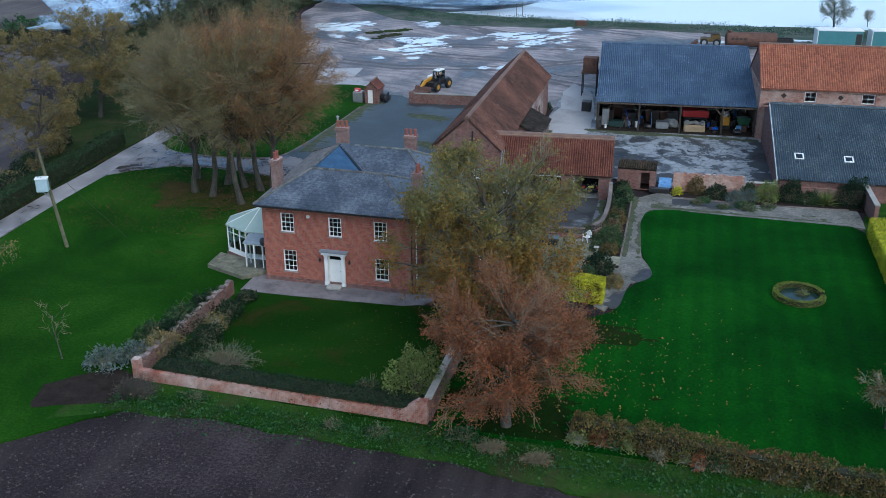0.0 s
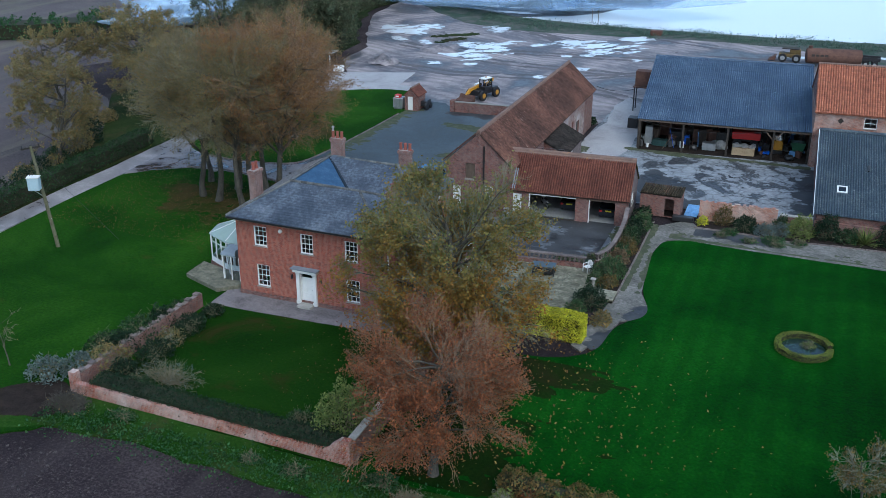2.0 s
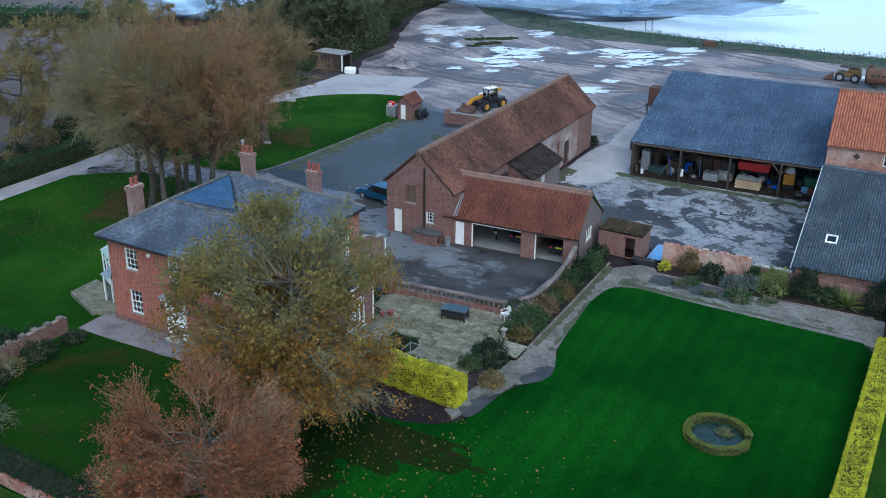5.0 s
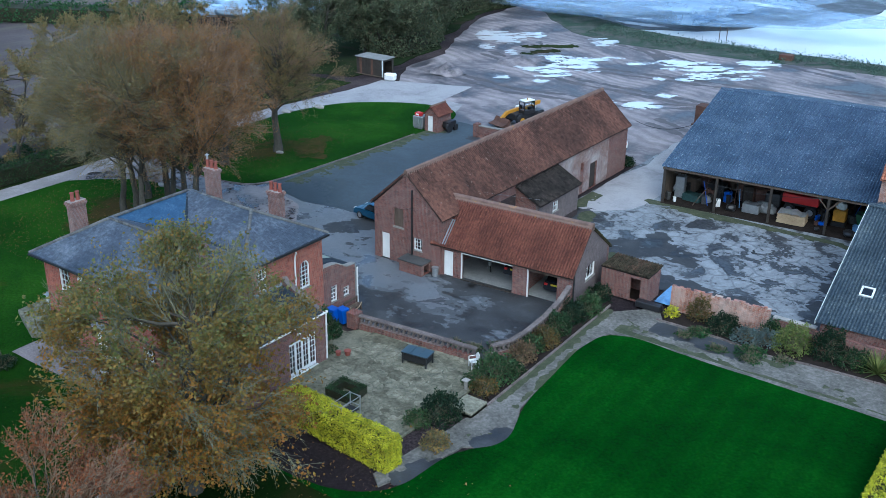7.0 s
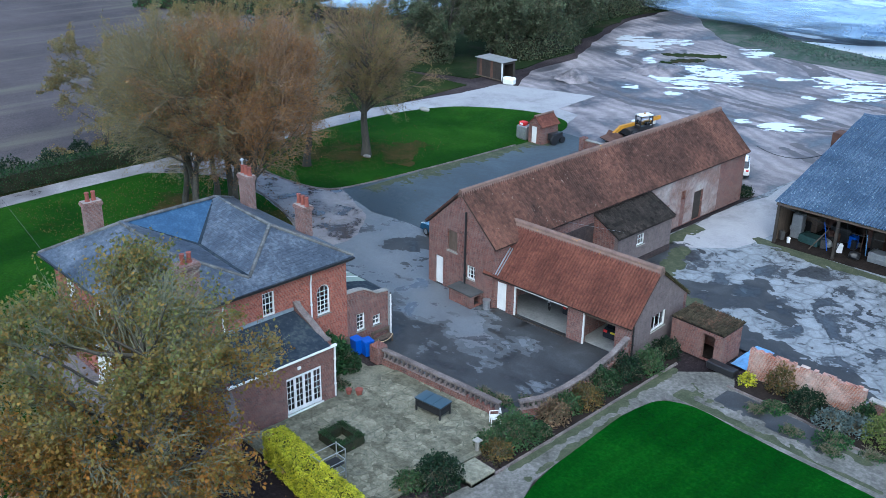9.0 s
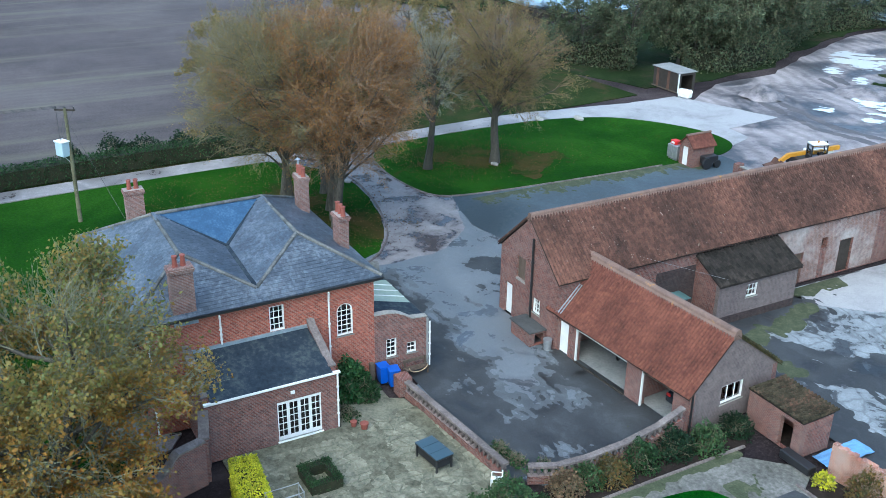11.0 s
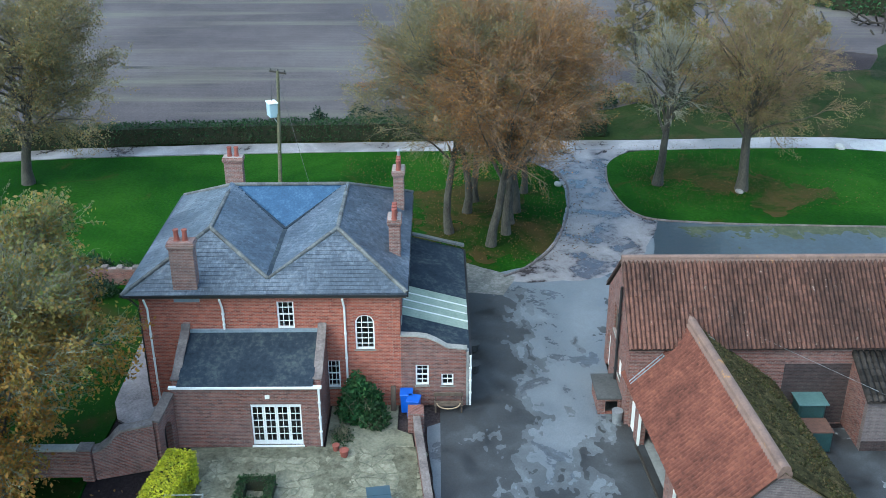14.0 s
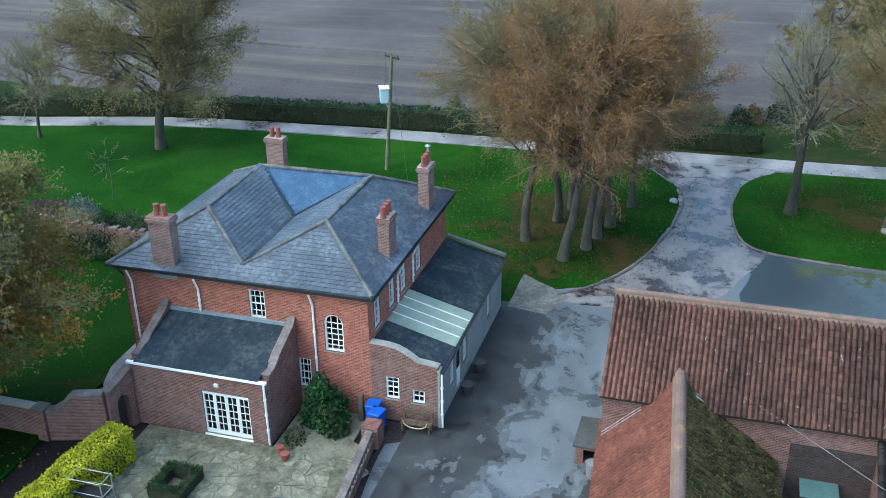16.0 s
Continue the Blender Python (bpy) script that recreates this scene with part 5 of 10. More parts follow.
KW = [(76.75, 1.15, 0.62, 1.12), (77.95, 1.12, 0.58, 0.66)]
bm = wall_bm(KY1 - Y1 - 0.006, 3.0, 0.3, [(y - w / 2 - Y1 - 0.003, y + w / 2 - Y1 - 0.003, z, z + h) for y, z, w, h in KW])
L = KY1 - Y1 - 0.006
prism(bm, [(0, 3.0), (L, 3.0), (L, 3.1), (L - 0.5, 3.12), (L - 0.9, 3.2)] + [(L - 0.9 - (L - 1.7) * t, 3.2 + 0.62 * math.sin(t * math.pi / 2)) for t in (0.25, 0.5, 0.75, 1.0)] + [(0, 3.86)], 0.3)
part("wall_east", bm, BRICK_OLD, wing, "brown brick end wall with swept parapet", pose(X1, Y1 + 0.003, 0, 0, 0, 90))
for y, z, w, h in KW:
    window(wing, X1, y, z, 90, w, h, 2, 2 if h < 0.8 else 4, sill=1)
bm = bmesh.new()
for t0, t1 in ((0, 0.34), (0.34, 0.67), (0.67, 1.0)):
    ya, yb = L - 0.9 - (L - 1.7) * t0, L - 0.9 - (L - 1.7) * t1
    za, zb = 3.2 + 0.62 * math.sin(t0 * math.pi / 2), 3.2 + 0.62 * math.sin(t1 * math.pi / 2)
    prism(bm, [(ya, za), (yb, zb), (yb, zb + 0.06), (ya, za + 0.06)], 0.38, Matrix.Translation((0, -0.04, 0)))
prism(bm, [(0, 3.86), (0.8, 3.82), (0.8, 3.88), (0, 3.92)], 0.38, Matrix.Translation((0, -0.04, 0)))
prism(bm, [(L + 0.04, 3.1), (L - 0.9, 3.2), (L - 0.9, 3.26), (L + 0.04, 3.16)], 0.38, Matrix.Translation((0, -0.04, 0)))
part("coping", bm, STONE, wing, "pale coping", pose(X1, Y1 + 0.003, 0, 0, 0, 90))
part("corner_pillar", boxed(X1 - 0.35, X1 + 0.04, KY1 + 0.003, KY1 + 0.12, 0, 3.0, 0.01), CONCRETE, wing, "pale rendered corner")
part("wall_north", wall_bm(X1 - KX0 - 0.31, 2.85, 0.3, [(1.6, 2.3, 0.9, 2.2), (2.6, 3.6, 0.1, 2.2), (3.75, 4.4, 0.9, 2.2), (8.3, 8.8, 0.9, 2.2)]), CONCRETE, wing, "pale rendered wall", pose(X1 - 0.31, KY1, 0, 0, 0, 180))
for x, w in ((-19.5, 0.7), (-21.63, 0.65), (-26.1, 0.5)):
    window(wing, x, KY1, 0.9, 180, w, 1.3, 2, 3)
kd = part("back_door", boxed(-21.1, -20.2, KY1 - 0.14, KY1 - 0.08, 0.1, 2.18, 0.01), WHITE, wing, "white half-glazed door")
part("pane", boxed(-20.95, -20.35, KY1 - 0.078, KY1 - 0.07, 1.1, 2.0), DARKGLASS, kd)
part("wall_west", boxed(KX0, KX0 + 0.3, Y1 + 0.003, KY1 - 0.31, 0, 2.95), BRICK_OLD, wing)
def _kz(y):
    return 3.78 - (y - Y1) * 0.27
def _kroof(xa, xb, zoff=0.0):
    return [(xa, Y1 + 0.003, _kz(Y1) + zoff), (xb, Y1 + 0.003, _kz(Y1) + zoff), (xb, KY1 + 0.15, _kz(KY1 + 0.15) + zoff), (xa, KY1 + 0.15, _kz(KY1 + 0.15) + zoff)]
part("roof", slab(bmesh.new(), _kroof(KX0, -22.7), 0.1), FELT, wing, "mossy grey felt roof")
part("roof", slab(bmesh.new(), _kroof(-19.5, X1 - 0.31), 0.1), FELT, wing, "dark felt roof")
sk = part("rooflight", slab(bmesh.new(), _kroof(-22.69, -19.51), 0.06), GREENGLASS, wing, "pale green translucent roof sheets")
for i in range(1, 4):
    xx = -22.69 + 3.18 * i / 4
    part("roof_bar", slab(bmesh.new(), _kroof(xx - 0.03, xx + 0.03, 0.04), 0.036), WHITE, sk)
part("coping", slab(bmesh.new(), [(KX0 - 0.15, Y1 + 0.1, 4.0), (KX0 + 0.15, Y1 + 0.1, 4.0), (KX0 + 0.15, KY1 + 0.2, 3.2), (KX0 - 0.15, KY1 + 0.2, 3.2)], 0.12), RIDGE_GREY, wing, "grey end coping")
part("gutter", boxed(KX0, X1, KY1 + 0.15, KY1 + 0.27, 2.78, 2.88), BLACK, wing, "black gutter")
pipe(wing, [(X1 + 0.02, KY1 + 0.2, 2.8), (X1 + 0.02, KY1 + 0.2, 0.05)], 0.05)

# conservatory on the west side
con = thing("conservatory", (-32, 68.3, 0), "white-framed glazed conservatory with grey-green roof", "conservatory")
cpts = [(-28.86, 66.3), (-31.6, 66.3), (-33.6, 67.3), (-34.0, 69.0), (-33.0, 70.6), (-31.0, 71.0), (-28.86, 71.0)]
apex = (-31.2, 68.6, 3.85)
hub = (-28.86, 68.6, 3.85)
bm = bmesh.new()
part("terrace_base", slab(bm, [(x * 1.0 - 0.2 * (i > 0), y, 0.35) for i, (x, y) in enumerate(cpts)][::-1], 0.35), BRICK_OLD, con, "low brick base")
for (xa, ya), (xb, yb) in zip(cpts, cpts[1:]):
    n = max(1, round(math.hypot(xb - xa, yb - ya) / 0.75))
    for i in range(n + 1):
        p = (xa + (xb - xa) * i / n, ya + (yb - ya) * i / n)
        if i < n:
            part("post", boxed(p[0] - 0.045, p[0] + 0.045, p[1] - 0.045, p[1] + 0.045, 0.35, 2.6), WHITE, con)
    d = Vector((xb - xa, yb - ya, 0))
    ang = math.degrees(math.atan2(d.y, d.x))
    mm = pose(xa, ya, 0, 0, 0, ang)
    for w, z0, z1 in ((0.05, 2.5, 2.65), (0.05, 0.36, 0.75), (0.03, 2.02, 2.08)):
        part("rail", boxed(0, d.length, -w, w, z0, z1), WHITE, con, "", mm)
    part("pane", boxed(0.05, d.length - 0.05, -0.004, 0.004, 0.75, 2.5), GLASS, con, "", mm)
    if xa > -29:
        pts = [(xa, ya - 0.12, 2.64), (xb - 0.1, yb - 0.12, 2.64), apex, hub]
    elif xb > -29:
        pts = [(xa - 0.1, ya + 0.12, 2.64), (xb, yb + 0.12, 2.64), hub, apex]
    else:
        c = Vector((-31.2, 68.6, 0))
        ea, eb = Vector((xa, ya, 0)), Vector((xb, yb, 0))
        ea += (ea - c).normalized() * 0.14
        eb += (eb - c).normalized() * 0.14
        pts = [(ea.x, ea.y, 2.64), (eb.x, eb.y, 2.64), apex]
    part("roof_panel", slab(bmesh.new(), pts, 0.05), CONSROOF, con, "grey-green roof panel")
    part("roof_bar", rod((xb, yb, 2.68), apex if xb < -29 else hub, 0.035, n=6), WHITE, con)
# glazed porch at its front
por = thing("garden_porch", (-29.8, 65.4, 0), "small white glazed lean-to porch", "porch")
for x in (-31.0, -30.3, -29.6, -28.95):
    part("post", boxed(x - 0.04, x + 0.04, 64.86, 64.94, 0.3, 2.15), WHITE, por)
for y in (64.9, 65.6, 66.2):
    part("post", boxed(-31.04, -30.96, y - 0.04 + 0.085, y + 0.04 + 0.085, 0.3, 2.3), WHITE, por)
part("rail", boxed(-31.05, -28.9, 64.85, 64.95, 2.151, 2.27), WHITE, por)
part("low_wall", boxed(-31.05, -28.88, 64.84, 64.97, 0.02, 0.298), BRICK_OLD, por)
part("pane", boxed(-30.95, -28.95, 64.9, 64.908, 0.3, 2.15), GLASS, por)
part("roof", slab(bmesh.new(), [(-31.15, 64.75, 2.3), (-28.87, 64.75, 2.3), (-28.87, 66.1, 2.62), (-31.15, 66.1, 2.62)], 0.05), LEAD, por, "grey-green glazed roof")

# ---- long barn ----
def gable_house(name, x0, x1, y0, y1, eave, ridge, along, material, label, category, wall_label, t=0.35, openings=None, gable_mat=None, peak=None):
    """Four walls and two gables; along: the axis of the ridge. openings: {side: [(a, b, z0, z1)]} with a, b in world metres."""
    th = thing(name, ((x0 + x1) / 2, (y0 + y1) / 2, 0), label, category)
    op = openings or {}
    g = gable_mat or material
    S = [(a - x0, b - x0, c, d) for a, b, c, d in op.get("south", ())]
    N = [(x1 - b, x1 - a, c, d) for a, b, c, d in op.get("north", ())]
    E = [(a - y0 - t, b - y0 - t, c, d) for a, b, c, d in op.get("east", ())]
    W = [(y1 - t - b, y1 - t - a, c, d) for a, b, c, d in op.get("west", ())]
    ws = part("wall_south", wall_bm(x1 - x0, eave, t, S), g if along == 'y' else material, th, wall_label, pose(x0, y0, 0))
    wn = part("wall_north", wall_bm(x1 - x0, eave, t, N), material, th, wall_label, pose(x1, y1, 0, 0, 0, 180))
    we = part("wall_east", wall_bm(y1 - y0 - 2 * t, eave, t, E), g if along == 'x' else material, th, wall_label, pose(x1, y0 + t, 0, 0, 0, 90))
    ww = part("wall_west", wall_bm(y1 - y0 - 2 * t, eave, t, W), material, th, wall_label, pose(x0, y1 - t, 0, 0, 0, -90))
    if along == 'y':
        for y, w in ((y0, ws), (y1 - t, wn)):
            part("gable", prism(bmesh.new(), [(x0, eave), (x1, eave), ((x0 + x1) / 2, ridge)], t, Matrix.Translation((0, y, 0))), g, th, wall_label)
    else:
        for x, w in ((x0, ww), (x1 - t, we)):
            part("gable", prism(bmesh.new(), [(y0, eave), (y1, eave), (peak or (y0 + y1) / 2, ridge)], t, pose(x + t, 0, 0, 0, 0, 90)), g, th, wall_label)
    return th


BX0, BX1, BY0, BY1, BE, BR = -21.55, -15.55, 86.2, 116.2, 4.3, 7.05
barn = gable_house("long_barn", BX0, BX1, BY0, BY1, BE, BR, 'y', BRICK_OLD, "long two-storey brick barn with brown pantile roof", "barn", "weathered brown brick wall",
                   openings={"south": [(-20.95, -20.15, 0.02, 2.1), (-17.9, -17.15, 1.4, 2.35), (-19.75, -18.85, 2.85, 4.28)], "east": [(104.4, 105.6, 0.02, 2.2), (109.0, 110.2, 0.02, 2.4), (107.2, 107.7, 2.2, 2.9)]})
part("stable_door", boxed(-20.93, -20.17, BY0 + 0.12, BY0 + 0.18, 0.05, 2.08, 0.01), WHITE, barn, "white boarded door")
window(barn, -17.525, BY0, 1.4, 0, 0.75, 0.95, 3, 3)
part("loft_shutter", boxed(-19.73, -18.87, BY0 + 0.1, BY0 + 0.15, 2.87, 4.27, 0.01), TIMBER, barn, "grey weathered loft shutter")
part("shutter_frame", boxed(-19.8, -18.8, BY0 - 0.02, BY0 - 0.003, 2.73, 2.85), STONE, barn)
part("barn_door", boxed(BX1 - 0.2, BX1 - 0.14, 104.4, 105.6, 0.02, 2.2), TIMBER, barn, "grey boarded door")
part("barn_door", boxed(BX1 - 0.2, BX1 - 0.14, 109.0, 110.2, 0.02, 2.4), DARKWOOD, barn, "dark boarded door")
for y0_, y1_, z0_ in ((102.95, 104.35, 0.1), (104.35, 105.65, 2.25), (105.65, 107.15, 0.1), (107.15, 107.75, 2.95), (107.75, 108.95, 0.1), (108.95, 110.25, 2.45), (110.25, 112.4, 0.1)):
    part("limewash_coat", boxed(BX1 + 0.003, BX1 + 0.02, y0_, y1_ - 0.004, z0_, 4.2), LIMEBRICK, barn, "worn pale limewash on brick")
# dark panel added to carry the shade of the narrow yard behind the garage
part("soot_coat", boxed(BX1 + 0.003, BX1 + 0.02, 93.3, 96.35, 0.1, 3.3), BRICK_DAMP_SHADE, barn, "dark brick panel standing in for shade in the nook")
pipe(barn, [(-18.0, BY0 - 0.1, 6.0), (-18.0, BY0 - 0.1, 0.1)], 0.07, BLACK)

# ---- garage wing ----
GX0, GX1, GY0, GY1, GE, GR, gmid = -16.1, -5.6, 87.1, 93.35, 2.4, 4.98, 89.78
garage = gable_house("garage_wing", GX0, GX1, GY0, GY1, GE, GR, 'x', BRICK_OLD, "open-fronted brick garage wing with red pantile roof", "garage", "brown brick wall",
                     openings={"south": [(-15.65, -14.85, 0.02, 2.0), (-14.2, -10.1, 0.02, 2.12), (-8.95, -6.7, 0.02, 2.1)], "east": [(89.3, 90.9, 1.15, 2.2)]}, gable_mat=BRICK_GREY, peak=gmid)
part("side_door", boxed(-15.63, -14.87, GY0 + 0.08, GY0 + 0.14, 0.05, 1.98, 0.01), WHITE, garage, "white boarded side door")
for a, b in ((-14.2, -10.1), (-8.95, -6.7)):
    part("opening_beam", boxed(a - 0.15, b + 0.15, GY0 - 0.03, GY0 - 0.003, 2.12, 2.3), TIMBER, garage, "timber lintel over an open bay")
    part("opening_trim", boxed(a, a + 0.07, GY0 - 0.02, GY0 + 0.1, 0.02, 2.12), WHITE, garage, "white painted door post")
    part("opening_trim", boxed(a + 0.07, b, GY0 - 0.02, GY0 + 0.06, 2.04, 2.117), WHITE if a < -10 else TIMBER, garage, "thin rail under the lintel")
window(garage, GX1, 90.1, 1.15, 90, 1.6, 1.05, 3, 1, sill=1)
part("bay_floor", boxed(GX0 + 0.36, GX1 - 0.36, GY0 + 0.36, GY1 - 0.36, 0.02, 0.06), CONCRETE, garage, "pale dusty concrete floor")
part("partition", boxed(-9.5, -9.3, GY0 + 0.36, GY1 - 0.36, 0.06, 2.3), BRICK_OLD, garage)
for yy in (GY1 - 0.5,):
    part("workbench", boxed(-13.8, -10.2, yy - 0.5, yy, 0.75, 0.85, 0.01), PALEWOOD, garage, "pale wooden workbench")
part("sill_board", boxed(-14.2, -10.1, GY0 - 0.1, GY0 - 0.003, 0.02, 0.1), DARKWOOD, garage)
for y0_, y1_ in ((86.95, 88.4), (90.4, 91.9)):
    zs = [2.46 + (y - 86.9) * 0.966 if y < gmid else 5.24 - (y - gmid) * 0.737 for y in (y0_, y1_)]
    part("lead_flashing", slab(bmesh.new(), [(-15.98, y0_, zs[0]), (-15.46, y0_, zs[0]), (-15.46, y1_, zs[1]), (-15.98, y1_, zs[1])], 0.03), LEAD, garage, "pale lead flashing at the roof junction")
pipe(garage, [(GX1 + 0.08, GY0 + 0.1, 2.4), (GX1 + 0.08, GY0 + 0.1, 0.05)], 0.05, BLACK)

# ---- lean-to on the yard side of the barn ----
LX1, LY0, LY1 = -13.4, 96.4, 102.8
lean = thing("yard_lean_to", (-14.5, 99.6, 0), "brick lean-to store against the barn", "store")
part("wall_east", wall_bm(LY1 - LY0, 2.75, 0.3, [(2.2, 3.1, 1.5, 2.35)]), BRICK_GREY, lean, "grey weathered brick wall", pose(LX1, LY0, 0, 0, 0, 90))
part("tar_band", boxed(LX1 + 0.003, LX1 + 0.02, LY0 + 0.01, LY1 - 0.01, 0.03, 0.55), BRICK_DAMP_SHADE, lean, "damp-blackened wall foot")
window(lean, LX1, LY0 + 2.65, 1.5, 90, 0.9, 0.85, 3, 2)
for y in (LY0, LY1 - 0.3):
    part("wall_side", prism(bmesh.new(), [(BX1 + 0.003, 0), (LX1 - 0.3, 0), (LX1 - 0.3, 2.75), (BX1 + 0.003, 3.75)], 0.3, Matrix.Translation((0, y, 0))), BRICK_OLD, lean, "brown brick side wall")
LEAN_ROOF = [(LX1 + 0.2, LY0 - 0.15, 2.78), (LX1 + 0.2, LY1 + 0.15, 2.78), (BX1 + 0.01, LY1 + 0.15, 3.95), (BX1 + 0.01, LY0 - 0.15, 3.95)]
lean_deck = part("roof_slope", slab(bmesh.new(), [(x, y, z - 0.04) for x, y, z in LEAN_ROOF], 0.08), LEANTILE, lean, "dark mossy tiled slope")

# ---- open machinery shed ----
SX0, SX1, SY0, SY1, SE_, SR, SM = -9.3, 8.1, 110.4, 141.0, 3.25, 6.72, 125.8
shed = thing("machinery_shed", (-0.6, 122, 0), "large open-fronted shed with corrugated blue-grey roof", "shed")
for x in (-9.1, -4.6, -0.1, 4.4, 7.9):
    part("post", boxed(x - 0.1, x + 0.1, SY0 - 0.1, SY0 + 0.1, 0.02, SE_ - 0.2, 0.01), DARKWOOD, shed, "timber post")
part("eaves_beam", boxed(SX0, SX1, SY0 - 0.12, SY0 + 0.12, SE_ - 0.199, SE_ - 0.03), TIMBER, shed)
part("wall_back", boxed(SX0, SX1, SM - 0.1, SM + 0.1, 0.02, SR - 0.25), DARKWOOD, shed, "dark boarded back wall")
part("wall_west", prism(bmesh.new(), [(SY0 + 0.15, 0.02), (SM - 0.1, 0.02), (SM - 0.1, SR - 0.2), (SY0 + 0.15, SE_ - 0.05)], 0.12, pose(SX0 + 0.12, 0, 0, 0, 0, 90)), TIMBER, shed, "boarded end wall")
part("wall_north", boxed(SX0, SX1, SY1 - 0.2, SY1, 0.02, SE_ - 0.05), TIMBER, shed)
part("wall_rear_gable", prism(bmesh.new(), [(SM + 0.1, 0.02), (SY1 - 0.2, 0.02), (SY1 - 0.2, SE_ - 0.05), (SM + 0.1, SR - 0.2)], 0.12, pose(SX0 + 0.12, 0, 0, 0, 0, 90)), TIMBER, shed)
part("shed_floor", boxed(SX0 + 0.13, SX1, SY0 - 0.3, SM - 0.2, 0.03, 0.05), BED, shed, "dark dirt floor")
for x in (4.4,):
    bm = rod((x, SY0, 2.1), (x + 0.9, SY0, 3.07), 0.06, n=6)
    cyl(bm, (x, SY0, 2.1), (x - 0.9, SY0, 3.07), 0.06, n=6)
    part("knee_brace", bm, TIMBER, shed)
SHED_ROOF = [(SX0 - 0.1, SY0 - 0.15, SE_), (SX1 + 0.05, SY0 - 0.15, SE_), (SX1 + 0.05, SM, SR), (SX0 - 0.1, SM, SR)]
SHED_BACK = [(SX1 + 0.05, SY1 + 0.3, SE_), (SX0 - 0.1, SY1 + 0.3, SE_), (SX0 - 0.1, SM, SR), (SX1 + 0.05, SM, SR)]

# ---- red-roofed granary ----
granary = gable_house("granary", 8.2, 32.0, 110.3, 120.5, 5.75, 9.25, 'x', BRICK_WORN, "tall brick granary with orange pantile roof", "barn", "old red brick wall",
                      openings={"south": [(12.75, 13.95, 4.35, 5.4), (18.55, 19.85, 4.35, 5.4), (24.6, 25.9, 4.35, 5.4)]}, gable_mat=BRICK_OLD)
for x, w in ((13.35, 1.2), (19.2, 1.3), (25.25, 1.3)):
    window(granary, x, 110.3, 4.35, 0, w, 1.05, 2, 2)
for x in (10.6, 16.4, 22.2):
    bm = bmesh.new()
    prism(bm, [(-0.3, 0), (0, -0.3), (0.3, 0), (0, 0.3)], 0.05, Matrix.Translation((x, 110.27, 4.95)))
    part("vent_diamond", bm, DARKWOOD, granary, "dark diamond vent")
# ---- low corrugated barn in front of it ----
CX0, CX1, CYF, CYR = 9.45, 32.0, 91.6, 104.2
low = thing("corrugated_barn", (20, 99, 0), "low barn with dark corrugated roof and skylights", "barn")
part("wall_south", boxed(CX0 + 0.2, CX1, CYF + 0.2, CYF + 0.5, 0, 1.65), BRICK_OLD, low, "low brown brick wall")
part("wall_west", prism(bmesh.new(), [(CYF + 0.51, 0), (109.9, 0), (109.9, 3.75), (CYR, 5.3), (CYF + 0.51, 1.72)], 0.25, pose(CX0 + 0.4, 0, 0, 0, 0, 90)), BRICK_OLD, low, "brick gable wall")
LOW_ROOF = [(CX0 - 0.1, CYF, 1.75), (CX1, CYF, 1.75), (CX1, CYR, 5.55), (CX0 - 0.1, CYR, 5.55)]
LOW_BACK = [(CX1, 110.0, 3.9), (CX0 - 0.1, 110.0, 3.9), (CX0 - 0.1, CYR, 5.55), (CX1, CYR, 5.55)]
part("barge_board", prism(bmesh.new(), [(CYF, 1.6), (CYF, 1.85), (CYR, 5.65), (CYR, 5.35)], 0.05, pose(CX0 - 0.1, 0, 0, 0, 0, 90)), WHITE, low, "white barge board")

# ---- small flat store and yard walls ----
store = thing("brick_store", (-3.8, 92.4, 0), "small flat-roofed brick store with open doorway", "store")
part("wall_south", wall_bm(3.5, 1.95, 0.25, [(2.15, 2.95, 0.02, 1.7)]), BRICK_OLD, store, "brown brick wall", pose(-5.45, 90.9, 0))
part("wall_east", boxed(-2.2, -1.95, 91.16, 92.9, 0, 1.95), BRICK_OLD, store)
part("wall_north", boxed(-5.45, -2.21, 92.65, 92.9, 0, 1.95), BRICK_OLD, store)
part("roof", slab(bmesh.new(), [(-5.5, 90.86, 1.99), (-1.92, 90.86, 1.99), (-1.92, 92.94, 2.06), (-5.5, 92.94, 2.06)], 0.05), LEANTILE, store, "mossy low tiled roof")
part("wall_west", boxed(-5.45, -5.2, 91.16, 92.64, 0, 1.95), BRICK_OLD, store)
part("store_floor", boxed(-5.19, -2.21, 91.16, 92.64, 0.02, 0.05), BED, store, "dark earth floor")


def wall_run(name, a, b, h, t, material, label, coping=None, h2=None, kind="structure"):
    """A free-standing wall from a to b; h2: its height at b."""
    d = Vector((b[0] - a[0], b[1] - a[1], 0))
    m = pose(a[0], a[1], 0, 0, 0, math.degrees(math.atan2(d.y, d.x)))
    bm = prism(bmesh.new(), [(0, 0), (d.length, 0), (d.length, h2 or h), (0, h)], t, Matrix.Translation((0, -t / 2, 0)))
    ob = solid(name, bm, material, label, "wall", kind=kind, m=m)
    if coping:
        bm = prism(bmesh.new(), [(0, h), (d.length, h2 or h), (d.length, (h2 or h) + 0.09), (0, h + 0.09)], t + 0.1, Matrix.Translation((0, -t / 2 - 0.05, 0)))
        part("coping", bm, coping, ob, "", m)
    return ob


_ry = random.Random(31)
_top = []
for k in range(27):
    h = 1.86 - 0.005 * k - _ry.choice((0, 0, 0, 0.075, 0.075, 0.15))
    _top += [(0.24 * k, h), (0.24 * k + 0.235, h)]
bm = prism(bmesh.new(), [(0, 0), (_top[-1][0], 0)] + _top[::-1], 0.3, Matrix.Translation((0, -0.15, 0)))
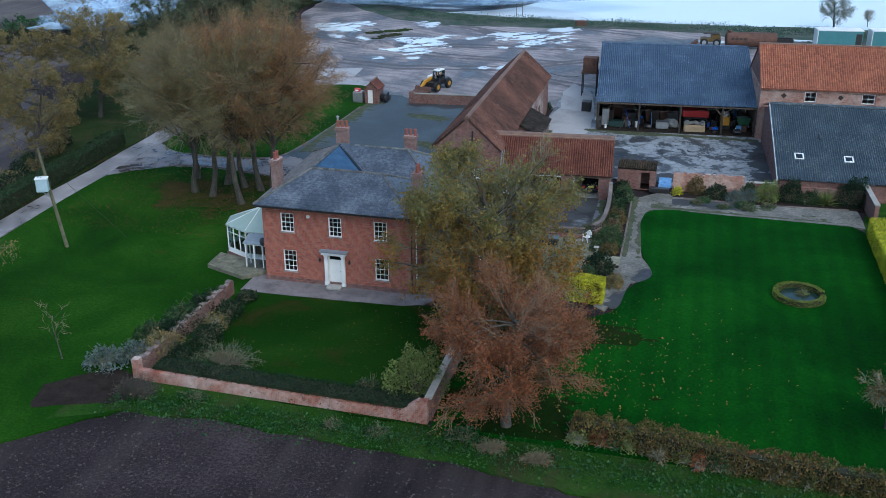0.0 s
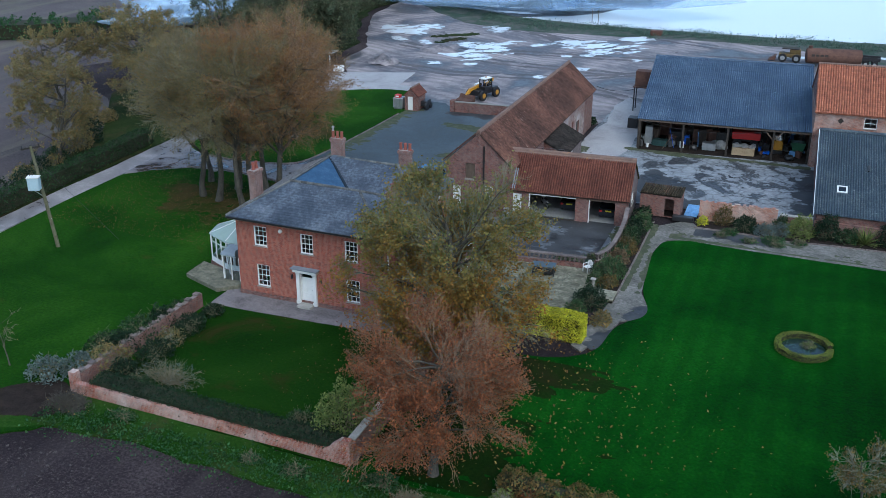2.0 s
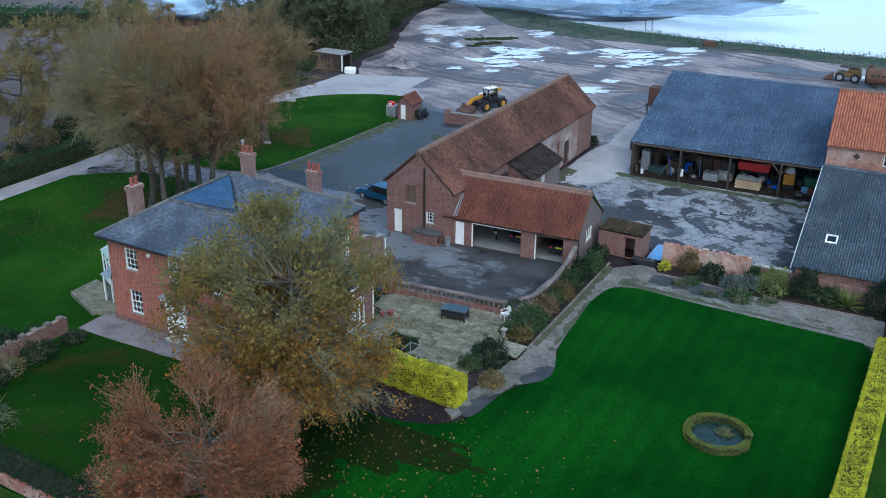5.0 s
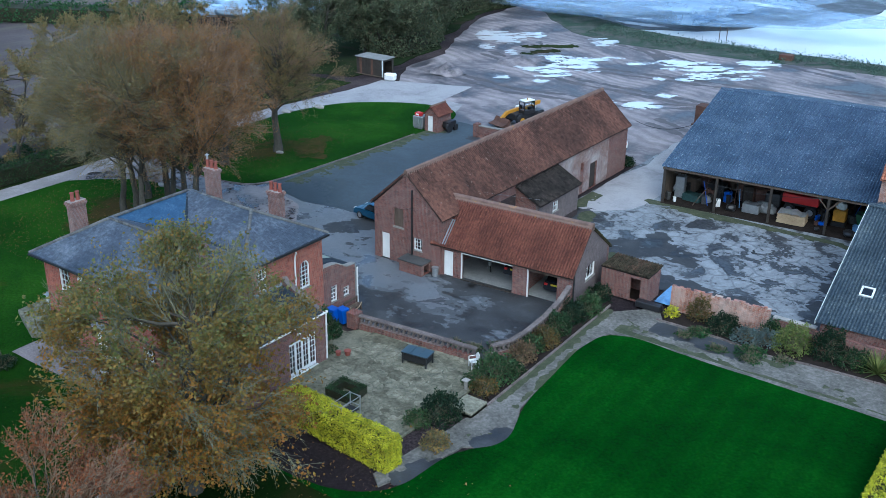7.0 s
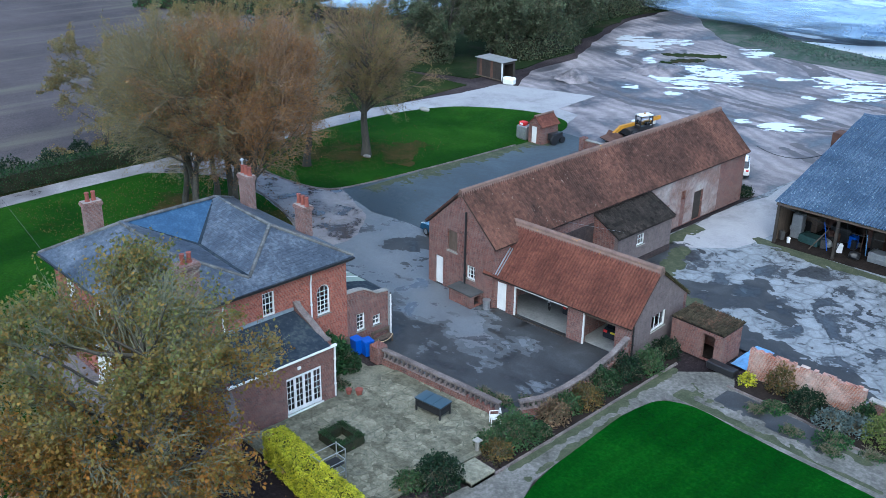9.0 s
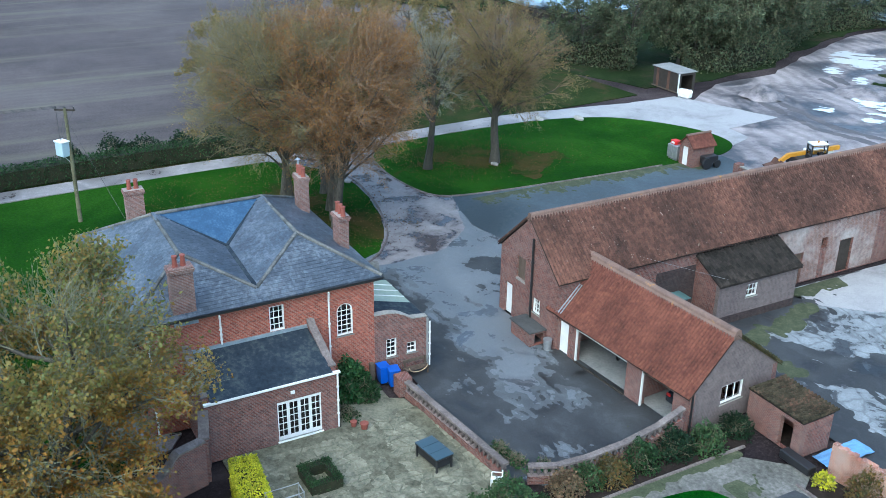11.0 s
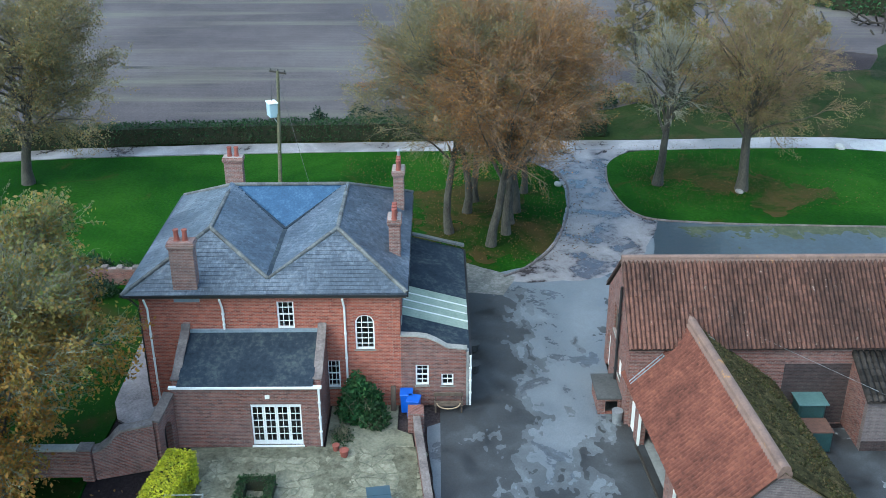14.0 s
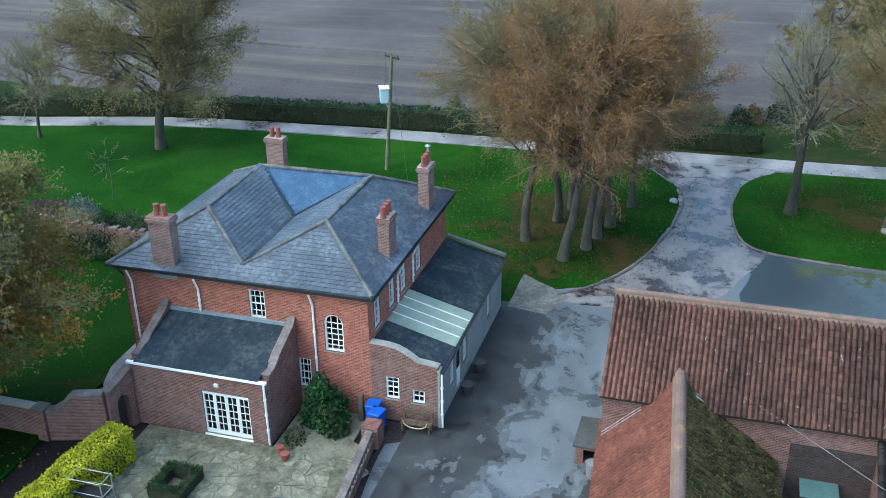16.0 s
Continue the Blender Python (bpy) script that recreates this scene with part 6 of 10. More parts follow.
solid("wall_yard", bm, BRICK_WORN, "old worn brick wall with a broken top between garden and yard", "wall", kind="structure", m=pose(0.1, 91.05, 0, 0, 0, 7.1))
wall_run("wall_garden_north", (6.7, 92.0), (9.4, 92.1), 1.1, 0.3, BRICK_OLD, "low brown brick garden wall", STONE)
wall_run("wall_garden_east", (17.2, 86.3), (16.9, 93.2), 1.75, 0.35, BRICK_OLD, "brown brick wall at the garden corner", STONE)
wall_run("wall_garden_back", (9.5, 91.4), (17.0, 91.5), 1.25, 0.25, BRICK_OLD, "brown brick garden wall under the corrugated roof")

# ---- front garden walls ----
wall_run("wall_front", (-30.45, 48.2), (-13.5, 47.75), 0.72, 0.36, BRICK_WALL, "low pinkish lichened brick wall along the field")
bm = bmesh.new()
prism(bm, [(0, 0), (1.62, 0), (1.62, 1.55), (1.0, 1.5), (0.75, 1.28), (0.5, 1.08), (0.25, 0.82), (0, 0.725)], 0.38, Matrix.Translation((0, -0.19, 0)))
solid("wall_ramp", bm, BRICK_WALL, "brick wall end sweeping up to the corner", "wall", kind="structure", m=pose(-13.49, 47.75, 0, 0, 0, -2.0))
solid("gate_pier", boxed(-30.95, -30.47, 48.1, 48.58, 0, 1.35, 0.02), BRICK_WALL, "square brick pier at the garden corner", "pier", kind="structure")
wall_run("wall_garden_right", (-11.95, 47.95), (-12.0, 62.1), 1.42, 0.34, BRICK_OLD, "brown brick garden wall under the trees", STONE)
SWEEP = [(0, 1.45), (0.35, 1.5), (0.75, 1.75), (1.05, 2.1), (1.25, 2.26), (2.6, 2.3)]
RISE = [(0, 2.3), (0.2, 2.36), (1.4, 2.88)]
ARCH = [(0.42, 0), (0.42, 1.5), (0.5, 1.74), (0.74, 1.9), (0.98, 1.74), (1.06, 1.5), (1.06, 0)]
for line, gap, at, lb in ((SWEEP, [], pose(-11.85, 62.7, 0, 0, 0, 106.7), "brick wall sweeping up beside the garden room"), (RISE, ARCH, pose(-12.62, 65.24, 0, 0, 0, 164), "brick wall with an arched opening joining the garden room")):
    bm = prism(bmesh.new(), [(0, 0)] + gap + [(line[-1][0], 0)] + line[::-1], 0.34, Matrix.Translation((0, -0.17, 0)))
    sw = solid("wall_sweep", bm, BRICK_OLD, lb, "wall", kind="structure", m=at)
    for (xa, za), (xb, zb) in zip(line, line[1:]):
        bm = prism(bmesh.new(), [(xa + 0.005, za), (xb - 0.005, zb), (xb - 0.005, zb + 0.1), (xa + 0.005, za + 0.1)], 0.48, Matrix.Translation((0, -0.24, 0)))
        part("coping_stone", bm, COPING, sw, "mossy stone coping", at)
wp = thing("wall_pier", (-11.8, 62.45, 0), "square brick pier where the wall turns", "pier", kind="structure")
part("shaft", boxed(-12.06, -11.56, 62.2, 62.7, 0, 1.6, 0.02), BRICK_OLD, wp)
part("cap_stone", boxed(-12.12, -11.5, 62.14, 62.76, 1.6, 1.7, 0.02), COPING, wp, "grey stone cap")
cw = wall_run("wall_garden_left", (-30.7, 48.6), (-30.3, 60.8), 1.05, 0.34, BRICK_OLD, "brown brick garden wall with stepped caps")
for i in range(13):
    y = 48.95 + 0.955 * i
    part("cap", boxed(-30.91 + 0.031 * i, -30.49 + 0.031 * i, y - 0.2, y + 0.2, 1.05, 1.2, 0.02), COPING, cw, "weathered wall cap")
solid("terrace_pier", boxed(-15.7, -14.95, 76.1, 76.85, 0, 1.1, 0.02), BRICK_OLD, "brick pier at the end of the terrace wall", "pier", kind="structure")


def honeycomb_wall(pts, hs, label):
    """A wall of open diamond brickwork that curves up to the garage."""
    ob = thing("honeycomb_wall", (*pts[0], 0), label, "wall", kind="structure")
    for i, (a, b) in enumerate(zip(pts, pts[1:])):
        d = Vector((b[0] - a[0], b[1] - a[1], 0))
        m = pose(a[0], a[1], 0, 0, 0, math.degrees(math.atan2(d.y, d.x)))
        h0, h1 = hs[i], hs[i + 1]
        bm = prism(bmesh.new(), [(0, 0), (d.length, 0), (d.length, h1 - 0.55), (0, h0 - 0.55)], 0.28, Matrix.Translation((0, -0.14, 0)))
        part("wall_base", bm, BRICK_OLD, ob, "brown brick base", m)
        bm = prism(bmesh.new(), [(0, h0 - 0.12), (d.length, h1 - 0.12), (d.length, h1), (0, h0)], 0.34, Matrix.Translation((0, -0.17, 0)))
        part("coping", bm, COPING, ob, "grey lichened coping", m)
        n = max(2, round(d.length / 0.36))
        bm = bmesh.new()
        for k in range(n):
            x = d.length * (k + 0.5) / n
            hh = h0 + (h1 - h0) * (k + 0.5) / n
            prism(bm, [(x - 0.1, hh - 0.34), (x, hh - 0.55), (x + 0.1, hh - 0.34), (x, hh - 0.12)], 0.2, Matrix.Translation((0, -0.1, 0)))
        part("diamond_pattern", bm, COPING, ob, "", m)
    return ob


honeycomb_wall([(-5.9, 78.2), (-5.35, 79.4), (-5.15, 81), (-5.1, 83), (-5.15, 85), (-5.3, 86.7)], [1.0, 1.0, 1.05, 1.2, 1.5, 1.95], "pierced honeycomb brick wall rising towards the garage")
honeycomb_wall([(-14.9, 76.5), (-12.1, 76.8), (-9.3, 77.1), (-6.5, 77.4)], [1.0, 1.0, 1.0, 0.95], "low pierced honeycomb brick wall beside the terrace")

# ---- plants ----
def fast_mesh(name, verts, quads, material, smooth=False):
    me = bpy.data.meshes.new(name)
    verts, quads = np.asarray(verts, np.float32), np.asarray(quads, np.int32)
    me.vertices.add(len(verts))
    me.vertices.foreach_set("co", verts.ravel())
    me.loops.add(quads.size)
    me.loops.foreach_set("vertex_index", quads.ravel())
    me.polygons.add(len(quads))
    me.polygons.foreach_set("loop_start", np.arange(0, quads.size, 4, dtype=np.int32))
    me.polygons.foreach_set("loop_total", np.full(len(quads), 4, np.int32))
    me.polygons.foreach_set("use_smooth", np.full(len(quads), smooth))
    me.materials.append(material)
    me.update(calc_edges=True)
    me.validate()
    return me


def unit(a):
    return a / np.maximum(np.linalg.norm(a, axis=-1, keepdims=True), 1e-9)


def spread(rng, start, way, length, nseg, curl, lift):
    """Bent lines from the starts: points (n, nseg + 1, 3)."""
    n = len(start)
    pts = [start]
    d = unit(way)
    for _ in range(nseg):
        d = unit(d + rng.normal(0, curl, (n, 3)) + np.array([0, 0, lift]))
        pts.append(pts[-1] + d * (length / nseg)[:, None])
    return np.stack(pts, 1)


def children(rng, pts, per, t0, t1, a0, a1, outward=None):
    """Starts and directions of side shoots along the lines."""
    n, s, _ = pts.shape
    t = rng.uniform(t0, t1, (n, per)) * (s - 1)
    i = np.minimum(t.astype(int), s - 2)
    f = (t - i)[..., None]
    k = np.arange(n)[:, None]
    p, q = pts[k, i], pts[k, i + 1]
    start = p * (1 - f) + q * f
    d = unit(q - p)
    r = unit(np.cross(d, rng.normal(size=d.shape)))
    a = rng.uniform(a0, a1, (n, per, 1))
    way = d * np.cos(a) + r * np.sin(a)
    if outward is not None:
        way = unit(way + 0.5 * unit(start - outward))
    return start.reshape(-1, 3), way.reshape(-1, 3), (t / (s - 1)).reshape(-1)


def tubes(pts, radii, sides):
    """Round bars along lines; radii (n, s)."""
    n, s, _ = pts.shape
    d = np.gradient(pts, axis=1)
    d = unit(d)
    ref = np.where(np.abs(d[..., 2:3]) > 0.9, np.array([1.0, 0, 0]), np.array([0, 0, 1.0]))
    u = unit(np.cross(d, ref))
    w = np.cross(d, u)
    a = 2 * np.pi * np.arange(sides) / sides
    ring = u[:, :, None] * np.cos(a)[:, None] + w[:, :, None] * np.sin(a)[:, None]
    v = pts[:, :, None] + ring * radii[:, :, None, None]
    base = (np.arange(n)[:, None, None] * s + np.arange(s - 1)[None, :, None]) * sides
    k = np.arange(sides)[None, None]
    k2 = (k + 1) % sides
    q = np.stack([base + k, base + k2, base + sides + k2, base + sides + k], -1)
    return v.reshape(-1, 3), q.reshape(-1, 4)


def join(*sets):
    vs, qs, o = [], [], 0
    for v, q in sets:
        vs.append(v)
        qs.append(q + o)
        o += len(v)
    return np.concatenate(vs), np.concatenate(qs)


def leaves(rng, at, size, droop=0.3):
    """A kite-shaped leaf at each point."""
    n = len(at)
    u = unit(rng.normal(size=(n, 3)) - np.array([0, 0, droop]))
    w = unit(np.cross(u, rng.normal(size=(n, 3))))
    s = (size * rng.uniform(0.6, 1.3, n))[:, None]
    v = np.stack([at, at + u * s * 0.5 + w * s * 0.32, at + u * s, at + u * s * 0.5 - w * s * 0.32], 1)
    return v.reshape(-1, 3), np.arange(4 * n).reshape(-1, 4)


def tree_meshes(seed, height, fork, radius, limbs, twigs, leaf_n, leaf_size, twig_mat, leaf_mat, low=0.0, bare_top=0.0, trunk_r=0.3, leafy=1.0, subs=9, fines=2, sub0=0.2):
    """Trunk with limbs, fine branches and leaves of one tree, standing on the origin."""
    rng = np.random.default_rng(seed)
    mid = np.array([0, 0, fork + (height - fork) * 0.5])
    half = np.array([radius, radius, (height - fork) * 0.55])
    trunk = spread(rng, np.zeros((1, 3)), np.array([[0, 0, 1.0]]), np.array([height * 0.72]), 9, 0.1, 0.12)
    tr = np.linspace(1, 0.25, 10)[None] * trunk_r
    tr[:, 0] *= 1.3
    st, wy, t = children(rng, trunk, limbs, fork / (height * 0.72) * 0.85, 0.98, 0.6, 1.0)
    az = np.arange(limbs) * 2.4 + rng.uniform(0, 0.6, limbs)
    el = np.clip((st[:, 2] - fork) / (height - fork) * 1.5 - 0.1 - low, -0.35, 1.3) + rng.uniform(-0.15, 0.25, limbs)
    goal = mid + half * np.stack([np.cos(az) * np.cos(el), np.sin(az) * np.cos(el), np.sin(el)], 1) * rng.uniform(0.72, 0.95, (limbs, 1))
    way = goal - st
    ln = np.linalg.norm(way, axis=1)
    limb = spread(rng, st, unit(way) + np.array([0, 0, 0.12]), ln, 7, 0.13, -0.01)
    r_l = trunk_r * 0.30 * np.clip(ln / (radius * 1.2), 0.35, 1)[:, None] * np.linspace(1, 0.16, 8)[None]
    st, wy, t = children(rng, limb, subs, sub0, 1.0, 0.4, 1.0, mid)
    l2 = radius * 0.36 * rng.uniform(0.6, 1.25, len(st)) * (1.15 - 0.55 * t)
    sub = spread(rng, st, wy, l2, 5, 0.16, 0.03)
    r_2 = np.repeat(np.clip(0.022 * (l2 / 1.5), 0.012, 0.04)[:, None], 6, 1) * np.linspace(1, 0.4, 6)[None]
    st, wy, t = children(rng, sub, twigs, 0.1, 1.0, 0.3, 0.95, mid)
    l3 = radius * 0.19 * rng.uniform(0.5, 1.3, len(st))
    tw = spread(rng, st, wy, l3, 2, 0.24, 0.05)
    r_3 = np.repeat(np.array([[0.013, 0.010, 0.006]]), len(st), 0)
    st, wy, t = children(rng, tw, fines, 0.2, 1.0, 0.3, 0.8, mid)
    l4 = radius * 0.085 * rng.uniform(0.5, 1.3, len(st))
    fine = spread(rng, st, wy, l4, 1, 0.15, 0.05)
    r_4 = np.repeat(np.array([[0.008, 0.004]]), len(st), 0)
    wood = fast_mesh("trunk", *join(tubes(trunk, tr, 9), tubes(limb, r_l, 6)), BARK, True)
    br = fast_mesh("branch_work", *join(tubes(sub, r_2, 4), tubes(tw, r_3, 3), tubes(fine, r_4, 3)), twig_mat)
    ends = np.concatenate([0.5 * (fine[:, 0] + fine[:, 1]), fine[:, 1], tw[:, 1], tw[:, 2]])
    chance = np.ones(len(ends))
    if bare_top:
        chance = np.clip(1.25 - bare_top * (ends[:, 2] - fork) / (height - fork), 0.06, 1)
    clump = np.array([noise.noise((x * 0.45, y * 0.45, z * 0.45 + seed)) for x, y, z in ends[::4]])
    chance *= np.repeat(np.clip(0.45 + 1.6 * clump * leafy, 0.04, 1.3), 4)[:len(ends)] if len(ends) % 4 == 0 else np.resize(np.repeat(np.clip(0.45 + 1.6 * clump * leafy, 0.04, 1.3), 4), len(ends))
    pick = rng.choice(len(ends), leaf_n, p=chance / chance.sum())
    at = ends[pick] + rng.normal(0, 0.12, (leaf_n, 3))
    lf = fast_mesh("crown", *leaves(rng, at, leaf_size), leaf_mat)
    return wood, br, lf


def plant_tree(meshes, x, y, label, group="", category="tree", name="tree", rz=0.0, s=1.0, sz=None):
    ob = thing(name, (x, y, 0), label, category, group, rz=rz)
    m = pose(x, y, -0.05, 0, 0, rz) @ Matrix.Diagonal((s, s, sz or s, 1))
    for nm, me in zip(("trunk", "branch_work", "crown"), meshes):
        if me is not None:
            part(nm, me, None, ob, "", m)
    return ob


LEAF_OLIVE = foliage("olive_yellow_leaf", [(0.115, 0.145, 0.046), (0.18, 0.18, 0.052), (0.28, 0.17, 0.042), (0.195, 0.185, 0.056), (0.15, 0.165, 0.062), (0.24, 0.16, 0.05)], through_light=0.4, low=([(0.24, 0.125, 0.025), (0.36, 0.16, 0.03), (0.14, 0.12, 0.03), (0.3, 0.19, 0.035), (0.3, 0.12, 0.025)], 8.8))
LEAF_RUST = foliage("copper_beech_leaf", [(0.13, 0.05, 0.026), (0.22, 0.078, 0.034), (0.3, 0.105, 0.038), (0.11, 0.058, 0.032)])
LEAF_ORANGE = foliage("orange_brown_leaf", [(0.165, 0.102, 0.043), (0.24, 0.118, 0.038), (0.31, 0.138, 0.04), (0.165, 0.128, 0.056)])
LEAF_BROWN = foliage("dull_olive_leaf", [(0.14, 0.14, 0.06), (0.2, 0.17, 0.068), (0.26, 0.16, 0.055), (0.13, 0.14, 0.07)])
LEAF_DARK = foliage("dark_wood_leaf", [(0.06, 0.085, 0.05), (0.085, 0.112, 0.062), (0.115, 0.13, 0.07), (0.11, 0.1, 0.06)], through_light=0.3)
LEAF_GREEN = foliage("evergreen_leaf", [(0.012, 0.035, 0.012), (0.025, 0.06, 0.02), (0.045, 0.085, 0.03)])
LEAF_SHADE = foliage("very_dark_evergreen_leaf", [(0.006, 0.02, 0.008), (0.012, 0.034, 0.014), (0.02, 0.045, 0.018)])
LEAF_LIGHT = foliage("light_green_leaf", [(0.085, 0.13, 0.035), (0.15, 0.19, 0.05), (0.21, 0.22, 0.07)])
LEAF_YELLOW = foliage("golden_privet_leaf", [(0.48, 0.46, 0.02), (0.62, 0.58, 0.03), (0.26, 0.33, 0.02), (0.7, 0.64, 0.06), (0.15, 0.22, 0.02)])
LEAF_FEATHER = foliage("feathery_green_leaf", [(0.025, 0.065, 0.025), (0.045, 0.095, 0.035), (0.075, 0.125, 0.045), (0.05, 0.08, 0.035)])
LEAF_STRAW = foliage("dry_straw_leaf", [(0.15, 0.1, 0.06), (0.24, 0.16, 0.09), (0.1, 0.085, 0.045), (0.2, 0.12, 0.08)])
LEAF_BOX = foliage("clipped_box_leaf", [(0.05, 0.075, 0.02), (0.09, 0.11, 0.03), (0.13, 0.13, 0.04)])
LEAF_MOSS = foliage("roof_moss", [(0.03, 0.04, 0.012), (0.07, 0.065, 0.02), (0.1, 0.07, 0.03), (0.05, 0.06, 0.02)])
LEAF_GREY = foliage("grey_blue_leaf", [(0.07, 0.1, 0.09), (0.12, 0.16, 0.15), (0.16, 0.2, 0.19)])
LEAF_HEDGE = foliage("mixed_autumn_hedge_leaf", [(0.07, 0.06, 0.02), (0.14, 0.09, 0.03), (0.2, 0.12, 0.035), (0.05, 0.07, 0.025), (0.11, 0.1, 0.035)])
LEAF_NETTLE = foliage("rough_weed_leaf", [(0.015, 0.055, 0.018), (0.028, 0.085, 0.026), (0.055, 0.11, 0.035)])
# leaf colour paled and blued for the haze over the bank
LEAF_BANK = foliage("bank_weed_leaf_with_haze", [(0.06, 0.11, 0.08), (0.085, 0.14, 0.1), (0.11, 0.14, 0.105)])
LITTER = foliage("fallen_leaf", [(0.16, 0.09, 0.03), (0.24, 0.15, 0.04), (0.12, 0.06, 0.025), (0.3, 0.2, 0.06)])

LITTER_DULL = foliage("dull_fallen_leaf", [(0.1, 0.058, 0.022), (0.14, 0.075, 0.025), (0.07, 0.045, 0.018)])


def blob_points(rng, n, rx, ry, h, shell=0.35):
    """Points in a rounded lumpy heap, mostly near its skin."""
    v = unit(rng.normal(size=(n, 3)))
    v[:, 2] = np.abs(v[:, 2]) * 1.05 - 0.05
    r = 1 - shell * rng.random(n) ** 1.6
    lump = np.array([noise.noise((a * 1.9, b * 1.9, c * 1.9)) for a, b, c in v])
    return v * (r * (0.92 + 0.32 * lump))[:, None] * np.array([rx, ry, h])


def bush(x, y, rx, ry, h, mat, label, n=900, leaf=0.16, seed=0, twig=None, stems=40, category="shrub", name="shrub", z=0.0, group=""):
    rng = np.random.default_rng(seed + int(abs(x * 13 + y * 7)))
    ob = thing(name, (x, y, z), label, category, group)
    m = pose(x, y, z)
    st = np.zeros((stems, 3)) + rng.normal(0, 0.12, (stems, 3)) * np.array([rx, ry, 0])
    goal = blob_points(rng, stems, rx, ry, h, 0.2)
    pts = spread(rng, st, goal - st + np.array([0, 0, 0.3]), np.linalg.norm(goal - st, axis=1), 4, 0.24, -0.04)
    rad = np.repeat(np.linspace(0.022, 0.007, 5)[None], stems, 0)
    s2, w2, _ = children(rng, pts, 3 if n > 300 else 8, 0.3, 1.0, 0.5, 1.4)
    p2 = spread(rng, s2, w2, 0.3 * min(rx, h) * rng.uniform(0.5, 1.4, len(s2)) + 0.1, 2, 0.3, 0.0)
    r2 = np.repeat(np.array([[0.009, 0.008, 0.005]]), len(s2), 0)
    part("stem_work", fast_mesh("stem_work", *join(tubes(pts, rad, 4), tubes(p2, r2, 3)), twig or TWIG), None, ob, "", m)
    if n:
        at = blob_points(rng, n, rx, ry, h)
        part("foliage", fast_mesh("foliage", *leaves(rng, at, leaf, 0.0), mat), None, ob, "", m)
    return ob


def hedge(name, pts, w, h, mat, label, per_m=420, leaf=0.11, seed=5, core=None, lumpy=0.15, kind="", category="hedge"):
    """A clipped or rough hedge along a line: stems and a dark fill, coloured as inner shade, under a skin of leaves."""
    rng = np.random.default_rng(seed)
    ob = thing(name, (pts[0][0], pts[0][1], 0), label, category, "", kind)
    P = np.array(smooth_loop(pts, 8, False))
    seg = np.linalg.norm(np.diff(P, axis=0), axis=1)
    cum = np.concatenate([[0], np.cumsum(seg)])
    total = cum[-1]
    n = int(total * per_m)
    s = rng.uniform(0, total, n)
    i = np.clip(np.searchsorted(cum, s) - 1, 0, len(seg) - 1)
    f = ((s - cum[i]) / seg[i])[:, None]
    c = P[i] * (1 - f) + P[i + 1] * f
    d = (P[i + 1] - P[i]) / seg[i][:, None]
    nrm = np.stack([-d[:, 1], d[:, 0]], 1)
    side = rng.random(n)
    lump = np.array([noise.noise((a * 0.6, 7.3, seed)) + 0.5 * noise.noise((a * 2.1, 1.3, seed)) for a in s])
    hh = h * (1 + lumpy * lump)
    ww = w / 2 * (1 + lumpy * 0.8 * np.roll(lump, 3))
    top = side < w / (w + 2 * h)
    u = np.where(top, rng.uniform(-1, 1, n), np.sign(rng.random(n) - 0.5) * (1 - 0.18 * rng.random(n) ** 2)) * ww
    z = np.where(top, hh - 0.12 * rng.random(n), rng.random(n) * hh)
    at = np.concatenate([c + nrm * u[:, None], z[:, None]], 1)
    m_ = int(per_m * w * 0.7)
    for P0, P1, sg in ((P[0], P[1], -1), (P[-1], P[-2], -1)):
        dd = unit((P1 - P0)[None])[0]
        nn = np.array([-dd[1], dd[0]])
        uu = rng.uniform(-w / 2, w / 2, m_)
        ends_ = P0 + nn * uu[:, None] + dd * (sg * 0.12 * rng.random(m_))[:, None]
        at = np.concatenate([at, np.concatenate([ends_, (rng.random(m_) * h)[:, None]], 1)])
    part("foliage", fast_mesh("foliage", *leaves(rng, at, leaf, 0.0), mat), None, ob)
    k = int(total * 5)
    sk = np.linspace(0, total, k)
    j = np.clip(np.searchsorted(cum, sk) - 1, 0, len(seg) - 1)
    fk = ((sk - cum[j]) / seg[j])[:, None]
    base = np.concatenate([P[j] * (1 - fk) + P[j + 1] * fk + rng.normal(0, w * 0.12, (k, 2)), np.zeros((k, 1))], 1)
    st = spread(rng, base, np.tile([0, 0, 1.0], (k, 1)) + rng.normal(0, 0.25, (k, 3)), h * rng.uniform(0.7, 0.95, k), 4, 0.12, 0.1)
    part("stem_work", fast_mesh("stem_work", *tubes(st, np.repeat(np.linspace(0.03, 0.01, 5)[None], k, 0), 4), TWIG), None, ob)
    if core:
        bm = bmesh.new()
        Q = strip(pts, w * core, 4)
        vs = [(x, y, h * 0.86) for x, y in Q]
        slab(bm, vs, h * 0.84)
        part("inner_growth", bm, HEDGE_CORE, ob, "dark solid fill coloured as shade inside the hedge")
    return ob


# near-black fill colour; the shade between the leaves is put into it
HEDGE_CORE = surface("painted_hedge_shade", (0.012, 0.016, 0.008), (0.04, 0.04, 0.018), None, 2, 12, 0.95, 0.8, 0.05)

# trees of the garden
plant_tree(tree_meshes(11, 13.3, 2.2, 6.1, 46, 10, 66000, 0.18, TWIG_LICHEN, LEAF_OLIVE, 0.25, 0.45, 0.42, subs=12, sub0=0.08), -10.6, 58.8, "large lime tree with olive and orange leaves thinning at the top", name="lime_tree")
plant_tree(tree_meshes(12, 9.6, 1.0, 4.5, 42, 9, 42000, 0.12, TWIG_RUST, LEAF_RUST, 0.38, 0.5, 0.26, 0.6), -7.5, 48.5, "copper beech with rusty leaves and bare pale top twigs", name="copper_beech")
